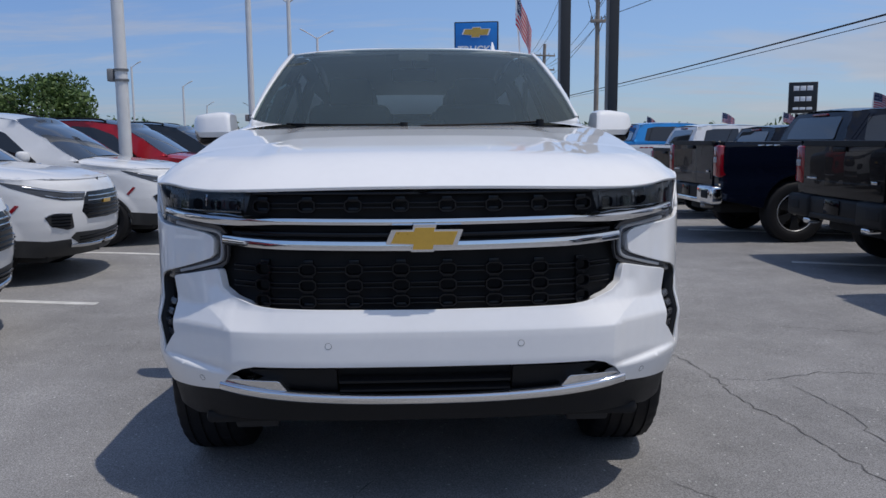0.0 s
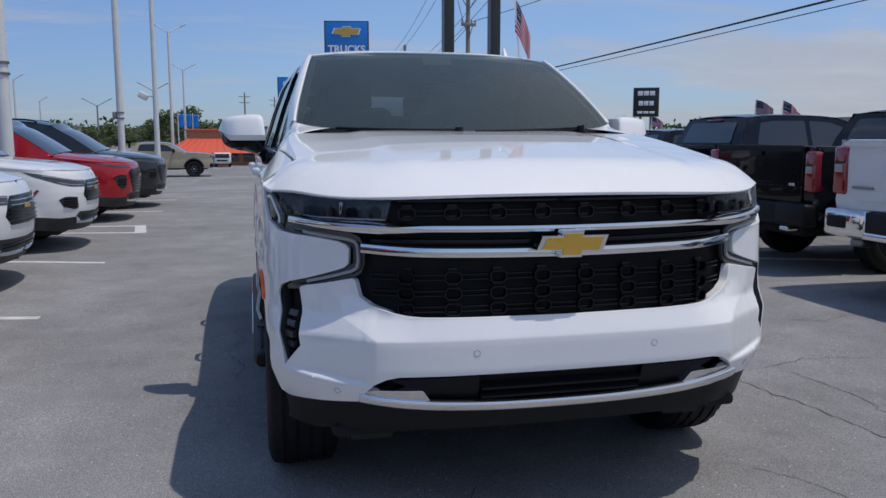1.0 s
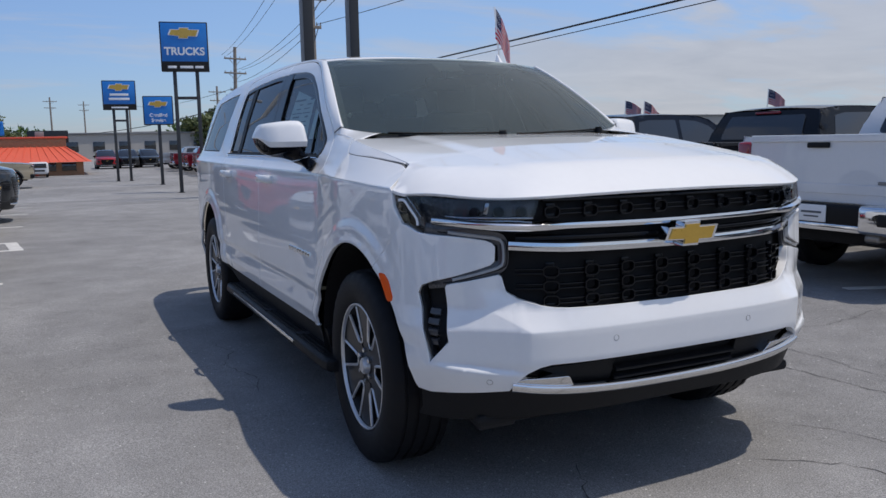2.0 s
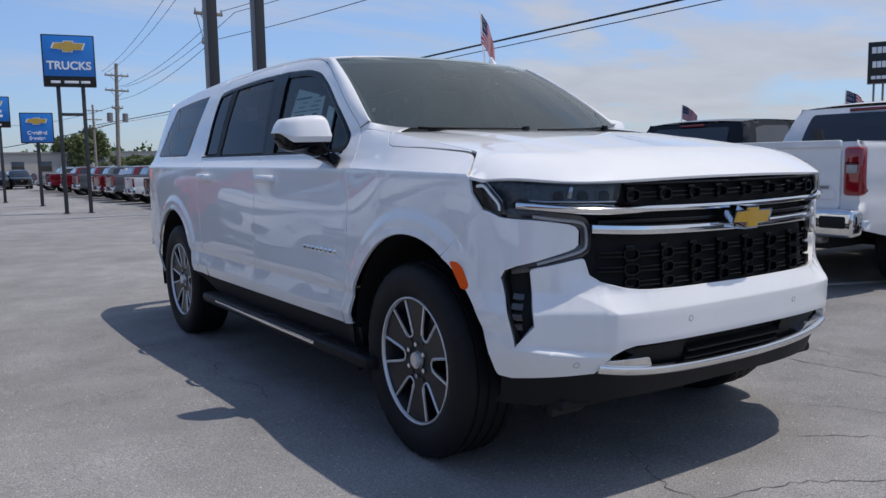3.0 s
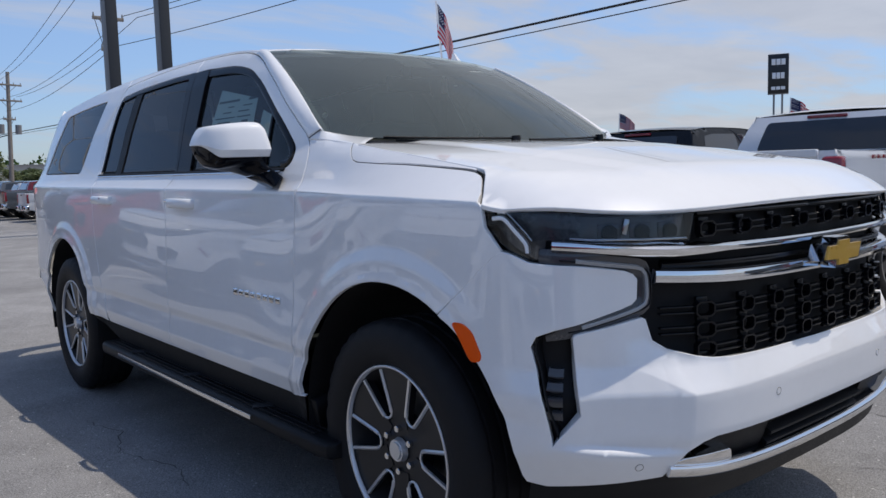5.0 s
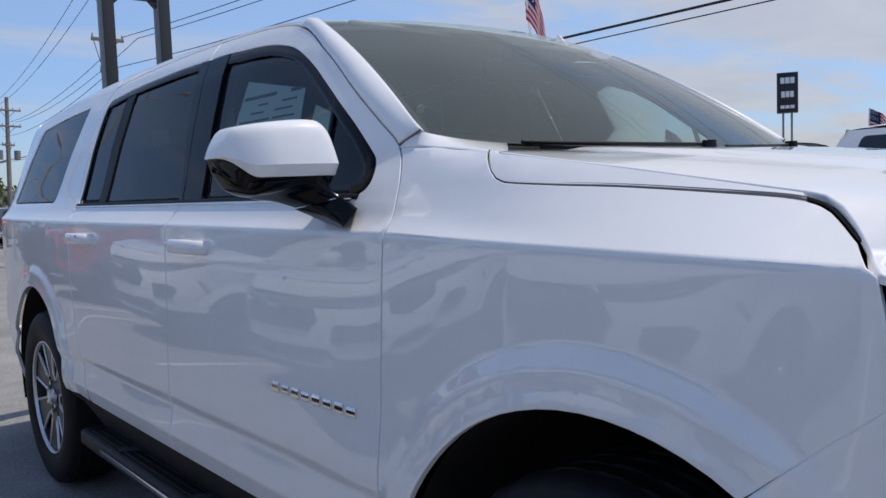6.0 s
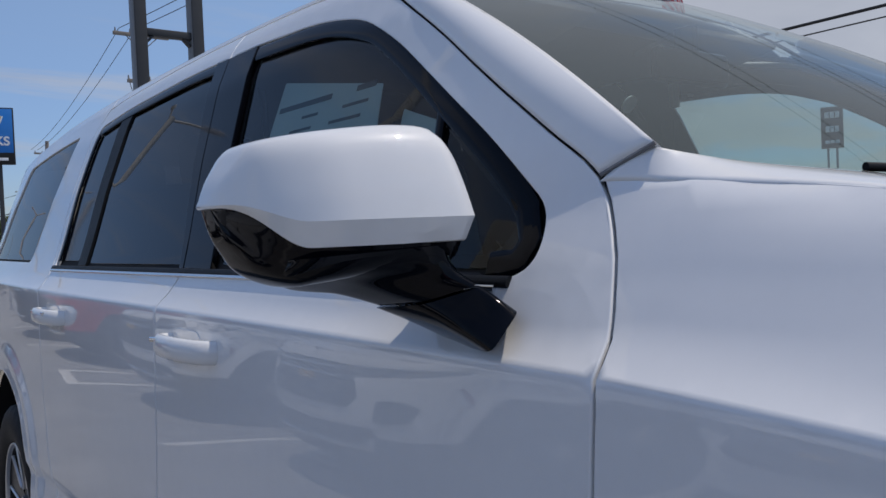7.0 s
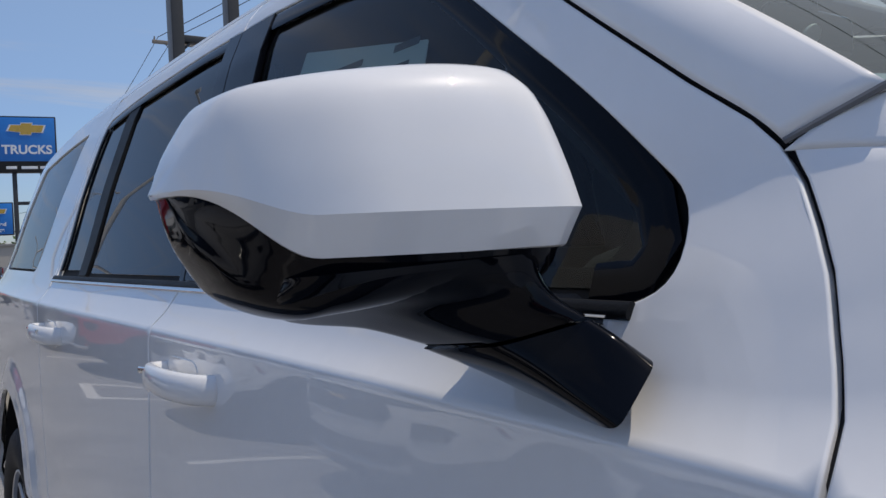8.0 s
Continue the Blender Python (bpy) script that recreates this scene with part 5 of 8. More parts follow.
# lamps
for sg in (-1, 1):
    s_ = lambda x, z: (sg * sx(x), z)
    t_ = lambda y, z: (sg * float(sy(y)), z)
    cover = [s_(0.598, 1.131), s_(0.76, 1.137), s_(0.90, 1.141), t_(0.333, 1.147), t_(0.40, 1.151), t_(0.464, 1.158), t_(0.455, 1.105), t_(0.420, 1.064), t_(0.386, 1.042), t_(0.34, 1.022),
             t_(0.312, 1.022), t_(0.310, 1.070), s_(0.90, 1.068), s_(0.75, 1.064), s_(0.62, 1.060)]
    lamp = panel("headlamp", cover, nose(0.010), GLASS_LAMP, suv, 0.03, lip=0.004, roll=0.002, gap=0.002, label="clear headlamp cover over dark bezel")
    back = [(a, b) for a, b in cover]
    panel("lamp_bezel", back, nose(0.050), LAMP_DARK, lamp, 0.04, lip=0.001, roll=0.001)
    for x in (0.66, 0.745, 0.825):
        mtx = front_frame(sg * x, 1.086, 0.040)
        pj = part("projector", cyl_bm(0.021, 0.019, 0.016, 20, Matrix.Rotation(radians(90), 4, "X"), 0.003), BLACK_GLOSS, lamp)
        pj.matrix_basis = mtx
        rf = part("reflector", box_bm(0.060, 0.012, 0.046, 0.006), LAMP_DARK, lamp)
        rf.matrix_basis = mtx @ Matrix.Translation((0, 0.012, 0))
    slim = part("reflector", box_bm(0.016, 0.010, 0.042, 0.003), LAMP_SILVER, lamp, "slim bright reflector")
    slim.matrix_basis = front_frame(sg * 0.785, 1.100, 0.040) @ Matrix.Rotation(radians(-12 * sg), 4, "Y")
    strip("lamp_blade", path3([t_(0.432, 1.140), t_(0.405, 1.140), t_(0.366, 1.104), t_(0.336, 1.070)], 0.01), nose(0.022), 0.006, 0.008, LAMP_SILVER, lamp)
    strip("lamp_blade", [(sg * sx(0.62), 1.066), (sg * sx(0.75), 1.068), (sg * sx(0.86), 1.070), (sg * sx(0.91), 1.074)][::1], nose(0.030), 0.008, 0.012, LAMP_SILVER, lamp)
    strip("lamp_blade", path3([t_(0.443, 1.127), t_(0.412, 1.127), t_(0.379, 1.095), t_(0.350, 1.062), t_(0.346, 1.040)], 0.01), nose(0.018), 0.012, 0.010, SIGN_WHITE, lamp, "white light guide")
    # C-shaped black surround with its light tube
    chan = [t_(0.318, 1.028), s_(0.90, 1.020), s_(0.80, 1.005), s_(0.755, 0.997), s_(0.734, 0.978), s_(0.731, 0.915), s_(0.747, 0.893), s_(0.80, 0.876), s_(0.89, 0.851), t_(0.30, 0.838)]
    strip("lamp_surround", path3(chan, 0.012), nose(0.024), 0.046, 0.010, LAMP_DARK, suv, "dark C-shaped lamp surround")
    strip("light_tube", path3(chan[1:-1], 0.012), nose(0.016), 0.012, 0.010, DRL, suv, "grey daytime light tube")
    strip("lamp_rim", path3(chan, 0.012)[4:-4] + np.array([-sg * 0.016, -0.004]), nose(0.020), 0.005, 0.008, GRILLE_BLACK, suv)
    # corner air slot with small fins
    panel("corner_slot", rounded([s_(0.896, 0.84), s_(0.884, 0.62), s_(0.944, 0.54), s_(0.954, 0.64), s_(0.966, 0.84)], 0.003), nose(0.045), BLACK_PLASTIC, suv, 0.04, lip=0.01)
    rim = path3([(0.928, 0.566), (0.9425, 0.655), (0.952, 0.735), (0.959, 0.805), (0.953, 0.829), (0.935, 0.843)], 0.01)

    def lining(u, v, sg=sg, rim=rim):
        k = u * (len(rim) - 1)
        i = min(int(k), len(rim) - 2)
        x, z = rim[i] + (rim[i + 1] - rim[i]) * (k - i)
        return body(np.array([[sg * sx(x), z]]), 0.0035 + 0.045 * v)[0]
    grid_sheet("slot_lining", lining, 30, 3, BLACK_PLASTIC, suv, thick=0.001)
    for i in range(4):
        z = 0.628 + i * 0.034
        strip("slot_fin", [s_(0.925, z), s_(0.935, z), s_(0.948, z + 0.003)], nose(0.034), 0.026, 0.014, LAMP_DARK, suv, "grey slot fin")


# ---- its wheels, mirrors and cabin ----
def tyre_mesh(radius, width, rim_r, seg=108):
    h = width / 2
    prof = [(-h * 0.78, rim_r - 0.004), (-h * 0.93, rim_r + 0.012), (-h * 1.0, rim_r + 0.05), (-h * 1.02, (rim_r + radius) / 2 + 0.01), (-h * 0.985, radius - 0.045), (-h * 0.93, radius - 0.022), (-h * 0.84, radius - 0.007)]
    tread = []
    for g in (-0.55, -0.19, 0.19, 0.55):
        c = g * h
        tread += [(c - 0.007, radius), (c - 0.005, radius - 0.008), (c + 0.005, radius - 0.008), (c + 0.007, radius)]
    prof = prof + tread + [(-a, b) for a, b in prof[::-1]]
    n = len(prof)
    lugs = {5, 6, n - 7, n - 6}

    def wob(i, k):
        if i in lugs:
            return -0.006 if k % 3 == 0 else 0.0
        if 7 <= i < n - 7 and prof[i][1] > radius - 0.002:
            return -0.004 if (k + i) % 4 == 0 else 0.0
        return 0.0
    return revolve(prof, seg, wob)


def build_wheel(parent_thing, at, sg, radius=0.412, width=0.272, rim_r=0.268, spokes=6, rim_mat=None, edge_mat=None, detail=True):
    """A wheel about the y axis turned to face sideways: tyre > rim, spokes, cap. Returns the tyre."""
    turn = Matrix.Translation(at) @ Matrix.Rotation(radians(-90 * sg), 4, "Z")
    wheel = mesh_ob("wheel", *tyre_mesh(radius, width, rim_r, 108 if detail else 54), RUBBER, parent_thing, "black tyre on alloy wheel")
    wheel.data.set_sharp_from_angle(angle=radians(50))
    wheel.matrix_basis = turn
    hw = width / 2
    prof = [(hw * 0.80, rim_r + 0.001), (hw * 0.90, rim_r + 0.002), (hw * 0.91, rim_r - 0.004), (hw * 0.88, rim_r - 0.007), (hw * 0.80, rim_r - 0.009)]
    mesh_ob("rim", *revolve(prof, 72 if detail else 40), edge_mat or MACHINED, wheel, "machined rim lip")
    mesh_ob("barrel", *revolve([(hw * 0.80, rim_r - 0.009), (hw * 0.55, rim_r - 0.020), (-hw * 0.75, rim_r - 0.03), (-hw * 0.78, 0.05)], 40), TRIM_DARK, wheel)
    part("brake_disc", cyl_bm(rim_r * 0.72, rim_r * 0.72, 0.024, 40, Matrix.Translation((0, -0.015, 0)) @ Matrix.Rotation(radians(90), 4, "X")), STEEL, wheel)
    y0 = hw * 0.60

    def plate(poly, ya, yb, mat, nm, k):
        bm = bmesh.new()
        vs = [bm.verts.new((x, y, z)) for x, y, z in poly]
        fc = bm.faces.new(vs)
        ex = bmesh.ops.extrude_face_region(bm, geom=[fc])
        bmesh.ops.translate(bm, verts=[g for g in ex["geom"] if isinstance(g, bmesh.types.BMVert)], vec=(0, -0.03, 0))
        bm.transform(Matrix.Rotation(2 * math.pi * k / spokes, 4, "Y"))
        return part(nm, bm, mat, wheel)
    R = rim_r - 0.012
    wk = rim_r / 0.268 * 6 / spokes
    s_me = None
    for k in range(spokes):
        poly = [(-0.034, y0 + 0.010, 0.070), (-0.041, y0 + 0.014, 0.125), (-0.078 * wk, y0 + 0.022, R * 0.955), (-0.040, y0 + 0.024, R), (0.040, y0 + 0.024, R), (0.078 * wk, y0 + 0.022, R * 0.955), (0.041, y0 + 0.014, 0.125), (0.034, y0 + 0.010, 0.070)]
        if s_me is None:
            sp_ob = plate(poly, 0, 0, rim_mat or RIM_GREY, "spoke", 0)
            s_me = sp_ob.data
        else:
            same_part("spoke", s_me, wheel, Matrix.Rotation(2 * math.pi * k / spokes, 4, "Y"))
    if detail:
        for k in range(spokes):
            for s2 in (-1, 1):
                ang = 2 * math.pi * k / spokes
                pts = [(s2 * 0.039, y0 + 0.0135, 0.112), (s2 * 0.041, y0 + 0.0145, 0.128), (s2 * 0.077, y0 + 0.0225, R * 0.955)]
                if k == 0:
                    eo = bar("spoke_edge", path3(pts, 0.02), 0.0068, edge_mat or MACHINED, wheel, seg=6)
                    if s2 < 0:
                        e_a = eo.data
                    else:
                        e_b = eo.data
                else:
                    same_part("spoke_edge", e_a if s2 < 0 else e_b, wheel, Matrix.Rotation(ang, 4, "Y"))
            # inner web between two spokes
            ang = 2 * math.pi * (k + 0.5) / spokes
            if k == 0:
                wo = bar("spoke_web", path3([(-0.026, y0 + 0.0135, 0.126), (-0.020, y0 + 0.012, 0.112), (0.0, y0 + 0.012, 0.104), (0.020, y0 + 0.012, 0.112), (0.026, y0 + 0.0135, 0.126)], 0.01), 0.0045, edge_mat or MACHINED, wheel, seg=6)
                w_me = wo.data
                wo.matrix_basis = Matrix.Rotation(ang, 4, "Y")
            else:
                same_part("spoke_web", w_me, wheel, Matrix.Rotation(ang, 4, "Y"))
        n_me = None
        for k in range(6):
            a = 2 * math.pi * (k + 0.5) / 6
            mt = Matrix.Translation((0.068 * math.cos(a), y0 + 0.012, 0.068 * math.sin(a))) @ Matrix.Rotation(radians(90), 4, "X")
            if n_me is None:
                no = part("wheel_nut", cyl_bm(0.0115, 0.010, 0.03, 6, None, 0.002), CHROME, wheel)
                n_me = no.data
                no.matrix_basis = mt
            else:
                same_part("wheel_nut", n_me, wheel, mt)
    part("hub", cyl_bm(0.108, 0.104, 0.05, 28, Matrix.Translation((0, y0 - 0.018, 0)) @ Matrix.Rotation(radians(-90), 4, "X"), 0.006), rim_mat or RIM_GREY, wheel)
    part("wheel_cap", cyl_bm(0.040, 0.033, 0.03, 28, Matrix.Translation((0, y0 + 0.020, 0)) @ Matrix.Rotation(radians(-90), 4, "X"), 0.006), MACHINED, wheel)
    return wheel


for sg in (-1, 1):
    for y, steer in ((AXLE_F, -1.0), (AXLE_R, 0.0)):
        wh = build_wheel(suv, (0, 0, 0), sg)
        wh.matrix_basis = Matrix.Translation((sg * (0.845 if y < 2 else 0.866), y + (0.026 if y < 2 else -0.075), 0.390 if y < 2 else 0.362)) @ Matrix.Rotation(radians(steer), 4, "Z") @ wh.matrix_basis


# door mirrors: white cap over a black shell on a black arm
MIRROR_TOP = [(0.946, 1.4490), (0.985, 1.4510), (1.024, 1.4500), (1.075, 1.4450), (1.1156, 1.4395), (1.139, 1.4345), (1.1495, 1.4275), (1.158, 1.4130), (1.167, 1.3950), (1.1755, 1.3705)]
MIRROR_LOW = [(0.946, 1.2880), (1.02, 1.2840), (1.09, 1.2775), (1.114, 1.2766), (1.144, 1.2910), (1.159, 1.3120), (1.169, 1.3340), (1.1755, 1.3690)]


def mirror_shell(sg, grow, mat, name, parent, floor=None, label=""):
    """A housing lofted from the inner to the outer end, with a crease low on its front; floor(u): lowest height kept."""
    n = 46
    top = np.array(path3([(x, z, 0) for x, z in MIRROR_TOP], 0.004))
    low = np.array(path3([(x, z, 0) for x, z in MIRROR_LOW], 0.004))
    v, f = [], []
    for i in range(n + 1):
        u = 1 - (1 - i / n) ** 1.6
        x0 = 0.946 + 0.2295 * u
        x = x0 + grow * (2 * u - 1)
        zt, zb = float(np.interp(x0, top[:, 0], top[:, 1])) + grow, float(np.interp(x0, low[:, 0], low[:, 1])) - grow
        if i < 4:
            zt -= (0.011, 0.0045, 0.0015, 0.0003)[i]
        yb = 1.838
        end = max(0.0, 1 - ((u - 0.55) / 0.45) ** 2.4) ** (1 / 2.4) if u > 0.55 else 1.0
        yf = yb - (yb - 1.630 - 0.080 * u ** 1.7) * (0.10 + 0.90 * end) - grow + (0.006 if i == 0 else 0.002 if i == 1 else 0.0)
        zc = 1.347 + 0.022 * float(sm(0.74, 0.99, u))
        w = max(0.05, (yb - yf) / 0.208)
        h, lo = (zt - zc) / 0.111, 0.45 + 0.55 * w
        g = (zc - zb) / 0.062
        loop = path3([(yf, zc), (yf + 0.010 * w, zc + 0.038 * h), (yf + 0.026 * w, zc + 0.082 * h), (yf + 0.042 * w, zc + 0.101 * h), (yf + 0.066 * w, zc + 0.1095 * h), (yb - 0.06 * w, zc + 0.111 * h), (yb - 0.020 * w, zc + 0.107 * h), (yb, zc + 0.086 * h),
                      (yb, zc - 0.027 * g), (yb - 0.016 * w, zc - 0.052 * g), (yb - 0.045 * w, zc - 0.062 * g), (yf + 0.085 * w, zc - 0.062 * g), (yf + 0.044 * w, zc - 0.055 * g), (yf + 0.026 * lo, zc - 0.042 * g), (yf + 0.018 * lo, zc - 0.026 * g)], 0.003)
        if i == 0:
            k = 72
        run = np.concatenate([[0], np.cumsum(np.linalg.norm(np.diff(loop[:, :2], axis=0), axis=1))])
        # the crease keeps a vertex of its own at the loop's start
        loop = np.stack([np.interp(np.linspace(0, run[-1], k), run, loop[:, c]) for c in range(2)], 1)
        for y, z in loop:
            if floor is not None:
                z = max(z, floor(u))
            # the inner end leans outward with height
            v.append([sg * (x + 0.11 * (1 - u) ** 2 * max(0.0, z - 1.34)), y, z])
    for i in range(n):
        for j in range(k):
            f.append((i * k + j, i * k + (j + 1) % k, (i + 1) * k + (j + 1) % k, (i + 1) * k + j))
    f += [tuple(range(k))[::-1], tuple(n * k + j for j in range(k))]
    if sg > 0:
        f = [q[::-1] for q in f]
    ob = mesh_ob(name, v, f, mat, parent, label)
    ob.data.set_sharp_from_angle(angle=radians(25))
    return ob


def limb(name, sections, mat, parent, sg, power=5.0, steps=7, label=""):
    """A smooth block lofted through four-cornered sections, with rounded corners."""
    ring = [(math.copysign(abs(math.cos(a)) ** (2 / power), math.cos(a)), math.copysign(abs(math.sin(a)) ** (2 / power), math.sin(a))) for a in np.linspace(0, 2 * math.pi, 44, endpoint=False)]
    rows = np.array(sections, float)
    n = (len(rows) - 1) * steps
    at = np.linspace(0, len(rows) - 1, n + 1)
    v = []
    for t in at:
        i = min(int(t), len(rows) - 2)
        w = t - i
        p0, p1, p2, p3 = rows[max(0, i - 1)], rows[i], rows[i + 1], rows[min(len(rows) - 1, i + 2)]
        q = 0.5 * (2 * p1 + (p2 - p0) * w + (2 * p0 - 5 * p1 + 4 * p2 - p3) * w * w + (3 * p1 - p0 - 3 * p2 + p3) * w ** 3)
        for a, b in ring:
            a, b = (a + 1) / 2, (b + 1) / 2
            p = (q[0] * (1 - a) + q[1] * a) * (1 - b) + (q[3] * (1 - a) + q[2] * a) * b
            v.append((sg * p[0], p[1], p[2]))
    m = len(ring)
    f = [(i * m + j, i * m + (j + 1) % m, (i + 1) * m + (j + 1) % m, (i + 1) * m + j) for i in range(n) for j in range(m)]
    f += [tuple(range(m))[::-1], tuple(n * m + j for j in range(m))]
    bm = bmesh.new()
    vs = [bm.verts.new(q) for q in v]
    for q in f:
        bm.faces.new([vs[k] for k in q])
    bmesh.ops.recalc_face_normals(bm, faces=bm.faces[:])
    ob = part(name, bm, mat, parent, label)
    for p in ob.data.polygons:
        p.use_smooth = True
    ob.data.set_sharp_from_angle(angle=radians(42))
    return ob


# corners of a section: front outer, back outer, back inner, front inner
SEAM = [(0.9876, 1.6800, 1.2556), (1.002, 1.765, 1.248), (0.890, 1.800, 1.262), (0.9445, 1.626, 1.2755)]
ARM = [[(1.125, 1.690, 1.310), (1.130, 1.805, 1.305), (0.958, 1.810, 1.315), (0.956, 1.648, 1.318)],
       [(1.1286, 1.7200, 1.2928), (1.100, 1.795, 1.2735), (0.950, 1.805, 1.290), (0.955, 1.646, 1.303)],
       [(1.0507, 1.7100, 1.2829), (1.045, 1.778, 1.2625), (0.915, 1.805, 1.275), (0.953, 1.640, 1.288)],
       SEAM]
FOOT = [[(x - 0.002, y + 0.002, z - 0.003) for x, y, z in SEAM],
        [(0.975, 1.640, 1.229), (0.955, 1.755, 1.224), (0.870, 1.775, 1.246), (0.937, 1.611, 1.262)],
        [(0.972, 1.590, 1.206), (0.905, 1.735, 1.196), (0.850, 1.740, 1.232), (0.926, 1.594, 1.246)]]
for sg in (-1, 1):
    mir = mirror_shell(sg, -0.0035, BLACK_GLOSS, "door_mirror", suv, None, "gloss black mirror shell")
    mirror_shell(sg, 0.0, WHITE, "mirror_cap", mir, lambda u: 1.3205 + 0.0455 * float(sm(0.72, 0.985, u)), "white painted mirror cap with a low crease")
    # a swept arm under the inner half of the shell, and its foot on the door
    limb("mirror_arm", ARM, BLACK_GLOSS, mir, sg)
    limb("mirror_foot", FOOT, BLACK_GLOSS, mir, sg, 7.0)
    part("mirror_glass", box_bm(0.16, 0.004, 0.100, 0.001, (sg * 1.045, 1.841, 1.372)), CHROME, mir, "mirror glass")

# clip-on flag on the driver's side glass
def flag_mesh(w, h, folds, seedv, nx=26, ny=13, droop=0.16):
    rnd = random.Random(seedv)
    ph = rnd.uniform(0, 6)
    v = []
    for j in range(ny + 1):
        for i in range(nx + 1):
            u, t = i / nx, j / ny
            a = ph + u * folds * 6.28
            v.append((u * w * (1 - 0.03 * folds) * math.cos(min(1.45, droop * 1.6)), 0.10 * w * u * math.sin(a + t * 1.2) + 0.03 * w * u * math.sin(2.3 * a), -t * h - droop * w * u * (0.3 + 0.7 * u) + 0.02 * w * math.sin(a) * u))
    f, ids = [], []
    for j in range(ny):
        for i in range(nx):
            a = j * (nx + 1) + i
            f.append((a, a + 1, a + nx + 2, a + nx + 1))
            ids.append(2 if (i < nx * 0.42 and j < 7) else (0 if j % 2 == 0 else 1))
    return v, f, ids


FLAG_RED = surface("flag_red", (0.50, 0.005, 0.024), rough=0.7, vary=0.08)
FLAG_WHITE = surface("flag_white", (0.50, 0.50, 0.52), rough=0.7, vary=0.05)
FLAG_BLUE = surface("flag_blue", (0.010, 0.016, 0.07), rough=0.7, vary=0.1)


def window_flag(at, w, h, pole, turn, lean, seedv, folds=1.0, group="clip-on car flags", droop=0.16):
    t = thing("car_flag", "striped red, white and blue flag clipped to a car window", "flag", group, at=at)
    top = (math.sin(radians(lean)) * pole, 0, math.cos(radians(lean)) * pole)
    bar("pole", [(0, 0, 0), top], 0.006, SIGN_WHITE, t, "thin white plastic pole", seg=8)
    part("clip", box_bm(0.03, 0.02, 0.08, 0.004, (0, 0, 0.0)), SIGN_WHITE, t)
    v, f, ids = flag_mesh(w, h, folds, seedv, droop=droop)
    m = Matrix.Translation((top[0] * 0.985, 0, top[2] * 0.985)) @ Matrix.Rotation(radians(turn), 4, "Z")
    ob = mesh_ob("cloth", [m @ Vector(q) for q in v], f, [FLAG_RED, FLAG_WHITE, FLAG_BLUE], t, "wavy printed cloth", ids=ids)
    # star field: small white dots standing just off the cloth
    dot_me = None
    for r in range(4):
        for c in range(5):
            u, tt = 0.03 + 0.37 * (c + 0.5) / 5, 0.02 + 0.50 * (r + 0.5) / 4
            i, j = int(u * 26), int(tt * 13)
            mt = Matrix.Translation(m @ Vector(v[j * 27 + i])) @ m.to_3x3().to_4x4() @ Matrix.Rotation(radians(90), 4, "X")
            if dot_me is None:
                do = part("star", cyl_bm(w * 0.014, w * 0.014, 0.006, 5), FLAG_WHITE, ob)
                dot_me = do.data
                do.matrix_basis = mt
            else:
                same_part("star", dot_me, ob, mt)
    return t


window_flag(Matrix.Translation((0.672, 2.56, 1.735)) @ Matrix.Rotation(radians(-2), 4, "X"), 0.31, 0.20, 0.48, -28, -4, 3, 1.1, droop=0.78)

# small white aerial fin at the roof's edge
fin_side = [(0.0, 0.0), (0.012, 0.012), (0.050, 0.056), (0.062, 0.058), (0.075, 0.0)]
fin_v = [(s * 0.011 * (1 - 0.75 * min(1, z / 0.06)), y, z) for s in (-1, 1) for y, z in fin_side]
fin_f = [(0, 1, 2, 3, 4), (9, 8, 7, 6, 5)] + [(i, i + 5, (i + 1) % 5 + 5, (i + 1) % 5) for i in range(5)]
aerial = mesh_ob("aerial_fin", [(0.462 + x, 2.165 + y, 1.806 + z) for x, y, z in fin_v], fin_f, WHITE, suv, "white aerial fin", smooth=False)

# cabin
part("cabin_floor", box_bm(1.6, 3.4, 0.06, 0.01, (0, 3.5, 0.50)), TRIM_DARK, suv)
bm = box_bm(1.62, 0.50, 0.24, 0.09, (0, 1.62, 1.20), seg=4)
dash = part("dashboard", bm, TRIM_DARK, suv, "dark grey dashboard")
part("instrument_hood", box_bm(0.42, 0.22, 0.09, 0.035, (0.38, 1.74, 1.315), seg=3), TRIM_DARK, dash)
part("centre_screen", box_bm(0.28, 0.03, 0.15, 0.01, (0.02, 1.80, 1.33), Matrix.Rotation(radians(-15), 4, "X")), BLACK_GLOSS, dash)
wheel_pts = [(0.38 + 0.185 * math.cos(a), 1.98 + 0.07 * math.sin(a), 1.18 + 0.172 * math.sin(a)) for a in np.linspace(0, 2 * math.pi, 32, endpoint=False)]
stw = bar("steering_wheel", wheel_pts, 0.016, TRIM_DARK, suv, closed=True)
part("steering_hub", box_bm(0.16, 0.05, 0.12, 0.02, (0.38, 1.96, 1.17)), TRIM_DARK, stw)


def seat(x, y, w, parent):
    s = part("seat", box_bm(w, 0.52, 0.17, 0.06, (x, y, 0.83), seg=4), SEAT, parent, "dark grey cloth seat")
    part("seat_back", box_bm(w * 0.96, 0.15, 0.66, 0.065, (x, y + 0.31, 1.20), Matrix.Rotation(radians(-14), 4, "X"), seg=4), SEAT, s)
    for hx in ((0,) if w < 0.8 else (-0.42, 0.42)):
        part("headrest", box_bm(0.27, 0.10, 0.19, 0.045, (x + hx, y + 0.41, 1.60), Matrix.Rotation(radians(-8), 4, "X"), seg=4), SEAT, s)
    return s


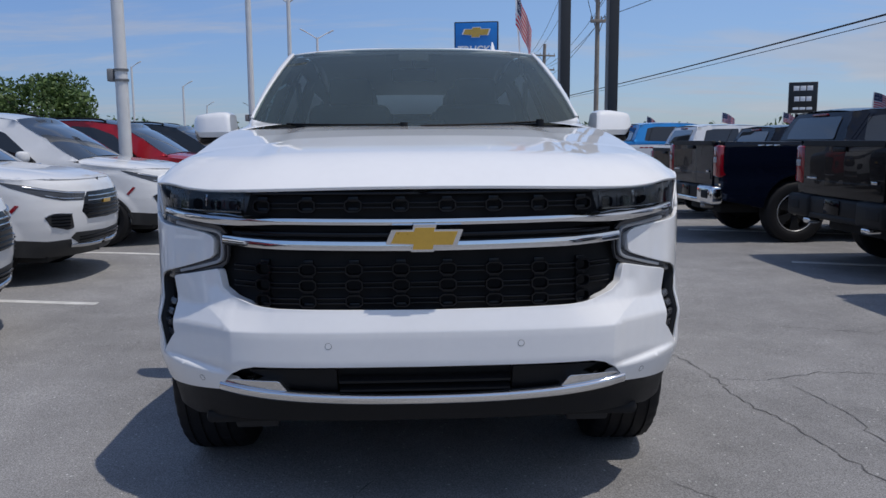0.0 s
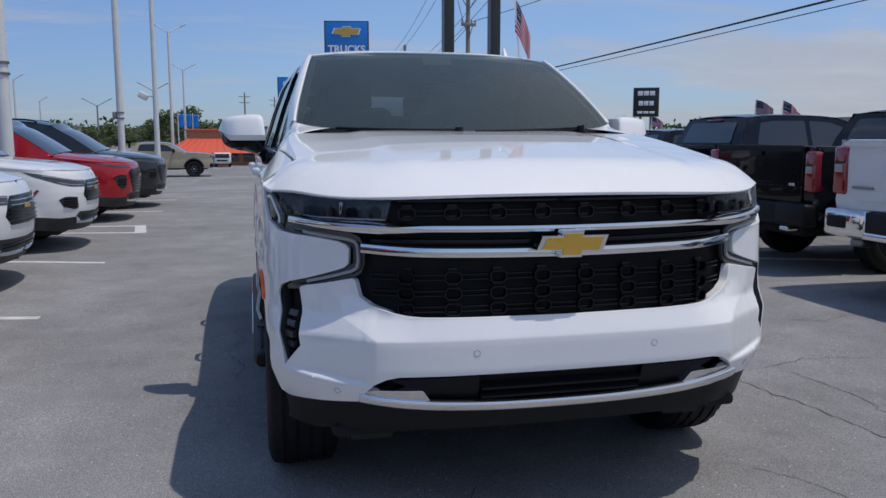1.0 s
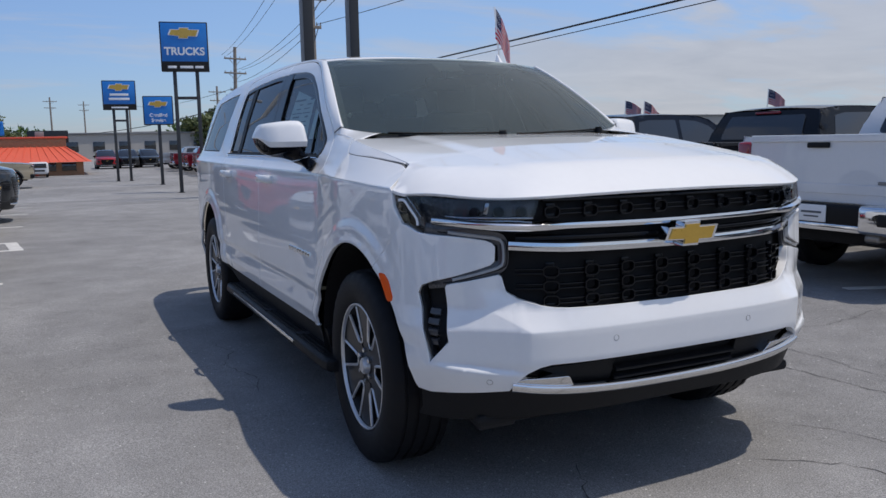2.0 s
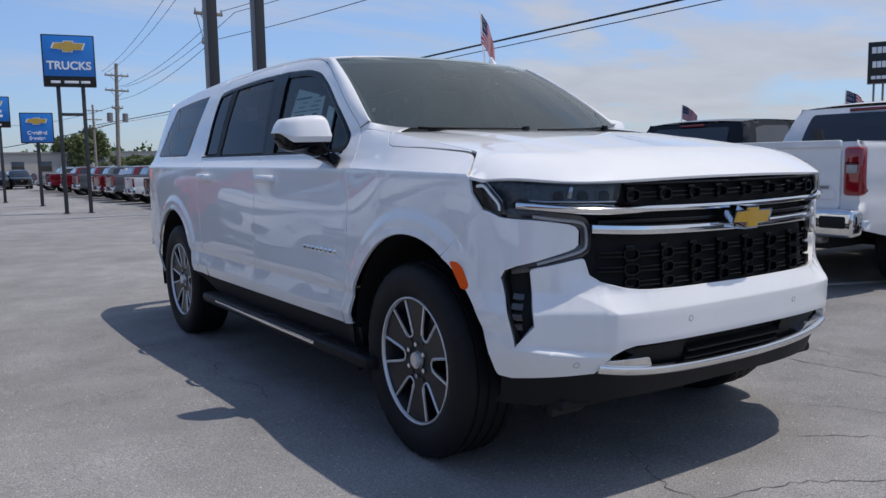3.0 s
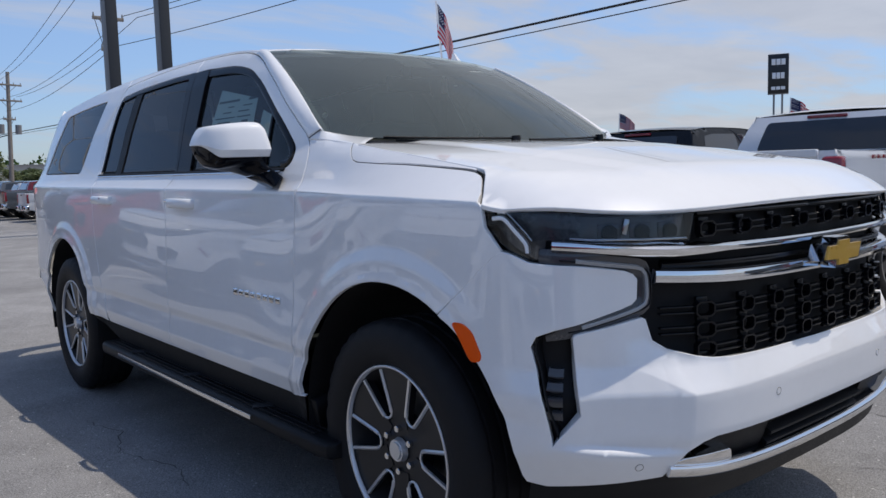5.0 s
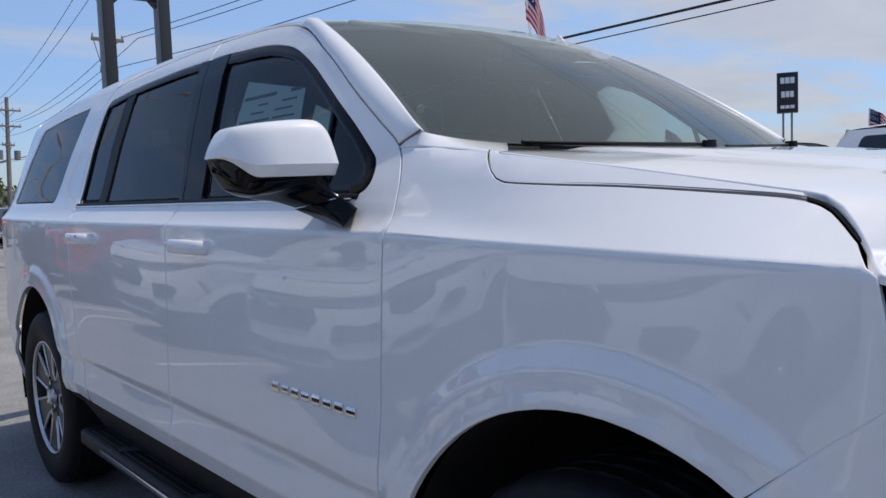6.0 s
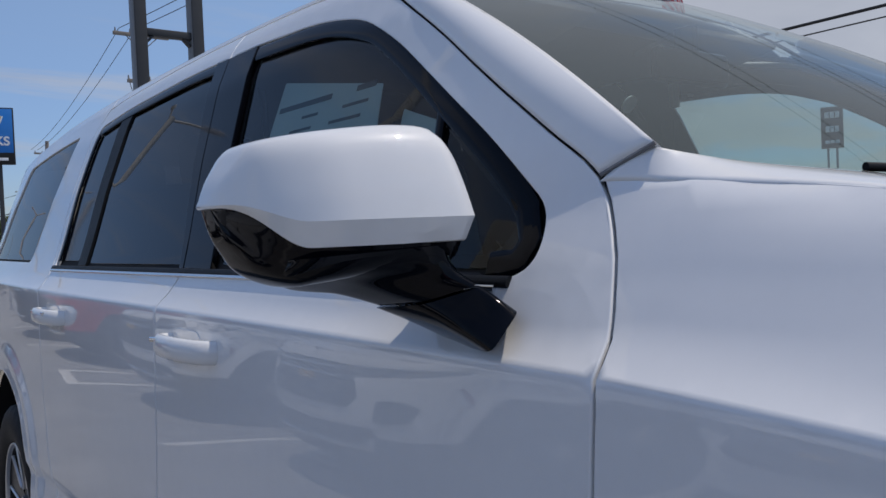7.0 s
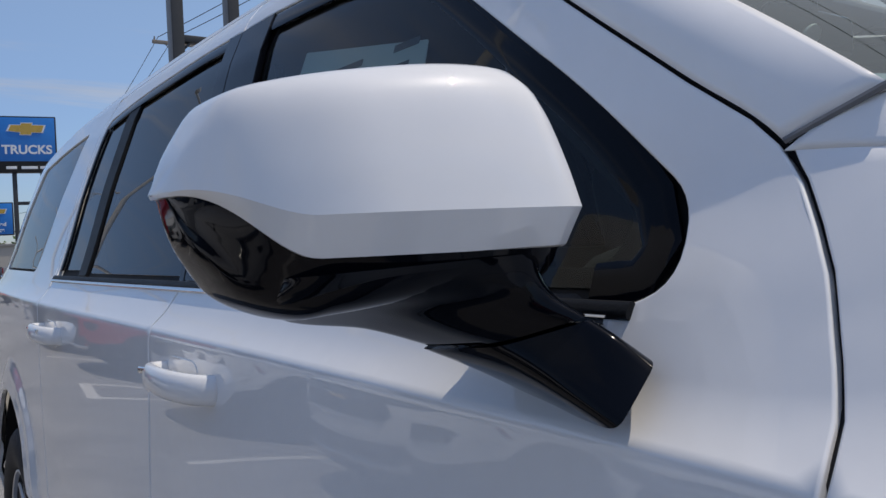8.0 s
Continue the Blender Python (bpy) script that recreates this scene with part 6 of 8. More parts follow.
for x in (-0.40, 0.40):
    seat(x, 2.28, 0.54, suv)
    seat(x, 3.25, 0.54, suv)
seat(0, 4.15, 1.3, suv)
part("centre_console", box_bm(0.26, 0.9, 0.34, 0.05, (0, 2.3, 0.82), seg=3), TRIM_DARK, suv)
grid_sheet("headliner", lambda u, v: roof(0.04 + 0.92 * u, 0.03 + 0.90 * v) + np.array([0, 0, -0.045]), 12, 20, HEADLINER, suv)
rv = part("rear_view_mirror", box_bm(0.25, 0.035, 0.075, 0.015, (0.0, 2.02, 1.66), seg=3), BLACK_GLOSS, suv)
part("mirror_stem", box_bm(0.02, 0.05, 0.08, 0.005, (0, 2.03, 1.71)), TRIM_DARK, rv)
for x in (-0.36, 0.36):
    part("sun_visor", box_bm(0.40, 0.17, 0.022, 0.01, (x, 2.22, 1.775), Matrix.Rotation(radians(-12), 4, "X")), HEADLINER, suv)
for sg in (-1, 1):
    for z0, y0, y1 in ((1.10, 1.7, 2.6), (1.10, 2.7, 3.6)):
        part("door_card", box_bm(0.05, y1 - y0, 0.36, 0.02, (sg * 0.87, (y0 + y1) / 2, z0)), TRIM_DARK, suv)
    bar("belt_strap", path3([(sg * 0.72, 2.62, 1.66), (sg * 0.70, 2.60, 1.35), (sg * 0.64, 2.55, 1.05)], 0.05), 0.020, TRIM_DARK, suv, squash=(1.0, 0.15))
# price sheet behind the passenger's glass
sheet = panel("price_sheet", rounded([(1.965, 1.345), (2.02, 1.575), (2.40, 1.640), (2.40, 1.345)], 0.004), flank(-1, 0.020), PAPER, suv, 0.05, lip=0.0006, roll=0.0004, label="white printed price sheet inside the glass", side=-1)
for i in range(9):
    zr = 1.575 - i * 0.024
    n_b = 2 if i % 3 else 3
    for j in range(n_b):
        y0 = 2.04 + j * 0.36 / n_b + 0.012 * ((i * 7 + j * 5) % 3)
        yl = (0.06 + 0.022 * ((i * 5 + j * 3) % 4))
        y1 = min(y0 + yl, 2.385)
        if zr + 0.006 < 1.345 + (1.64 - 1.345) and zr < 1.575 + (y0 - 2.02) * 0.17:
            panel("print_bar", [(y0, zr), (y1, zr), (y1, zr + (0.010 if i % 4 == 0 else 0.005)), (y0, zr + (0.010 if i % 4 == 0 else 0.005))], flank(-1, 0.0188), INK, sheet, 0.1, lip=0.0003, roll=0.0002, side=-1)
panel("price_sheet", rounded([(1.80, 1.36), (1.84, 1.49), (1.935, 1.52), (1.925, 1.36)], 0.004), flank(-1, 0.020), PAPER, suv, 0.05, lip=0.0006, roll=0.0004, side=-1)
# round number dot inside the windscreen
dot = part("screen_sticker", cyl_bm(0.011, 0.011, 0.002, 16), SIGN_WHITE, suv, "small round white sticker")
dot.matrix_basis = Matrix.Translation(screen(0.030, 0.195) + np.array([0, 0.006, -0.010])) @ Matrix.Rotation(radians(-58), 4, "X")
for x in (-0.55, 0.1):
    part("dash_plate", box_bm(0.10, 0.012, 0.006, 0.001, (x, 1.47, 1.325)), PAPER, suv)


# ---- parked vehicles of the lot ----
TINTED = surface("tinted_glass_dark", (0.012, 0.013, 0.015), rough=0.03, vary=0.1, coat=1.0, coat_rough=0.0)
CLADDING = surface("cladding_black", (0.022, 0.023, 0.025), rough=0.55, vary=0.12)
PAINTS = {
    "white": car_paint("paint_white", (0.74, 0.75, 0.76)), "red": car_paint("paint_red", (0.40, 0.010, 0.018), 0.2), "charcoal": car_paint("paint_charcoal", (0.022, 0.026, 0.030), 0.3),
    "black": car_paint("paint_black", (0.004, 0.004, 0.005), 0.0, 0.2), "navy": car_paint("paint_navy", (0.003, 0.005, 0.013), 0.0, 0.2), "tan": car_paint("paint_tan", (0.40, 0.34, 0.24), 0.1),
    "sky": car_paint("paint_bright_blue", (0.015, 0.25, 0.62), 0.2), "silver": car_paint("paint_silver", (0.42, 0.43, 0.44), 0.6), "maroon": car_paint("paint_maroon", (0.16, 0.008, 0.016), 0.2),
    "grey": car_paint("paint_grey", (0.12, 0.125, 0.13), 0.4), "green": car_paint("paint_dark_green", (0.010, 0.022, 0.018), 0.2),
}
for dark in ("black", "navy"):
    PAINTS[dark].node_tree.nodes["Principled BSDF"].inputs["Coat Weight"].default_value = 0.45


class Shape:
    """A vehicle's outer surface from its side outline: flanks as a plan and section, the rest as a sheet across."""

    def __init__(self, top, length, width, belt, lean, round_r=0.07, nose_r=0.28, tail_r=0.12, bow=0.10):
        self.top = np.array(top, float)
        self.L, self.W, self.belt, self.lean, self.r, self.nose_r, self.tail_r, self.bow = length, width / 2, belt, lean, round_r, nose_r, tail_r, bow
        self.dense = densify(self.top, 0.02)

    def x(self, y, z):
        w = self.W - 0.035 * sm(0.55, 0.30, z) * 0 - self.lean * np.maximum(0.0, z - self.belt) - 0.03 * np.maximum(0.0, 0.62 - z) / 0.3
        w = w - 0.012 * (1 - sm(0.0, 0.12, np.abs(z - 0.95)))
        w = w - self.nose_r * np.clip(1 - y / 0.85, 0, 1) ** 2.4 - self.tail_r * np.clip(1 - (self.L - y) / 0.5, 0, 1) ** 2.4
        return w

    def flank(self, sg, out=0.0):
        def f(p):
            p = np.asarray(p, float)
            w = self.x(p[:, 0], p[:, 1])
            d = np.full(len(p), 9.0)
            for c in range(0, len(self.top) - 1):
                a, b = self.top[c], self.top[c + 1]
                ab = b - a
                t = np.clip(((p - a) @ ab) / max(ab @ ab, 1e-9), 0, 1)
                d = np.minimum(d, np.linalg.norm(p - a - t[:, None] * ab, axis=1))
            k = np.clip(1 - d / self.r, 0, 1)
            w = w - self.r * (1 - np.sqrt(np.maximum(0.0, 1 - k * k))) + out
            return np.stack([sg * w, p[:, 0], p[:, 1]], 1)
        return f

    def across(self, pts, nm, mat, parent, bow=None, n=18, label=""):
        """A sheet across the vehicle along a run of outline points."""
        run = path3(pts, 0.06)
        tan = np.gradient(run, axis=0)
        tan /= np.linalg.norm(tan, axis=1, keepdims=True)
        nor = np.stack([-tan[:, 1], tan[:, 0]], 1)
        w = self.flank(1)(run)[:, 0]
        bw = self.bow if bow is None else bow
        v, f = [], []
        for (y, z), (ny, nz), ww in zip(run, nor, w):
            for i in range(n + 1):
                a = 2 * i / n - 1
                c = bw * (1 - abs(a) ** 2.3)
                v.append((a * ww, y + ny * c * (0.9 if abs(ny) > 0.5 else 0.35), z + nz * c * (0.35 if abs(nz) > 0.5 else 0.15)))
        for j in range(len(run) - 1):
            for i in range(n):
                q = j * (n + 1) + i
                f.append((q, q + 1, q + n + 2, q + n + 1))
        return mesh_ob(nm, v, f, mat, parent, label)

    def front_y(self, z):
        """Where the nose lies at a height."""
        k = int(np.argmax(self.top[:, 1] > 0.95)) if (self.top[:, 1] > 0.95).any() else 4
        return np.interp(z, self.top[:k + 1, 1], self.top[:k + 1, 0])

    def face(self, out=0.012):
        """The nose as a surface of (x, z)."""
        def f(p):
            p = np.asarray(p, float)
            y0 = self.front_y(p[:, 1])
            w = self.flank(1)(np.stack([y0 + 0.0, p[:, 1]], 1))[:, 0]
            a = np.clip(np.abs(p[:, 0]) / w, 0, 1.3)
            return np.stack([p[:, 0], y0 - self.bow * 0.9 * (1 - np.minimum(a, 1) ** 2.3) + np.maximum(a - 1, 0) * 1.2 - out, p[:, 1]], 1)
        return f

    def tail_face(self, y, out=0.0):
        return lambda p: np.stack([p[:, 0], np.full(len(p), y + out) + 0.02 * (1 - (p[:, 0] / self.W) ** 2), p[:, 1]], 1)


def wheel_set(root, axles, track, radius, rim_r, rim_mat, edge_mat, spokes, both=True):
    first = None
    for y in axles:
        for sg in (1, -1):
            if first is None:
                first = build_wheel(root, (sg * track, y, radius - 0.004), sg, radius, 0.26, rim_r, spokes, rim_mat, edge_mat, False)
            else:
                w = copy_thing(first, Matrix.Translation((sg * track, y, radius - 0.004)) @ Matrix.Rotation(radians(-90 * sg), 4, "Z"))
                w.parent = root


def arches(top, axles, r, z0, length):
    """The lower run of a side outline from the tail to the nose, with wheel cut-outs."""
    low = []
    for yc in sorted(axles, reverse=True):
        for i in range(15):
            a = radians(180 * i / 14)
            low.append((yc + r * math.cos(a), max(z0, z0 + 0.02 + r * math.sin(a) * 0.98)))
    return low


def side_sheets(root, shape, outline, mat, windows, arch_c, arch_r, z0, cladding=True):
    for sg in (-1, 1):
        side = 1 if sg > 0 else -1
        panel("body_side", outline, shape.flank(sg), mat, root, 0.09, lip=0.02, roll=0.004, side=side)
        for nm, poly in windows:
            panel(nm, poly, shape.flank(sg, 0.004), TINTED, root, 0.12, lip=0.004, roll=0.002, side=side)
        if cladding:
            for yc in arch_c:
                pts = [(yc + (arch_r + 0.03) * math.cos(radians(a)), z0 + 0.02 + (arch_r + 0.03) * 0.98 * math.sin(radians(a))) for a in range(6, 180, 8)]
                strip("arch_trim", path3(pts, 0.06), shape.flank(sg, 0.002), 0.07, 0.012, CLADDING, root, side=side)
        for yc in arch_c:
            a = np.radians(np.linspace(0, 180, 20))
            v, f = [], []
            for ang in a:
                for x in (shape.W - 0.03, shape.W - 0.36):
                    v.append((sg * x, yc + arch_r * 1.01 * math.cos(ang), max(0.15, z0 + 0.02 + arch_r * 0.99 * math.sin(ang))))
            for k in range(19):
                f.append((2 * k, 2 * k + 1, 2 * k + 3, 2 * k + 2))
            ce = len(v)
            v.append((sg * (shape.W - 0.36), yc, z0))
            f += [(2 * k + 1, ce, 2 * k + 3) for k in range(19)]
            mesh_ob("arch_liner", v, f, CAVITY, root)


XPLAN = path3([(0, 0.0), (0.25, 0.010), (0.45, 0.045), (0.60, 0.105), (0.72, 0.19), (0.81, 0.30), (0.87, 0.44), (0.905, 0.62), (0.922, 0.85), (0.925, 1.2), (0.925, 1.6)], 0.01)
XARC = np.concatenate([[0], np.cumsum(np.linalg.norm(np.diff(XPLAN, axis=0), axis=1))])
XT = np.gradient(XPLAN, axis=0)
XN = np.stack([XT[:, 1], -XT[:, 0]], 1) / np.linalg.norm(XT, axis=1, keepdims=True)


def crossover(at, paint, label, sporty=False, group="crossovers in a row"):
    """A compact crossover: nose at y 0, tail at y L."""
    root = thing("crossover", label, "car", group)
    L, W = 4.66, 1.85
    mat = PAINTS[paint]
    z0 = 0.26
    axles = (0.90, 3.62)
    screen_run = [(1.16, 1.085), (1.55, 1.35), (1.95, 1.585)]
    roof_run = [(1.95, 1.585), (2.4, 1.655), (3.0, 1.665), (3.6, 1.63), (4.05, 1.585)]
    back_run = [(4.05, 1.585), (4.35, 1.36), (4.52, 1.12)]
    tail_run = [(4.52, 1.12), (4.60, 0.95), (4.63, 0.75), (4.63, 0.5), (4.55, 0.28)]
    top = screen_run + roof_run[1:] + back_run[1:] + tail_run[1:]
    sh = Shape(top, L, W, 1.02, 0.30, 0.06, 0.0, 0.16, 0.13)
    front_z = [0.24, 0.34, 0.42, 0.52, 0.62, 0.72, 0.82, 0.90, 0.94, 0.97]
    front_d = [0.12, 0.05, 0.03, 0.008, 0.0, 0.004, 0.022, 0.050, 0.075, 0.11] if not sporty else [0.12, 0.05, 0.035, 0.018, 0.006, 0.0, 0.010, 0.030, 0.050, 0.10]

    def skin(sink=0.0):
        def f(p):
            p = np.asarray(p, float)
            s, z = np.abs(p[:, 0]), p[:, 1]
            sg = np.where(p[:, 0] < 0, -1.0, 1.0)
            x, y = np.interp(s, XARC, XPLAN[:, 0]), np.interp(s, XARC, XPLAN[:, 1])
            nx, ny = np.interp(s, XARC, XN[:, 0]), np.interp(s, XARC, XN[:, 1])
            side = W / 2 - sh.x(np.full(len(z), 2.0), z)
            # flare round the wheel opening and a crease above it
            r = np.hypot(y - axles[0], z - z0 - 0.02)
            side = side - 0.016 * (1 - sm(0.42, 0.50, r)) - 0.010 * (1 - sm(0.0, 0.05, np.abs(z - 0.90))) * sm(0.5, 0.9, y)
            k = sm(0.10, 0.62, y)
            d = np.interp(z, front_z, front_d) * (1 - k) + side * k + sink
            return np.stack([sg * (x - d * nx), y - d * ny, z], 1)
        return f

    def s_(x, z, sg=1):
        return (sg * float(np.interp(x, XPLAN[:, 0], XARC)), z)

    def t_(y, z, sg=1):
        return (sg * float(np.interp(y, XPLAN[:, 1], XARC)), z)

    def half(pts):
        return list(pts) + [(-a, b) for a, b in pts[::-1] if a > 1e-6]
    edge = [(0.0, 0.945), s_(0.5, 0.948), s_(0.72, 0.955), t_(0.35, 0.966), t_(0.5, 0.98), t_(0.7, 1.0), t_(1.0, 1.033), t_(1.2, 1.058)]
    arch = [t_(axles[0] + 0.375 * math.cos(radians(a)), z0 + 0.02 + 0.368 * math.sin(radians(a))) for a in range(0, 181, 12)]
    outline = edge + [t_(1.30, 1.075), t_(1.40, 1.075), t_(1.40, z0)] + arch + [t_(0.45, 0.28), s_(0.70, 0.26), s_(0.4, 0.25), (0.0, 0.25)]
    ends = [[(s, z) for s in np.linspace(-float(XARC[-1]), float(XARC[-1]), 150)] for z in (0.88, 0.92)]
    panel("front_skin", half(outline), skin(), mat, root, 0.05, lip=0.02, roll=0.004, extra=ends)
    # bonnet
    ez = np.array([(float(skin()(np.array([q]))[0, 1]), q[1]) for q in edge])

    def lid(p):
        p = np.asarray(p, float)
        ax = np.abs(p[:, 0])
        d = np.array([np.linalg.norm(XPLAN - q, axis=1).min() for q in np.stack([ax, p[:, 1]], 1)]) - 0.045
        z = np.interp(p[:, 1], ez[:, 0], ez[:, 1]) + 0.065 * (1 - np.exp(-np.maximum(d, 0) / 0.14)) + 0.010 * (1 - sm(0.42, 0.50, ax)) * sm(0.1, 0.3, d)
        return np.stack([p[:, 0], p[:, 1], z], 1)
    rim = [tuple(skin(0.002)(np.array([q]))[0, :2]) for q in densify(np.array(edge), 0.06)[:-12]]
    rim = [q for q in rim if q[1] < 1.14 and q[0] >= -1e-6]
    rim = sorted(rim, key=lambda q: math.atan2(q[1] - 1.2, q[0]))
    lid_poly = rim + [(0.80, 1.16), (0.4, 1.21), (0, 1.22)]
    lid_poly = lid_poly + [(-x, y) for x, y in lid_poly[::-1] if x > 1e-4]
    panel("bonnet", lid_poly, lid, mat, root, 0.06, lip=0.01, roll=0.004)
    low = [(4.55, z0)] + arches(top, axles[1:], 0.375, z0, L) + [(1.405, z0), (1.405, 1.07), (1.30, 1.072), (1.18, 1.075)]
    wins = [("side_window", rounded([(1.62, 1.06), (2.02, 1.42), (2.35, 1.545), (2.72, 1.575), (2.70, 1.06)], 0.02)), ("side_window", rounded([(2.76, 1.06), (2.78, 1.575), (3.4, 1.545), (3.62, 1.49), (3.62, 1.09)], 0.02)),
            ("side_window", rounded([(3.68, 1.10), (3.68, 1.47), (4.12, 1.36), (4.16, 1.17)], 0.02))]
    side_sheets(root, sh, top + low, mat, wins, axles, 0.375, z0, False)
    sh.across(screen_run, "windscreen", TINTED, root, 0.16, label="dark reflecting windscreen")
    sh.across(roof_run, "roof", PAINTS["black"] if sporty else mat, root, 0.12)
    sh.across(back_run, "rear_window", TINTED, root, 0.08)
    sh.across(tail_run, "tailgate", mat, root, 0.05)
    for sg in (-1, 1):
        side = 1 if sg > 0 else -1
        panel("sill_trim", [(1.30, 0.265), (3.22, 0.265), (3.22, 0.40), (1.30, 0.40)], sh.flank(sg, 0.008), CLADDING, root, 0.2, side=side)
        ring = [t_(axles[0] + 0.392 * math.cos(radians(a)), z0 + 0.02 + 0.386 * math.sin(radians(a)), sg) for a in range(10, 176, 8)]
        strip("arch_trim", path3(ring, 0.05), skin(-0.002), 0.036, 0.008, CLADDING, root)
        ring = [(axles[1] + 0.392 * math.cos(radians(a)), z0 + 0.02 + 0.386 * math.sin(radians(a))) for a in range(10, 176, 8)]
        strip("arch_trim", path3(ring, 0.05), sh.flank(sg, 0.002), 0.036, 0.008, CLADDING, root, side=side)
        panel("lower_corner", [s_(0.55, 0.25, sg), s_(0.60, 0.405, sg), s_(0.78, 0.40, sg), t_(0.42, 0.42, sg), t_(0.525, 0.43, sg), t_(0.525, 0.28, sg), s_(0.80, 0.25, sg)], skin(-0.006), CLADDING, root, 0.06, lip=0.01)
        panel("side_marker", rounded([t_(0.455, 0.74, sg), t_(0.485, 0.745, sg), t_(0.56, 0.66, sg), t_(0.54, 0.645, sg)], 0.006), skin(-0.006), RED_LENS, root, 0.03, lip=0.01, label="red side marker")
        bar("roof_rail", path3([(sg * 0.60, 2.2, 1.655), (sg * 0.61, 2.4, 1.695), (sg * 0.62, 3.2, 1.70), (sg * 0.61, 3.7, 1.665), (sg * 0.61, 3.85, 1.62)], 0.08), 0.016, BLACK_PLASTIC, root)
        if not sporty:
            lamp = panel("headlamp", rounded([s_(0.39, 0.838, sg), s_(0.60, 0.850, sg), s_(0.76, 0.880, sg), t_(0.44, 0.925, sg), t_(0.62, 0.955, sg), t_(0.52, 0.905, sg), s_(0.80, 0.820, sg), s_(0.66, 0.775, sg), s_(0.44, 0.765, sg)], 0.006), skin(-0.004), LAMP_DARK, root, 0.03, lip=0.02, label="slim dark headlamp")
            strip("lamp_blade", path3([s_(0.41, 0.828, sg), s_(0.60, 0.840, sg), s_(0.75, 0.868, sg), t_(0.42, 0.908, sg)], 0.03), skin(-0.006), 0.014, 0.006, LAMP_SILVER, lamp)
            strip("lamp_blade", path3([s_(0.47, 0.782, sg), s_(0.66, 0.792, sg), s_(0.78, 0.825, sg)], 0.03), skin(-0.006), 0.012, 0.006, LAMP_SILVER, lamp)
            fog = [s_(0.60, 0.645, sg), s_(0.74, 0.655, sg), s_(0.79, 0.625, sg), s_(0.76, 0.545, sg), s_(0.64, 0.50, sg), s_(0.58, 0.515, sg)]
        else:
            lamp = panel("headlamp", rounded([s_(0.50, 0.905, sg), s_(0.70, 0.915, sg), t_(0.42, 0.945, sg), t_(0.52, 0.955, sg), t_(0.42, 0.918, sg), s_(0.72, 0.880, sg), s_(0.52, 0.875, sg)], 0.005), skin(-0.004), LAMP_DARK, root, 0.03, lip=0.02, label="slim dark daylight lamp")
            fog = [s_(0.62, 0.74, sg), s_(0.73, 0.755, sg), s_(0.80, 0.72, sg), s_(0.76, 0.60, sg), s_(0.69, 0.53, sg), s_(0.63, 0.56, sg)]
        fp = panel("fog_pocket", rounded(fog, 0.012), skin(-0.003), CLADDING, root, 0.04, lip=0.01)
        loop = np.array(fog + [fog[0]])
        strip("pocket_rim", path3([tuple(q) for q in loop[:3]], 0.03), skin(-0.005), 0.010, 0.006, LAMP_SILVER if not sporty else BLACK_GLOSS, fp)
        zc = sum(q[1] for q in fog) / 6
        for k in (-0.045, -0.015, 0.015, 0.045):
            strip("pocket_fin", [s_(0.62, zc + k, sg), s_(0.69, zc + k, sg), s_(0.755, zc + k + 0.004, sg)], skin(-0.006), 0.010, 0.008, BLACK_GLOSS, fp)
        panel("tail_lamp", rounded([(4.20, 0.98), (4.30, 1.07), (4.50, 1.05), (4.54, 0.95)], 0.02), sh.flank(sg, 0.012), RED_LENS, root, 0.06, side=side)
        mr = part("door_mirror", box_bm(0.20, 0.12, 0.14, 0.05, (sg * 1.0, 1.74, 1.13), seg=4), mat if not sporty else BLACK_GLOSS, root)
        part("mirror_foot", box_bm(0.14, 0.05, 0.05, 0.015, (sg * 0.90, 1.74, 1.065)), BLACK_PLASTIC, mr)
        for y in (2.55, 3.42):
            bar("door_handle", path3([(sg * 0.918, y - 0.09, 0.935), (sg * 0.945, y - 0.04, 0.94), (sg * 0.945, y + 0.05, 0.94), (sg * 0.918, y + 0.09, 0.935)], 0.03), 0.013, mat, root)
        for y, za, zb in ((2.73, 0.42, 1.04), (3.55, 0.62, 1.04)):
            strip("door_gap", [(y, za), (y, (za + zb) / 2), (y, zb)], sh.flank(sg, 0.0), 0.006, 0.0015, CAVITY, root, side=side)
        strip("window_line", path3([(1.56, 1.045), (2.7, 1.045), (3.65, 1.07)], 0.1), sh.flank(sg, 0.004), 0.016, 0.004, CHROME if not sporty else BLACK_GLOSS, root, side=side)
    if sporty:
        gr = [s_(0.46, 0.850), s_(0.56, 0.80), s_(0.50, 0.62), s_(0.40, 0.45), (0.0, 0.44)]
        grz, wid = [0.82, 0.775, 0.73, 0.685, 0.64, 0.595, 0.55, 0.505], lambda z: 0.38 + 0.14 * float(sm(0.45, 0.72, z))
        gr = [(0.0, 0.855)] + gr
    else:
        gr = [(0.0, 0.835), s_(0.36, 0.835), s_(0.42, 0.78), s_(0.48, 0.66), s_(0.40, 0.585), (0.0, 0.575)]
        grz, wid = [0.795, 0.755, 0.715, 0.675, 0.635, 0.60], lambda z: 0.38 + 0.05 * float(sm(0.80, 0.68, z)) if z > 0.68 else 0.42
    panel("grille", half(gr), skin(-0.003), GRILLE_BLACK, root, 0.05, lip=0.02, label="black front grille")
    for k, z in enumerate(grz):
        w = wid(z)
        strip("grille_slat", path3([s_(w, z, -1), s_(w / 2, z - 0.003, -1), (0, z - 0.004), s_(w / 2, z - 0.003), s_(w, z)], 0.06), skin(-0.008), 0.014 if k == 0 else 0.010, 0.010, CHROME if (k < 2 and not sporty) else BLACK_GLOSS, root)
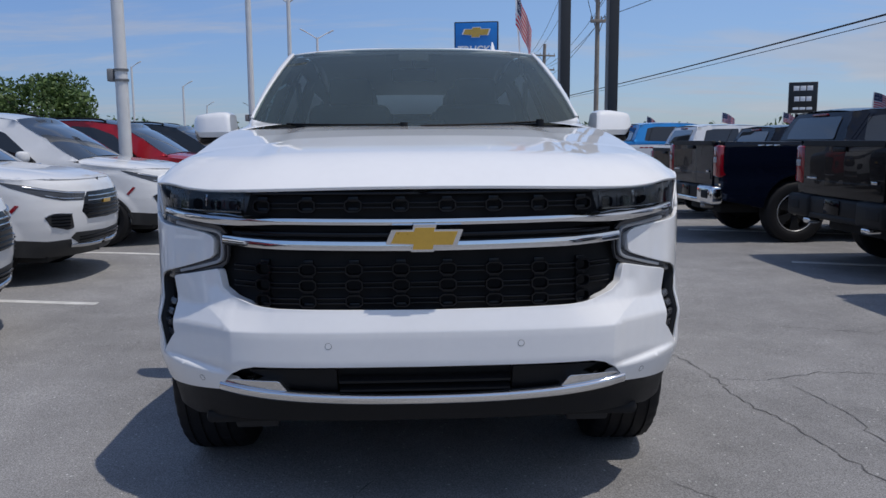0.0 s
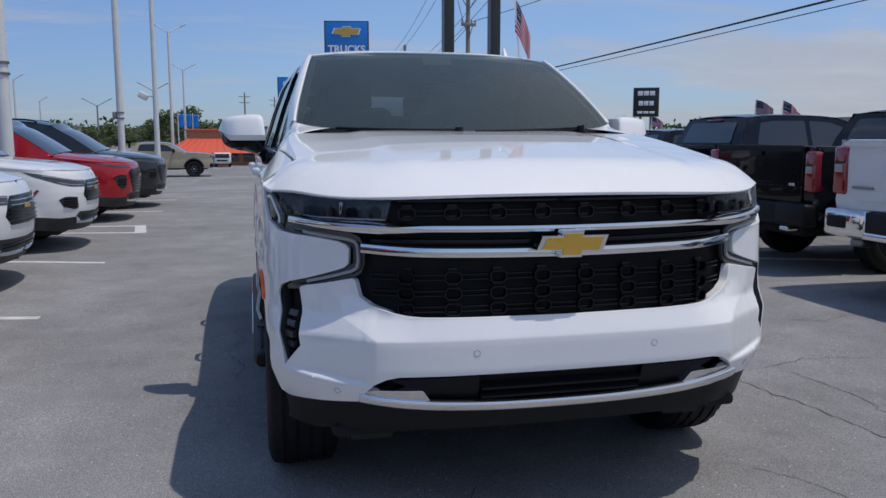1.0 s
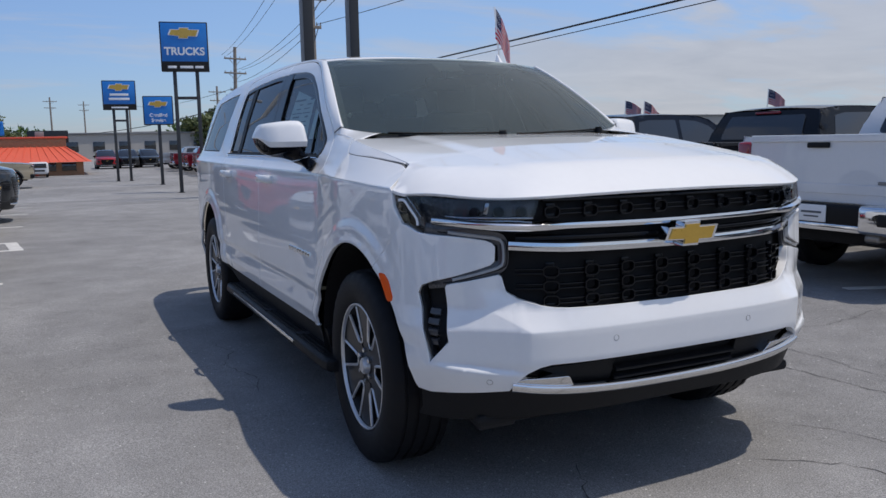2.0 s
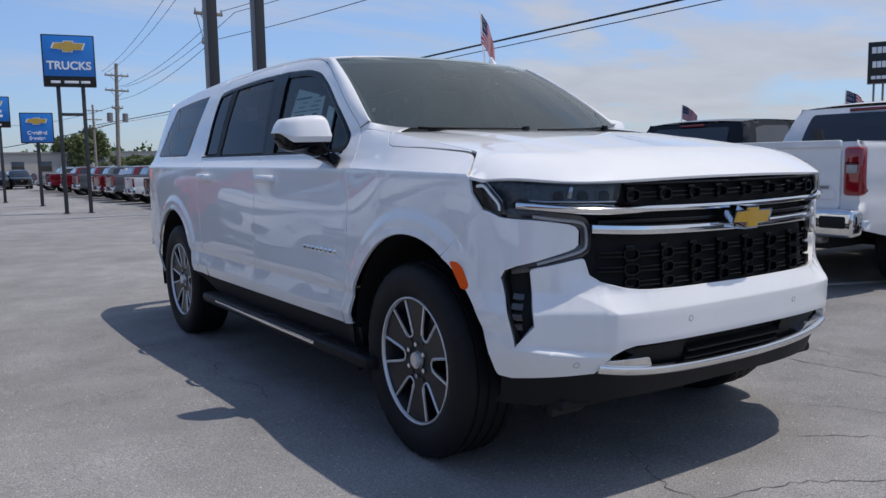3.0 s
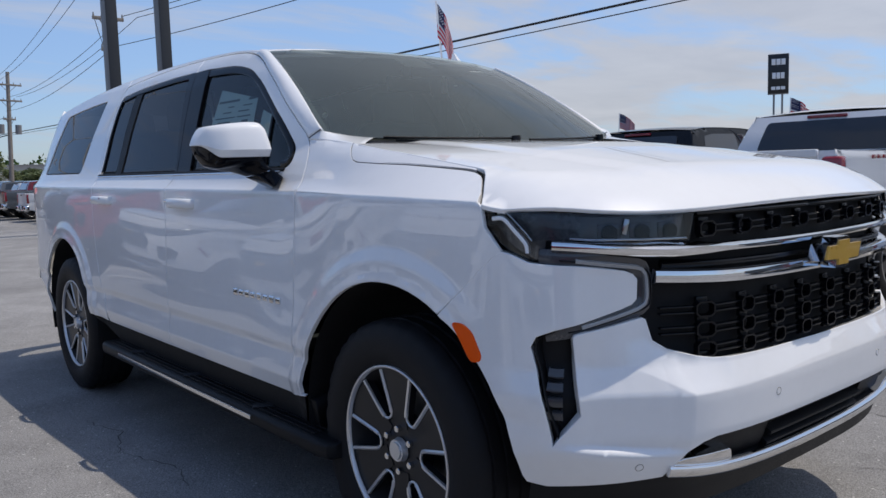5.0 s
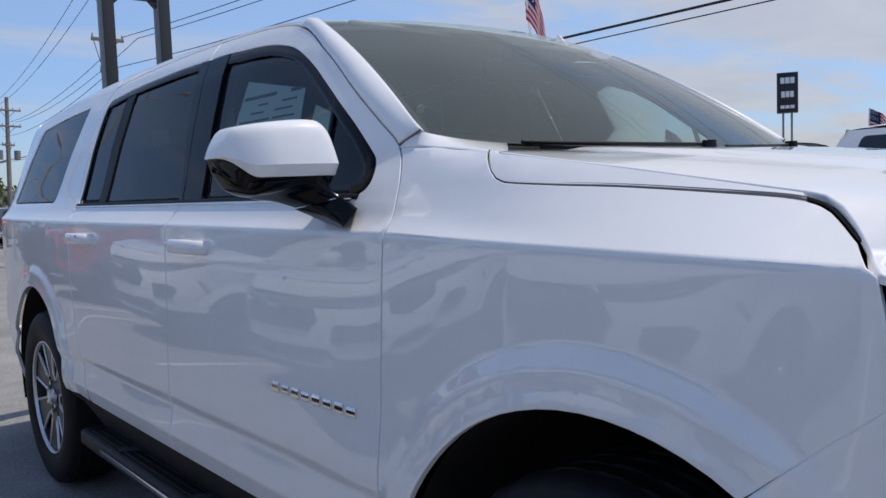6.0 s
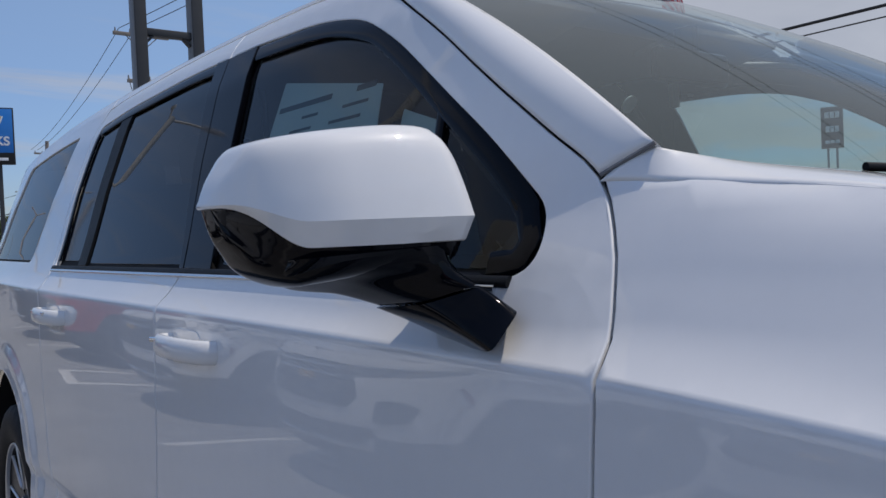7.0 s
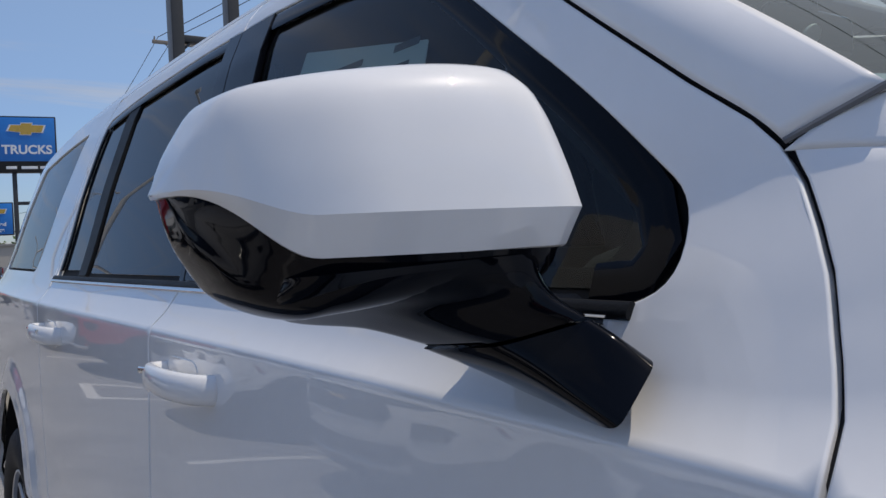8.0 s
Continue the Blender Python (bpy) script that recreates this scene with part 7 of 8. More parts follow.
    panel("front_badge", rounded([(-0.085, 0.715), (-0.07, 0.750), (0.085, 0.750), (0.07, 0.715)], 0.006), skin(-0.018), GOLD, root, 0.04, lip=0.01, label="small gold badge")
    panel("lower_grille", half([(0.0, 0.445), s_(0.55, 0.465), s_(0.60, 0.42), s_(0.50, 0.36), (0.0, 0.355)]), skin(-0.004), CLADDING, root, 0.06, lip=0.02)
    for z in (0.385, 0.415):
        strip("grille_slat", path3([s_(0.50, z, -1), (0, z), s_(0.50, z)], 0.06), skin(-0.008), 0.010, 0.008, BLACK_GLOSS, root)
    strip("skid_strip", path3([s_(0.60, 0.345, -1), s_(0.3, 0.330, -1), (0, 0.325), s_(0.3, 0.330), s_(0.60, 0.345)], 0.06), skin(-0.006), 0.034, 0.012, LAMP_SILVER if not sporty else CHROME, root, "silver lower lip")
    panel("front_lip", half([(0.0, 0.315), s_(0.62, 0.335), s_(0.60, 0.245), (0.0, 0.235)]), skin(-0.003), CLADDING, root, 0.06, lip=0.03)
    part("underbody", box_bm(1.45, 4.1, 0.12, 0.03, (0, 2.35, 0.26)), CAVITY, root)
    wheel_set(root, axles, 0.795, 0.352, 0.235, RIM_GREY if sporty else BLACK_GLOSS, BLACK_GLOSS if not sporty else MACHINED, 5)
    root.matrix_basis = at
    return root


def pickup(at, paint, label, chrome=True, off_road=False, group="pickup trucks in a row", badge=False, plate=False):
    """A full-size crew cab pickup: nose at y 0, tail at y L."""
    root = thing("pickup_truck", label, "truck", group)
    L, W = 5.86, 2.05
    mat = PAINTS[paint]
    z0 = 0.46
    axles = (0.98, 4.70)
    nose_run = [(0.10, 0.46), (0.04, 0.60), (0.02, 0.85), (0.02, 1.08), (0.10, 1.20)]
    hood_run = [(0.10, 1.20), (0.5, 1.255), (1.1, 1.29), (1.45, 1.305)]
    screen_run = [(1.45, 1.305), (1.85, 1.56), (2.16, 1.76)]
    roof_run = [(2.16, 1.76), (2.5, 1.822), (3.1, 1.840), (3.6, 1.832), (3.86, 1.80)]
    back_run = [(3.86, 1.80), (3.98, 1.58), (4.05, 1.40)]
    bed_run = [(4.05, 1.40), (4.06, 1.385), (4.9, 1.385), (5.78, 1.395)]
    tail_run = [(5.78, 1.395), (5.80, 1.30), (5.795, 1.0), (5.79, 0.80), (5.74, 0.66)]
    top = nose_run + hood_run[1:] + screen_run[1:] + roof_run[1:] + back_run[1:] + bed_run[1:] + tail_run[1:]
    sh = Shape(top, L, W, 1.33, 0.34, 0.045, 0.16, 0.02, 0.06)
    low = [(5.74, 0.60), (5.2, 0.50)] + arches(top, axles, 0.47, z0, L) + [(0.12, z0)]
    wins = [("side_window", rounded([(1.86, 1.37), (2.25, 1.65), (2.5, 1.73), (2.86, 1.752), (2.86, 1.37)], 0.03)), ("side_window", rounded([(2.94, 1.37), (2.94, 1.752), (3.5, 1.748), (3.70, 1.715), (3.80, 1.40)], 0.03))]
    side_sheets(root, sh, top + low, mat, wins, axles, 0.47, z0, off_road)
    sh.across(nose_run, "nose", mat, root)
    sh.across(hood_run, "bonnet", mat, root, 0.10)
    sh.across(screen_run, "windscreen", TINTED, root, 0.10)
    sh.across(roof_run, "roof", mat, root, 0.10)
    cab_back = sh.across(back_run, "cab_back", mat, root, 0.02)
    tf = lambda p: np.stack([p[:, 0], np.interp(p[:, 1], [1.40, 1.58, 1.80], [4.05, 3.98, 3.86]) + 0.026, p[:, 1]], 1)
    panel("rear_window", rounded([(-0.70, 1.42), (0.70, 1.42), (0.64, 1.735), (-0.64, 1.735)], 0.05), tf, TINTED, root, 0.1, side=-1, label="dark rear window")
    part("brake_lamp", box_bm(0.42, 0.03, 0.035, 0.01, (0, 3.905, 1.772)), RED_LENS, root, "high red brake lamp")
    sh.across(bed_run, "bed_cover", BLACK_PLASTIC, root, 0.015)
    sh.across(tail_run, "tail_frame", mat, root, 0.02)
    # tailgate with a shallow step, handle and unreadable lettering
    tg = panel("tailgate", rounded([(-0.80, 0.80), (0.80, 0.80), (0.80, 1.385), (-0.80, 1.385)], 0.03), sh.tail_face(5.80, 0.012), mat, root, 0.1, lip=0.02, roll=0.006, side=-1)
    panel("tailgate_step", rounded([(-0.76, 0.88), (0.76, 0.88), (0.76, 0.96), (-0.76, 0.96)], 0.02), sh.tail_face(5.80, 0.020), mat, tg, 0.1, lip=0.01, roll=0.004, side=-1)
    panel("tailgate_spoiler", rounded([(-0.80, 1.352), (0.80, 1.352), (0.80, 1.402), (-0.80, 1.402)], 0.012), sh.tail_face(5.80, 0.032), mat if paint == "white" else BLACK_PLASTIC, tg, 0.1, lip=0.03, roll=0.008, side=-1)
    part("tailgate_handle", box_bm(0.24, 0.03, 0.05, 0.012, (0, 5.845, 1.315), seg=3), BLACK_PLASTIC, tg, "black tailgate handle")
    part("lettering_bar", box_bm(0.26, 0.004, 0.022, 0.001, (0.60, 5.838, 0.985)), LAMP_SILVER if paint != "white" else POST_GREY, tg)
    part("lettering_bar", box_bm(0.10, 0.004, 0.028, 0.001, (-0.66, 5.838, 0.985)), LAMP_SILVER if paint != "white" else POST_GREY, tg)
    bm_mat = CHROME if chrome else BLACK_PLASTIC
    for sg in (-1, 1):
        side = 1 if sg > 0 else -1
        lampb = part("tail_lamp", box_bm(0.175, 0.15, 0.44, 0.035, (sg * 0.918, 5.755, 1.13), seg=3), RED_LENS, root, "tall red tail lamp")
        part("reverse_lamp", box_bm(0.10, 0.012, 0.075, 0.01, (sg * 0.918, 5.833, 1.15)), DRL, lampb, "pale reversing lens")
        part("lamp_divider", box_bm(0.13, 0.01, 0.012, 0.002, (sg * 0.918, 5.834, 1.205)), BLACK_GLOSS, lampb)
        # bumper ends with a step pocket
        part("bumper_end", box_bm(0.52, 0.20, 0.26, 0.05, (sg * 0.73, 5.82, 0.665), seg=3), bm_mat, root, "bright bumper end" if chrome else "black bumper end")
        part("bumper_step", box_bm(0.26, 0.05, 0.12, 0.035, (sg * 0.80, 5.905, 0.675), seg=3), CAVITY, root)
        part("exhaust_tip", box_bm(0.15, 0.16, 0.075, 0.03, (sg * 0.60, 5.80, 0.50), seg=3), CHROME if not chrome else STEEL, root)
        part("door_mirror", box_bm(0.20, 0.11, 0.22, 0.05, (sg * 1.12, 1.98, 1.40), seg=3), mat if not off_road else BLACK_PLASTIC, root)
        part("mirror_foot", box_bm(0.14, 0.05, 0.05, 0.015, (sg * 1.0, 1.98, 1.33)), BLACK_PLASTIC, root)
        for y in (2.70, 3.58):
            bar("door_handle", path3([(sg * 1.02, y - 0.1, 1.20), (sg * 1.05, y - 0.05, 1.205), (sg * 1.05, y + 0.05, 1.205), (sg * 1.02, y + 0.1, 1.20)], 0.03), 0.015, mat, root)
        for y, za, zb in ((1.70, 0.52, 1.33), (2.90, 0.52, 1.36), (3.84, 0.52, 1.36), (4.055, 0.55, 1.37)):
            strip("door_gap", [(y, za), (y, (za + zb) / 2), (y, zb)], sh.flank(sg, 0.0), 0.008, 0.0015, CAVITY, root, side=side)
        if badge:
            for k in range(3):
                part("badge_bar", box_bm(0.004, 0.09, 0.035, 0.002, (sg * 1.02, 5.02 + k * 0.11, 1.335)), LAMP_SILVER if paint != "white" else RED_LENS, root)
        lamp = [(sg * 0.58, 1.12), (sg * 0.90, 1.13), (sg * 0.95, 1.02), (sg * 0.60, 1.00)]
        panel("headlamp", rounded(lamp, 0.02), sh.face(0.014), LAMP_DARK, root, 0.08, lip=0.02)
        part("running_board", box_bm(0.16, 2.1, 0.05, 0.02, (sg * 1.0, 2.75, 0.42)), BLACK_PLASTIC, root)
    part("bumper_centre", box_bm(1.0, 0.17, 0.20, 0.03, (0, 5.81, 0.685), seg=3), BLACK_PLASTIC, root)
    part("bumper_lower", box_bm(1.5, 0.16, 0.07, 0.02, (0, 5.82, 0.575), seg=2), bm_mat, root)
    pl = part("number_plate", box_bm(0.31, 0.012, 0.155, 0.004, (0, 5.902, 0.695)), SIGN_WHITE if plate else BLACK_GLOSS, root, "dealer's white plate" if plate else "")
    if plate:
        part("print_bar", box_bm(0.22, 0.004, 0.020, 0.001, (0, 5.909, 0.705)), INK, pl)
        part("print_bar", box_bm(0.16, 0.004, 0.014, 0.001, (0, 5.909, 0.665)), INK, pl)
    panel("grille", rounded([(-0.60, 1.12), (0.60, 1.12), (0.56, 0.78), (-0.56, 0.78)], 0.03), sh.face(0.012), GRILLE_BLACK, root, 0.1, lip=0.02)
    part("front_bumper", box_bm(1.9, 0.22, 0.22, 0.07, (0, 0.08, 0.62), seg=3), bm_mat, root)
    part("underbody", box_bm(1.2, 5.3, 0.14, 0.03, (0, 2.95, 0.46)), CAVITY, root)
    part("axle", cyl_bm(0.06, 0.06, 1.5, 12, Matrix.Translation((0, 4.70, 0.42)) @ Matrix.Rotation(radians(90), 4, "Y")), CAVITY, root)
    wheel_set(root, axles, 0.88, 0.425, 0.262, RIM_GREY, MACHINED if not off_road else BLACK_GLOSS, 6)
    root.matrix_basis = at
    return root


def facing_east(x_nose, yc):
    """Pose for a vehicle whose nose points along +x with its nose at x_nose."""
    return Matrix.Translation((x_nose, yc, ground_z(yc))) @ Matrix.Rotation(radians(90), 4, "Z")


XW = "white compact crossover parked nose-out in its bay"
c_white = crossover(facing_east(-3.05, 5.62), "white", XW)
copy_thing(c_white, facing_east(-2.78, 2.72))
copy_thing(c_white, facing_east(-2.96, 8.50))
copy_thing(c_white, facing_east(-3.25, 17.7))
c_red = crossover(facing_east(-2.88, 12.02), "red", "bright red crossover with black roof, parked nose-out", True)
c_dark = crossover(facing_east(-2.72, 14.75), "charcoal", "dark charcoal crossover with black roof, parked nose-out", True)
copy_thing(c_red, facing_east(-3.65, 20.6))
copy_thing(c_dark, facing_east(-4.0, 23.4))
copy_thing(c_white, facing_east(-2.9, -0.4))
copy_thing(c_red, facing_east(-3.1, -3.3))
copy_thing(c_white, facing_east(-3.0, -6.2))

TL = 5.27
SLIM = Matrix.Scale(0.90, 4)
t_white = pickup(facing_east(3.88 + 5.5, 2.66) @ Matrix.Scale(0.94, 4), "white", "white crew cab pickup truck with chrome bumper and dealer plate", True, badge=True, plate=True)
t_black = pickup(facing_east(4.13 + TL, 5.06) @ SLIM, "black", "gloss black crew cab pickup truck with twin exhaust tips", False, True)
t_navy = pickup(facing_east(3.74 + TL, 8.05) @ SLIM, "navy", "dark navy crew cab pickup truck with chrome rear bumper", True, badge=True)
copy_thing(t_navy, facing_east(3.80 + TL, 10.95) @ SLIM)
copy_thing(t_white, facing_east(3.7 + TL, 13.8) @ SLIM)
pickup(facing_east(3.6 + TL, 16.7) @ SLIM, "sky", "bright blue crew cab pickup truck in a row")
t_silver = pickup(facing_east(12.29, 33.75), "silver", "silver crew cab pickup truck in a row")
t_red = pickup(facing_east(11.91, 56.06), "maroon", "dark red crew cab pickup truck in a row")
t_grey = pickup(facing_east(12.06, 42.68), "grey", "grey crew cab pickup truck in a row")
for src, y in ((t_navy, 36.68), (t_white, 39.6), (t_red, 45.75), (t_white, 48.83), (t_grey, 52.06), (t_navy, 59.75), (t_red, 63.44), (t_black, 67.13), (t_silver, 70.82)):
    copy_thing(src, facing_east(11.98, y))
copy_thing(t_white, facing_east(3.9 + TL, -0.3) @ SLIM)
copy_thing(t_grey, facing_east(3.9 + TL, -3.2) @ SLIM)
pickup(facing_east(-3.05, 43.76), "tan", "tan crew cab pickup truck parked across the lane end", False, True)
for src, x in ((c_red, 2.2), (c_dark, 4.1), (c_dark, 6.0)):
    copy_thing(src, Matrix.Translation((x, 75.0 + 0.4 * x, ground_z(75.0))))

# clip-on flags on the trucks
for k, (x, y, z, turn, sz) in enumerate(((6.6, 8.75, 1.58, -30, 0.34), (7.7, 9.6, 1.62, -10, 0.46), (7.5, 3.95, 1.66, -25, 0.42), (7.7, 6.75, 1.66, -35, 0.36), (8.1, 18.0, 1.60, -20, 0.40), (6.2, 18.2, 1.52, -10, 0.40), (9.7, 18.0, 1.60, -30, 0.40))):
    window_flag(Matrix.Translation((x, y, z)), sz, sz * 0.62, 0.36, turn, 4, 20 + k, 1.2 + 0.2 * (k % 3), droop=0.42 + 0.08 * (k % 2))
window_flag(Matrix.Translation((-5.6, 6.5, 1.52)), 0.36, 0.22, 0.42, 10, 4, 33, 1.1, droop=0.5)


# ---- signs, poles and cables ----
def word(text, size, mat, parent, m, name="lettering", bold=0.0, spacing=1.0, label=""):
    cu = bpy.data.curves.new("word", "FONT")
    cu.body, cu.size, cu.align_x, cu.align_y = text, size, "CENTER", "CENTER"
    cu.extrude, cu.offset, cu.space_character = 0.008, bold, spacing
    tmp = bpy.data.objects.new("word", cu)
    scene.collection.objects.link(tmp)
    bpy.context.view_layer.update()
    me = bpy.data.meshes.new_from_object(tmp.evaluated_get(bpy.context.evaluated_depsgraph_get()))
    bpy.data.objects.remove(tmp)
    bpy.data.curves.remove(cu)
    me.materials.clear()
    me.materials.append(mat)
    ob = new(name, me)
    ob.parent = parent
    ob.matrix_basis = m
    return tagged(ob, label) if label else ob


UPRIGHT = Matrix.Rotation(radians(90), 4, "X")


def cross_badge(parent, m, w, name="sign_badge"):
    for k, (s, mat, y) in enumerate(((1.0, SIGN_WHITE, 0.0), (0.90, GOLD, -0.012))):
        bm = bmesh.new()
        pts = [(-0.5, -0.06), (-0.42, 0.12), (-0.15, 0.12), (-0.13, 0.18), (0.17, 0.18), (0.15, 0.12), (0.5, 0.12), (0.42, -0.10), (0.14, -0.10), (0.12, -0.17), (-0.18, -0.17), (-0.16, -0.10)]
        fc = bm.faces.new([bm.verts.new((x * w * s, y, z * w * s)) for x, z in pts])
        ex = bmesh.ops.extrude_face_region(bm, geom=[fc])
        bmesh.ops.translate(bm, verts=[g for g in ex["geom"] if isinstance(g, bmesh.types.BMVert)], vec=(0, 0.014, 0))
        ob = part(name, bm, mat, parent, "gold cross-shaped badge" if k else "", smooth=False)
        ob.matrix_basis = m


def pole_sign(at, turn, w, h, z_bot, posts, label, strip_h=0.0, lines=(), bars=(), post_w=0.16, brace=None, badge=True):
    t = thing("pole_sign", label, "sign", "dealer pole signs", at=Matrix.Translation((at[0], at[1], ground_z(at[1]))) @ Matrix.Rotation(radians(turn), 4, "Z"))
    z_bot -= ground_z(at[1])
    brace = brace - ground_z(at[1]) if brace is not None else None
    box = part("sign_box", box_bm(w, 0.30, h, 0.03, (0, 0, z_bot + h / 2)), SIGN_BLACK, t, "black sign case")
    part("sign_face", box_bm(w - 0.10, 0.02, h - strip_h - 0.10, 0.006, (0, -0.152, z_bot + strip_h + (h - strip_h) / 2)), SIGN_BLUE, box, "bright blue sign face")
    zc = z_bot + strip_h + (h - strip_h) / 2
    if badge:
        cross_badge(box, Matrix.Translation((0, -0.176, zc + (h - strip_h) * 0.22)), w * 0.66)
    for text, dz, size in lines:
        word(text, size, SIGN_WHITE, box, Matrix.Translation((0, -0.170, zc + dz)) @ UPRIGHT, "lettering", size * 0.03, label="white raised lettering")
    for dz, bw, bh, x in bars:
        part("lettering_bar", box_bm(bw, 0.012, bh, 0.002, (x, -0.168, z_bot + dz)), SIGN_WHITE, box)
    for x in posts:
        part("post", box_bm(post_w, post_w, z_bot + 0.1, 0.01, (x, 0, (z_bot + 0.1) / 2)), POST_DARK, t, "dark steel post")
        part("foot_plate", box_bm(post_w * 1.8, post_w * 1.8, 0.03, 0.004, (x, 0, 0.015)), POST_DARK, t)
    if brace is not None and len(posts) == 2:
        part("brace", box_bm(posts[1] - posts[0] - post_w, post_w * 0.7, post_w * 0.8, 0.01, (sum(posts) / 2, 0, brace)), POST_DARK, t)
    return t


name_bars = [(0.18, 0.34, 0.10, -0.52), (0.18, 0.52, 0.10, 0.05), (0.18, 0.34, 0.10, 0.56)]
pole_sign((3.17, 33.4, 0), -10, 1.92, 2.02, 4.38, (-0.45, 0.45), "tall blue pole sign with gold badge and the word TRUCKS", 0.36, [("TRUCKS", -0.38, 0.43)], name_bars, 0.15, 3.3)
pole_sign((1.55, 48.0, 0), -6, 1.80, 1.66, 3.40, (-0.35, 0.35), "blue pole sign with gold badge on twin dark posts", 0.28, [], [(0.14, 0.9, 0.09, 0.0), (0.62, 1.1, 0.13, 0), (0.86, 1.0, 0.13, 0)], 0.15, 2.8)
pole_sign((2.90, 41.6, 0), -8, 1.46, 1.46, 2.38, (0.0,), "blue pole sign reading Certified Service on one dark post", 0.0, [("Certified", -0.24, 0.24), ("Service", -0.50, 0.24)], [], 0.16)


def dark_sign(at, turn, w, h, z_bot, label):
    t = thing("pole_sign", label, "sign", "dealer pole signs", at=Matrix.Translation((at[0], at[1], ground_z(at[1]))) @ Matrix.Rotation(radians(turn), 4, "Z"))
    z_bot -= ground_z(at[1])
    box = part("sign_box", box_bm(w, w * 0.35, h, 0.04, (0, 0, z_bot + h / 2)), POST_GREY, t, "grey sign case")
    part("sign_face", box_bm(w * 0.96, 0.03, h * 0.97, 0.006, (0, -w * 0.175 - 0.008, z_bot + h / 2)), SIGN_BLACK, box, "black sign face")
    for dz, bw, bh in ((0.80, 0.70, 0.15), (0.46, 0.62, 0.15), (0.15, 0.70, 0.08)):
        for k in (-1, 0, 1):
            part("lettering_bar", box_bm(w * bw * 0.28, 0.02, h * bh, 0.01, (k * w * bw * 0.33, -w * 0.175 - 0.026, z_bot + h * dz)), SIGN_WHITE, box)
    for x in (-w * 0.2, w * 0.2):
        part("post", box_bm(w * 0.10, w * 0.12, z_bot + 0.2, 0.02, (x, 0, z_bot / 2 + 0.1)), POST_GREY, t)
    return t


dark_sign((31.2, 60.0, 0), -26, 2.1, 2.4, 3.2, "black square pole sign with pale bars of lettering")
dark_sign((60.0, 31.5, 0), -62, 1.55, 3.15, 6.35, "black square pole sign with pale bars of lettering, far off")


# tall double pylon of a sign above the view
pyl = thing("sign_pylon", "tall pair of dark square steel sign posts with cross tie", "sign post", at=Matrix.Translation((4.82, 19.0, ground_z(19.0))))
for x in (-0.62, 0.66):
    p_ = part("post", box_bm(0.26, 0.34, 11.0, 0.012, (x, 0, 5.5)), POST_DARK, pyl, "dark grey steel post")
    part("post_side", box_bm(0.02, 0.30, 11.0, 0.004, (x - 0.135, 0, 5.5)), POST_GREY, p_, "lighter grey side plate")
part("cross_tie", box_bm(1.02, 0.22, 0.16, 0.02, (0.02, 0, 6.05)), POST_DARK, pyl)
for sgn in (-1, 1):
    part("tie_bracket", box_bm(0.22, 0.16, 0.05, 0.01, (0.02 + sgn * 0.42, 0, 5.90), Matrix.Rotation(sgn * radians(45), 4, "Y")), POST_DARK, pyl)
part("sign_panel", box_bm(2.2, 0.4, 2.4, 0.05, (0.02, 0, 12.1)), SIGN_BLUE, pyl, "blue sign panel on top")
part("pylon_foot", box_bm(1.9, 0.8, 0.25, 0.03, (0.02, 0, 0.12)), POST_GREY, pyl)


def light_pole(at, height, r, arms=(), band=None, flood=None, mat=None, label="white painted steel light pole on the lot"):
    t = thing("light_pole", label, "street lamp", "light poles of the lot", at=Matrix.Translation((at[0], at[1], ground_z(at[1]))))
    bar("shaft", [(0, 0, 0.0), (0, 0, height * 0.5), (0, 0, height)], [r, r * 0.88, r * 0.72], mat or POLE_WHITE, t, seg=12)
    part("base", cyl_bm(0.25, 0.23, 0.75, 18, Matrix.Translation((0, 0, 0.375)), 0.03), CONCRETE, t, "pale round concrete base")
    if band is not None:
        for dz in (0, 0.16):
            part("band", cyl_bm(r * 1.12, r * 1.12, 0.035, 14, Matrix.Translation((0, 0, band + dz))), STEEL, t)
        part("junction_box", box_bm(0.10, 0.14, 0.20, 0.02, (-r * 1.5, 0, band + 0.08)), POST_GREY, t)
    for dx, dy in arms:
        a = bar("arm", path3([(0, 0, height - 0.12), (dx * 0.5, dy * 0.5, height + 0.20 * abs(dx)), (dx, dy, height + 0.48 * abs(dx))], 0.1), r * 0.35, mat or POLE_WHITE, t, seg=8)
        tilt = math.copysign(0.45, -dx)
        part("lamp_head", box_bm(0.55, 0.26, 0.10, 0.03, (dx * 1.22, dy * 1.22, height + 0.59 * abs(dx)), Matrix.Rotation(tilt, 4, "Y")), mat or POLE_WHITE, a)
    if flood is not None:
        b = part("flood_bracket", box_bm(0.30, 0.05, 0.05, 0.01, (-0.15, 0, flood)), POLE_WHITE, t)
        part("flood_lamp", box_bm(0.34, 0.26, 0.24, 0.04, (-0.42, -0.02, flood + 0.02), Matrix.Rotation(0.5, 4, "Y"), seg=3), POLE_WHITE, b, "white flood lamp head")
    return t


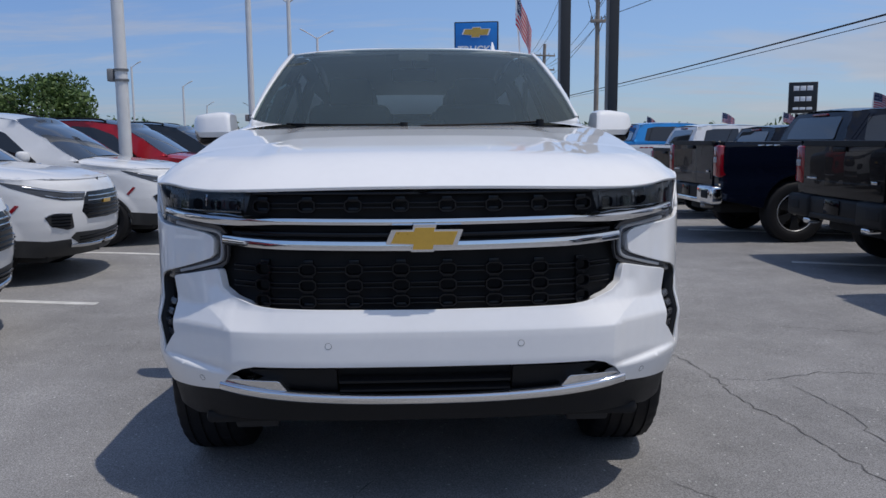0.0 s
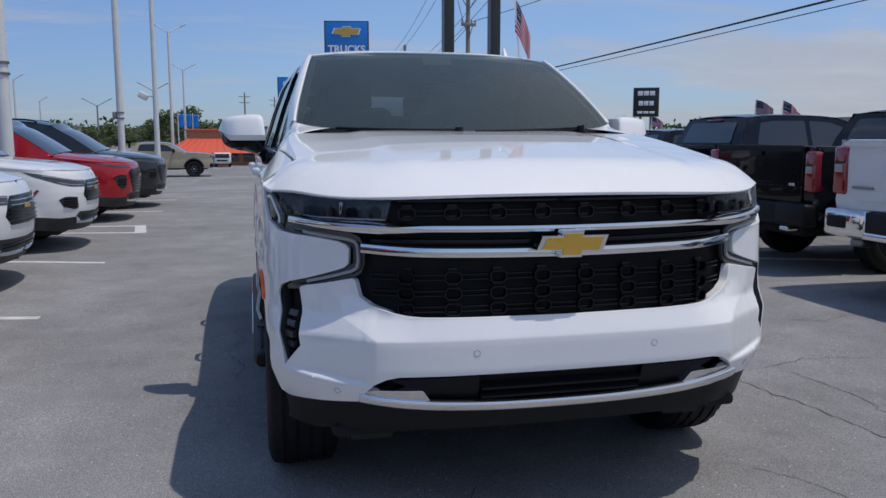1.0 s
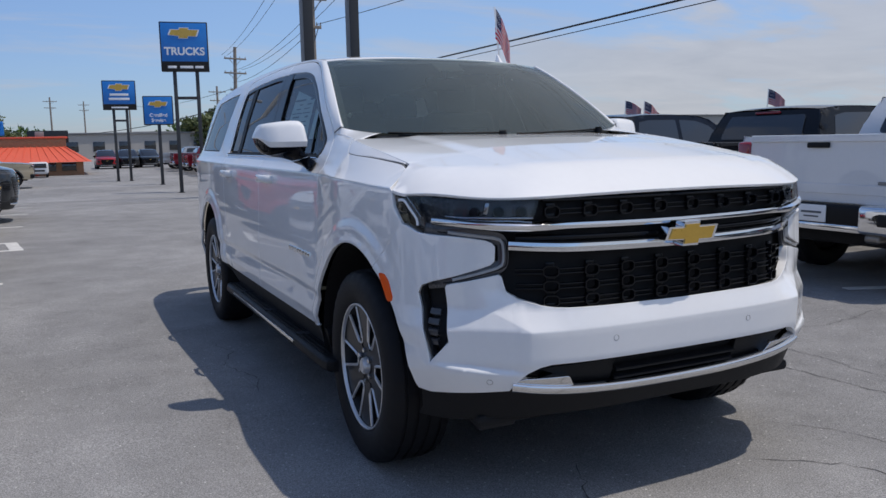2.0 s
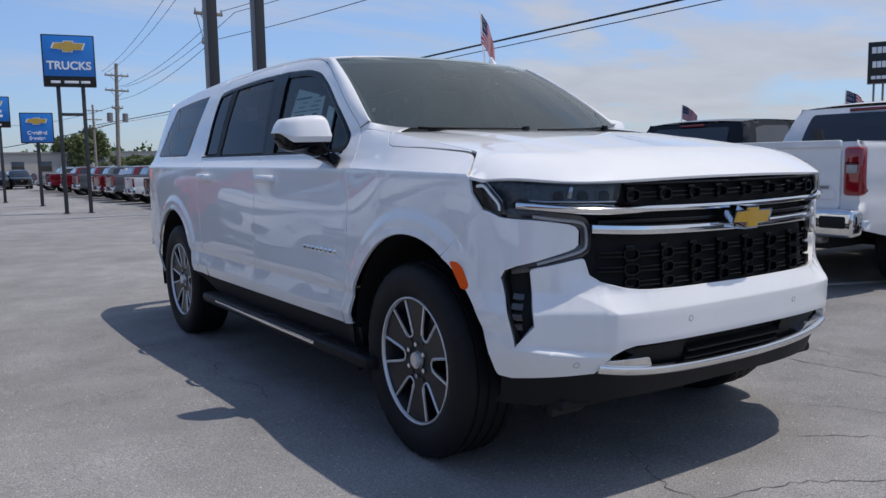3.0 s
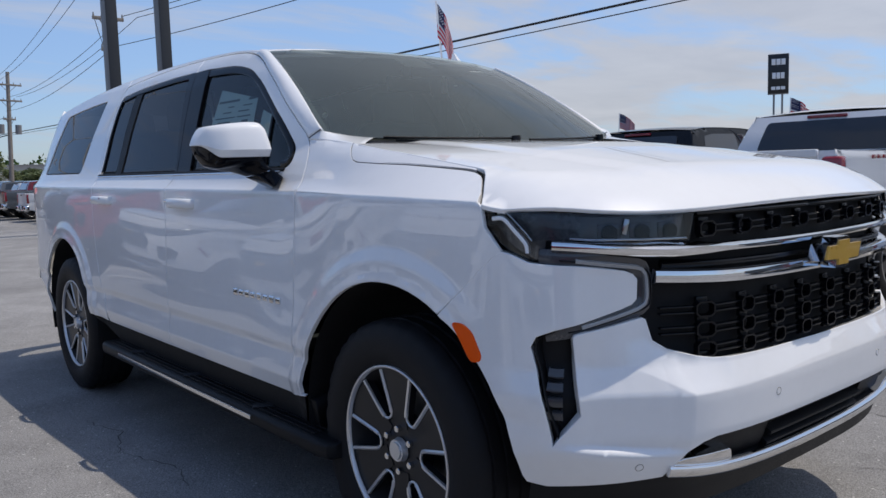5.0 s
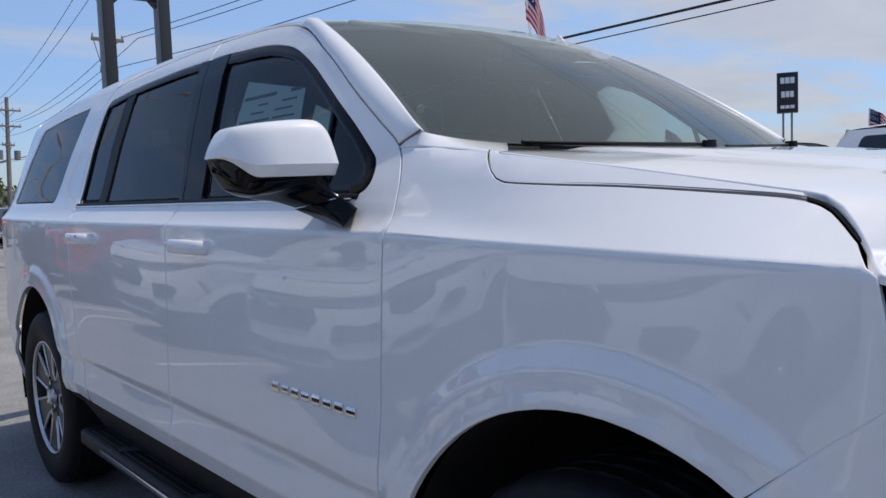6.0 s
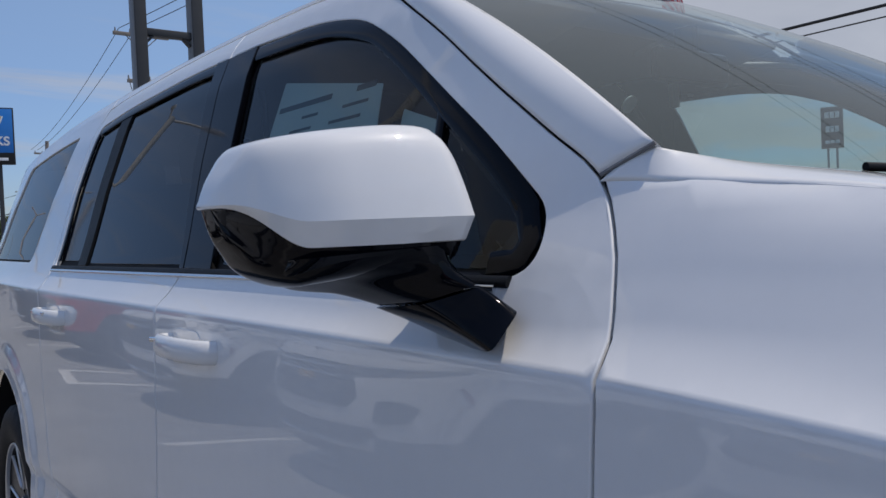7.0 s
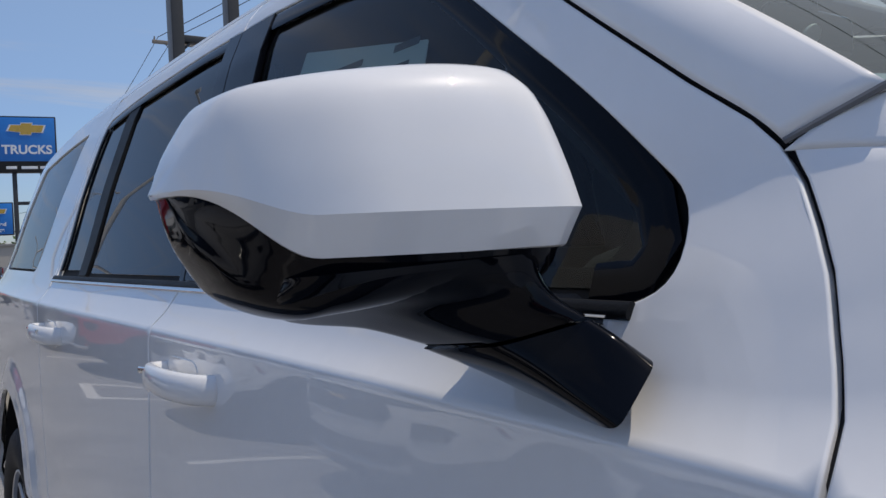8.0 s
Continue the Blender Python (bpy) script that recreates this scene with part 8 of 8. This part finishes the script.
light_pole((-4.55, 10.72, 0), 9.5, 0.105, ((0.9, 0), (-0.9, 0)), band=2.28)
light_pole((-4.60, 22.1, 0), 9.0, 0.10, ((0.9, 0), (-0.9, 0)), band=2.1)
light_pole((-4.40, 29.3, 0), 7.2, 0.10, ((0.7, 0), (-0.7, 0)), flood=3.45)
light_pole((-7.23, 67.26, 0), 10.6, 0.131, ((0.92, 0.31), (-0.92, -0.31)))
light_pole((-8.15, 93.41, 0), 9.7, 0.138, ((0.92, 0), (-0.92, 0)))
light_pole((-31.22, 93.41, 0), 10.6, 0.154, ((0.77, -0.15),))
light_pole((-26.3, 96.49, 0), 8.6, 0.154, ((0.77, -0.15),))
light_pole((-30.15, 124.17, 0), 7.5, 0.154, ((0.77, -0.15),))
light_pole((-13.07, 108.79, 0), 8.3, 0.138, ((1.38, 0), (-1.38, 0)), mat=POST_GREY, label="grey steel street lamp far off")
light_pole((-21.23, 116.48, 0), 6.6, 0.138, ((1.38, 0), (-1.38, 0)), mat=POST_GREY, label="grey steel street lamp far off")
for x, y, h in ((-7.9, 81.11, 4.6), (-7.25, 81.71, 4.6), (-6.6, 82.31, 4.6)):
    fp = thing("banner_pole", "white banner pole with hanging blue cloth", "banner", "banners by the diner", at=Matrix.Translation((x, y, ground_z(y))))
    bar("pole", [(0, 0, 0), (0, 0, h)], 0.05, POLE_WHITE, fp, seg=8)
    grid_sheet("banner", lambda u, v: np.array([0.07 + 0.50 * u, 0.09 * math.sin(u * 5 + v * 3), h - 0.15 - 1.3 * v]), 6, 8, SIGN_BLUE, fp, "hanging blue cloth", thick=0.01)


def utility_pole(at, h, arms, r=0.15, lean=0.0, drum=None):
    t = thing("utility_pole", "weathered wooden utility pole with crossarms and insulators", "utility pole", "utility poles", at=Matrix.Translation((at[0], at[1], ground_z(at[1]))) @ Matrix.Rotation(radians(lean), 4, "Y"))
    bar("shaft", [(0, 0, 0), (0, 0, h / 2), (0, 0, h)], [r, r * 0.88, r * 0.72], WOOD_POLE, t, seg=12)
    for z, w in arms:
        a = part("crossarm", box_bm(w, 0.10, 0.12, 0.01, (0, -0.10, z)), WOOD_POLE, t)
        for k in (-0.46, -0.2, 0.2, 0.46):
            part("insulator", cyl_bm(0.035, 0.02, 0.14, 10, Matrix.Translation((k * w, -0.10, z + 0.12))), POST_GREY, a)
        for s in (-1, 1):
            bar("arm_brace", [(s * w * 0.28, -0.12, z - 0.05), (0, -0.12, z - 0.55)], 0.018, STEEL, a, seg=6)
    if drum:
        for s in (-1, 1):
            part("transformer", cyl_bm(0.21, 0.21, 0.65, 16, Matrix.Translation((s * 0.55, -0.08, drum)), 0.02), POST_GREY, t)
    return t


utility_pole((7.60, 29.6, 0), 9.95, ((9.15, 1.9), (7.55, 1.1), (6.45, 0.6)), 0.105)
utility_pole((10.91, 62.52, 0), 9.5, ((8.6, 1.7), (7.5, 1.7), (6.2, 0.8)), 0.17, lean=2, drum=5.5)
for x, y, h in ((7.69, 147.24, 10.8), (13.38, 185.69, 12.3), (-2.0, 170.31, 11.5), (19.53, 116.48, 10.2), (39.53, 231.83, 12.3), (4.92, 201.07, 12.3)):
    utility_pole((x, y, 0), h, ((h - 0.8, 2.4), (h - 2.0, 2.1)), 0.19)


def cable(a, b, sag, r, group="overhead cables"):
    a, b = np.array(a, float), np.array(b, float)
    pts = [a + (b - a) * t - np.array([0, 0, sag * 4 * t * (1 - t)]) for t in np.linspace(0, 1, 28)]
    ob = bar("overhead_cable", pts, r, CABLE, None, seg=6)
    return tagged(ob, "thin black overhead cable sagging between poles", "cable", group)


cable((25.0, 150.0, 8.2), (25.2, -40.0, 8.4), 0.7, 0.055)
cable((24.6, 150.0, 7.9), (24.8, -40.0, 8.0), 0.8, 0.025)
for dx, z1, z0 in ((-0.50, 8.75, 5.75), (-0.22, 8.75, 5.75), (0.22, 7.12, 5.05), (0.50, 7.12, 5.05), (0.0, 6.0, 4.4)):
    cable((7.75 + dx * 1.8, 29.5, z1), (10.91 + dx * 1.5, 62.37, z0 * 1.538 - 0.67), 0.5, 0.012)
    cable((7.75 + dx * 1.8, 29.5, z1), (11.2 + dx * 1.8, -12.0, z1 + 1.2), 0.7, 0.012)
cable((10.91, 62.52, 4.41), (-8.15, 121.09, 3.79), 1.4, 0.034)
cable((10.91, 62.52, 5.64), (7.69, 147.24, 8.87), 1.1, 0.018)
cable((7.1, 29.4, 6.9), (7.6, 29.5, 5.4), 0.12, 0.012)

# ---- distance ----
ORANGE_ROOF = surface("orange_metal_roof", (0.70, 0.115, 0.062), rough=0.55, vary=0.08)
BRICK_TAN = surface("tan_brick", (0.36, 0.20, 0.11), rough=0.85, vary=0.25, scale=12, bump=0.4)
FAR_WALL = surface("pale_render", (0.42, 0.40, 0.37), rough=0.9, vary=0.12)
diner = thing("roadside_diner", "low brick roadside diner with flared orange metal roof", "building", at=Matrix.Translation((-3.54, 65.73, -0.67)) @ Matrix.Diagonal((1.200, 1.200, 1.015, 1)))
part("wall", box_bm(5.6, 6.0, 1.3, 0.0, (0, 0, 0.65)), BRICK_TAN, diner, "tan brick wall")
bm = bmesh.new()
b0 = [bm.verts.new(q) for q in ((-3.3, -3.6, 0.95), (3.3, -3.6, 0.95), (3.3, 3.6, 0.95), (-3.3, 3.6, 0.95))]
b1 = [bm.verts.new(q) for q in ((-1.9, -1.9, 2.05), (1.9, -1.9, 2.05), (1.9, 1.9, 2.05), (-1.9, 1.9, 2.05))]
for i in range(4):
    bm.faces.new((b0[i], b0[(i + 1) % 4], b1[(i + 1) % 4], b1[i]))
bm.faces.new(b0[::-1])
bm.faces.new(b1)
part("roof", bm, ORANGE_ROOF, diner, "orange standing-seam metal roof", smooth=False)
for k in range(13):
    x = -3.0 + k * 0.5
    bar("roof_seam", [(x, -3.55, 0.99), (x * 0.6, -1.92, 2.08)], 0.025, ORANGE_ROOF, diner, seg=6)
part("parapet", box_bm(3.9, 3.9, 0.65, 0.02, (0, 0, 2.32)), BRICK_TAN, diner)
part("parapet_cap", box_bm(4.1, 4.1, 0.12, 0.02, (0, 0, 2.70)), ORANGE_ROOF, diner)
part("vent_hood", box_bm(0.5, 0.5, 0.5, 0.05, (0.5, -0.5, 2.9)), POST_GREY, diner)
for x in (-2.0, -0.9, 0.9, 2.0):
    wdw = part("window", box_bm(0.8, 0.06, 0.6, 0.01, (x, -3.02, 0.62)), TINTED, diner)
    part("window_frame", box_bm(0.9, 0.05, 0.06, 0.01, (x, -3.05, 0.95)), SIGN_WHITE, wdw)
dr = part("door", box_bm(0.7, 0.06, 0.92, 0.01, (0, -3.02, 0.46)), ORANGE_ROOF, diner)
bb = thing("billboard", "dark billboard seen from behind on steel legs", "billboard", at=Matrix.Translation((-2.46, 85.72, -0.67)) @ Matrix.Diagonal((0.861, 0.861, 0.954, 1)))
part("board", box_bm(4.2, 0.25, 1.25, 0.03, (0, 0, 3.2)), SIGN_BLACK, bb)
for x in (-1.4, 0, 1.4):
    part("leg", box_bm(0.14, 0.18, 2.7, 0.01, (x, 0.1, 1.35)), POST_DARK, bb)
van = thing("delivery_van", "small white delivery van in front of the diner", "van", at=Matrix.Translation((-3.08, 59.57, -0.67)) @ Matrix.Scale(0.954, 4))
part("body", box_bm(1.3, 2.6, 0.85, 0.18, (0, 0, 0.68), seg=4), PAINTS["white"], van)
part("windscreen", box_bm(1.05, 0.05, 0.32, 0.02, (0, -1.29, 0.85)), TINTED, van)
part("grille", box_bm(0.8, 0.05, 0.12, 0.02, (0, -1.305, 0.50)), GRILLE_BLACK, van)
for sgn in (-0.5, 0.5):
    for y in (-0.8, 0.8):
        part("wheel", cyl_bm(0.26, 0.26, 0.18, 18, Matrix.Translation((sgn * 1.05, y, 0.26)) @ Matrix.Rotation(radians(90), 4, "Y"), 0.03), RUBBER, van)
for x, y, w, h in ((11.07, 148.78, 24.6, 4.0), (47.22, 216.45, 61.5, 5.2), (-68.13, 201.07, 55.4, 4.9), (139.5, 139.55, 46.1, 6.2)):
    bl = thing("low_building", "low pale flat-roofed building far off", "building", "buildings far off", at=Matrix.Translation((x, y, ground_z(y))))
    part("wall", box_bm(w, 12.0, h, 0.0, (0, 0, h / 2)), FAR_WALL, bl)
    part("roof", box_bm(w + 0.6, 12.6, 0.3, 0.02, (0, 0, h + 0.15)), POST_GREY, bl)
    for k in range(int(w / 4)):
        part("window", box_bm(1.8, 0.08, h * 0.4, 0.01, (-w / 2 + 2 + k * 4, -6.02, h * 0.5)), TINTED, bl)

# ---- trees ----
BARK = surface("bark", (0.10, 0.075, 0.055), rough=0.9, vary=0.3, bump=0.6, bump_scale=40)


def leaf_material(name, lo, hi):
    m, n, l, p = material(name)
    g = n.new("ShaderNodeNewGeometry")
    r = ramp_node(n, l, g.outputs["Random Per Island"], [(0.0, lo), (1.0, hi)])
    l.new(r.outputs[0], p.inputs["Base Color"])
    p.inputs["Roughness"].default_value = 0.6
    tr = n.new("ShaderNodeBsdfTranslucent")
    l.new(r.outputs[0], tr.inputs["Color"])
    mx = n.new("ShaderNodeMixShader")
    mx.inputs[0].default_value = 0.25
    out = n["Material Output"]
    l.new(p.outputs[0], mx.inputs[1])
    l.new(tr.outputs[0], mx.inputs[2])
    l.new(mx.outputs[0], out.inputs["Surface"])
    return m


LEAF_DEEP = leaf_material("leaves_deep", (0.035, 0.075, 0.018), (0.12, 0.19, 0.05))
# far trees: distance haze is put into this paler leaf colour
LEAF_HAZED = leaf_material("leaves_hazed", (0.07, 0.10, 0.035), (0.16, 0.19, 0.075))


def leaf_cloud(rnd, blobs, count, size):
    v, f = [], []
    wsum = sum(b[3] ** 2 for b in blobs)
    for cx, cy, cz, r in blobs:
        for _ in range(int(count * r * r / wsum)):
            d = Vector((rnd.gauss(0, 1), rnd.gauss(0, 1), rnd.gauss(0, 1))).normalized()
            q = r * rnd.uniform(0.55, 1.08)
            c = Vector((cx, cy, cz)) + Vector((d.x * q, d.y * q, d.z * q * 0.8))
            u = Vector((rnd.gauss(0, 1), rnd.gauss(0, 1), rnd.gauss(0, 1))).normalized()
            w = u.cross(d + Vector((rnd.gauss(0, 0.5), rnd.gauss(0, 0.5), rnd.gauss(0, 0.5)))).normalized()
            s = size * rnd.uniform(0.6, 1.4)
            k = len(v)
            v += [c - u * s, c - w * s * 0.55, c + u * s, c + w * s * 0.55]
            f.append((k, k + 1, k + 2, k + 3))
    return v, f


def tree(at, height, spread, seedv, mat, leaves=5200, leaf=0.14, label="leafy green tree behind the parked cars", group="trees"):
    rnd = random.Random(seedv)
    t = thing("tree", label, "tree", group, at=Matrix.Translation((at[0], at[1], ground_z(at[1]))))
    run = path3([(0, 0, 0), (0.06, 0.03, height * 0.25), (-0.04, 0.0, height * 0.5), (0.03, 0.02, height * 0.8)], 0.3)
    bar("trunk", run, np.linspace(0.035, 0.008, len(run)) * height, BARK, t, seg=9)
    blobs = []
    for k in range(15):
        a = rnd.uniform(0, 6.28)
        hz = rnd.uniform(0.38, 0.92)
        rr = spread * rnd.uniform(0.25, 0.8) * (1.1 - 0.75 * abs(hz - 0.55))
        c = (math.cos(a) * rr, math.sin(a) * rr, hz * height)
        blobs.append((*c, spread * rnd.uniform(0.24, 0.42)))
        if k < 8:
            bar("limb", path3([(0, 0, height * (0.18 + 0.04 * k)), (c[0] * 0.5, c[1] * 0.5, c[2] * 0.7), (c[0], c[1], c[2])], 0.3), 0.03 * height * 0.3, BARK, t, seg=6)
    v, f = leaf_cloud(rnd, blobs, leaves, leaf)
    mesh_ob("crown", v, f, mat, t, "crown of many small leaves", smooth=False)
    return t


big = tree((-27.99, 62.65, 0), 6.84, 4.61, 5, LEAF_DEEP, 9000, 0.18)
tree((-36.14, 66.49, 0), 6.77, 4.31, 6, LEAF_DEEP, 7000, 0.18)
tree((-41.37, 64.19, 0), 6.15, 2.77, 8, LEAF_DEEP, 4200, 0.17)
pale = tree((-10.61, 111.87, 0), 6.00, 3.54, 11, LEAF_HAZED, 2600, 0.20, "thin pale green tree far off")
mid_t = tree((22.61, 142.63, 0), 8.00, 5.54, 12, LEAF_HAZED, 3600, 0.34, "green tree beyond the far row of trucks")
rnd = random.Random(77)
for k in range(34):
    a = rnd.uniform(-62, 78)
    d = rnd.uniform(162, 254)
    s = rnd.uniform(0.8, 1.25) * d / 185
    q = copy_thing(mid_t, Matrix.Translation((d * math.sin(radians(a)), d * math.cos(radians(a)), -0.67)) @ Matrix.Rotation(rnd.uniform(0, 6), 4, "Z"))
    q.scale = (s, s, s * 0.5)
for x, y, s in ((-16.61, 102.64, 0.8), (-20.46, 107.25, 0.7), (-14.3, 124.17, 1.0), (-26.61, 121.09, 0.9), (-8.15, 139.55, 1.0), (14.92, 161.08, 0.9), (29.53, 151.85, 0.8), (8.77, 170.31, 0.9)):
    q = copy_thing(pale, Matrix.Translation((x, y, -0.67)) @ Matrix.Rotation(x, 4, "Z"))
    q.scale = (s, s, s * 0.75)
# grassy bank and far woods close the horizon
GRASS = surface("grass_bank", (0.075, 0.095, 0.032), rough=0.95, vary=0.35, scale=0.8, bump=0.5, bump_scale=30)
bv, bf = [], []
nb = 90
for i in range(nb + 1):
    a = radians(-180 + 360 * i / nb)
    for r, z in ((270, -0.7), (292, 1.2 + 0.8 * math.sin(i * 1.7)), (323, 2.4 + 1.1 * math.sin(i * 0.9 + 1)), (400, 1.5)):
        bv.append((r * math.sin(a), r * math.cos(a), z))
for i in range(nb):
    for j in range(3):
        q = i * 4 + j
        bf.append((q, q + 4, q + 5, q + 1))
tagged(mesh_ob("grass_bank", bv, bf, GRASS), "low grassy bank along the horizon", "bank", kind="structure")
rnd = random.Random(5)
wv, wf = [], []
for k in range(420):
    a = rnd.uniform(-math.pi, math.pi)
    d = rnd.uniform(277, 331)
    h = rnd.uniform(3.4, 8.0)
    blobs = [(d * math.sin(a) + rnd.uniform(-4.6, 4.6), d * math.cos(a) + rnd.uniform(-4.6, 4.6), 1.2 + h * rnd.uniform(0.3, 0.8), h * rnd.uniform(0.4, 0.7)) for _ in range(3)]
    v, f = leaf_cloud(rnd, blobs, 90, 0.92)
    o = len(wv)
    wv += v
    wf += [tuple(i + o for i in q) for q in f]
tagged(mesh_ob("far_woods", wv, wf, LEAF_DEEP, smooth=False), "hazy green woods along the horizon", "woods", kind="stuff")
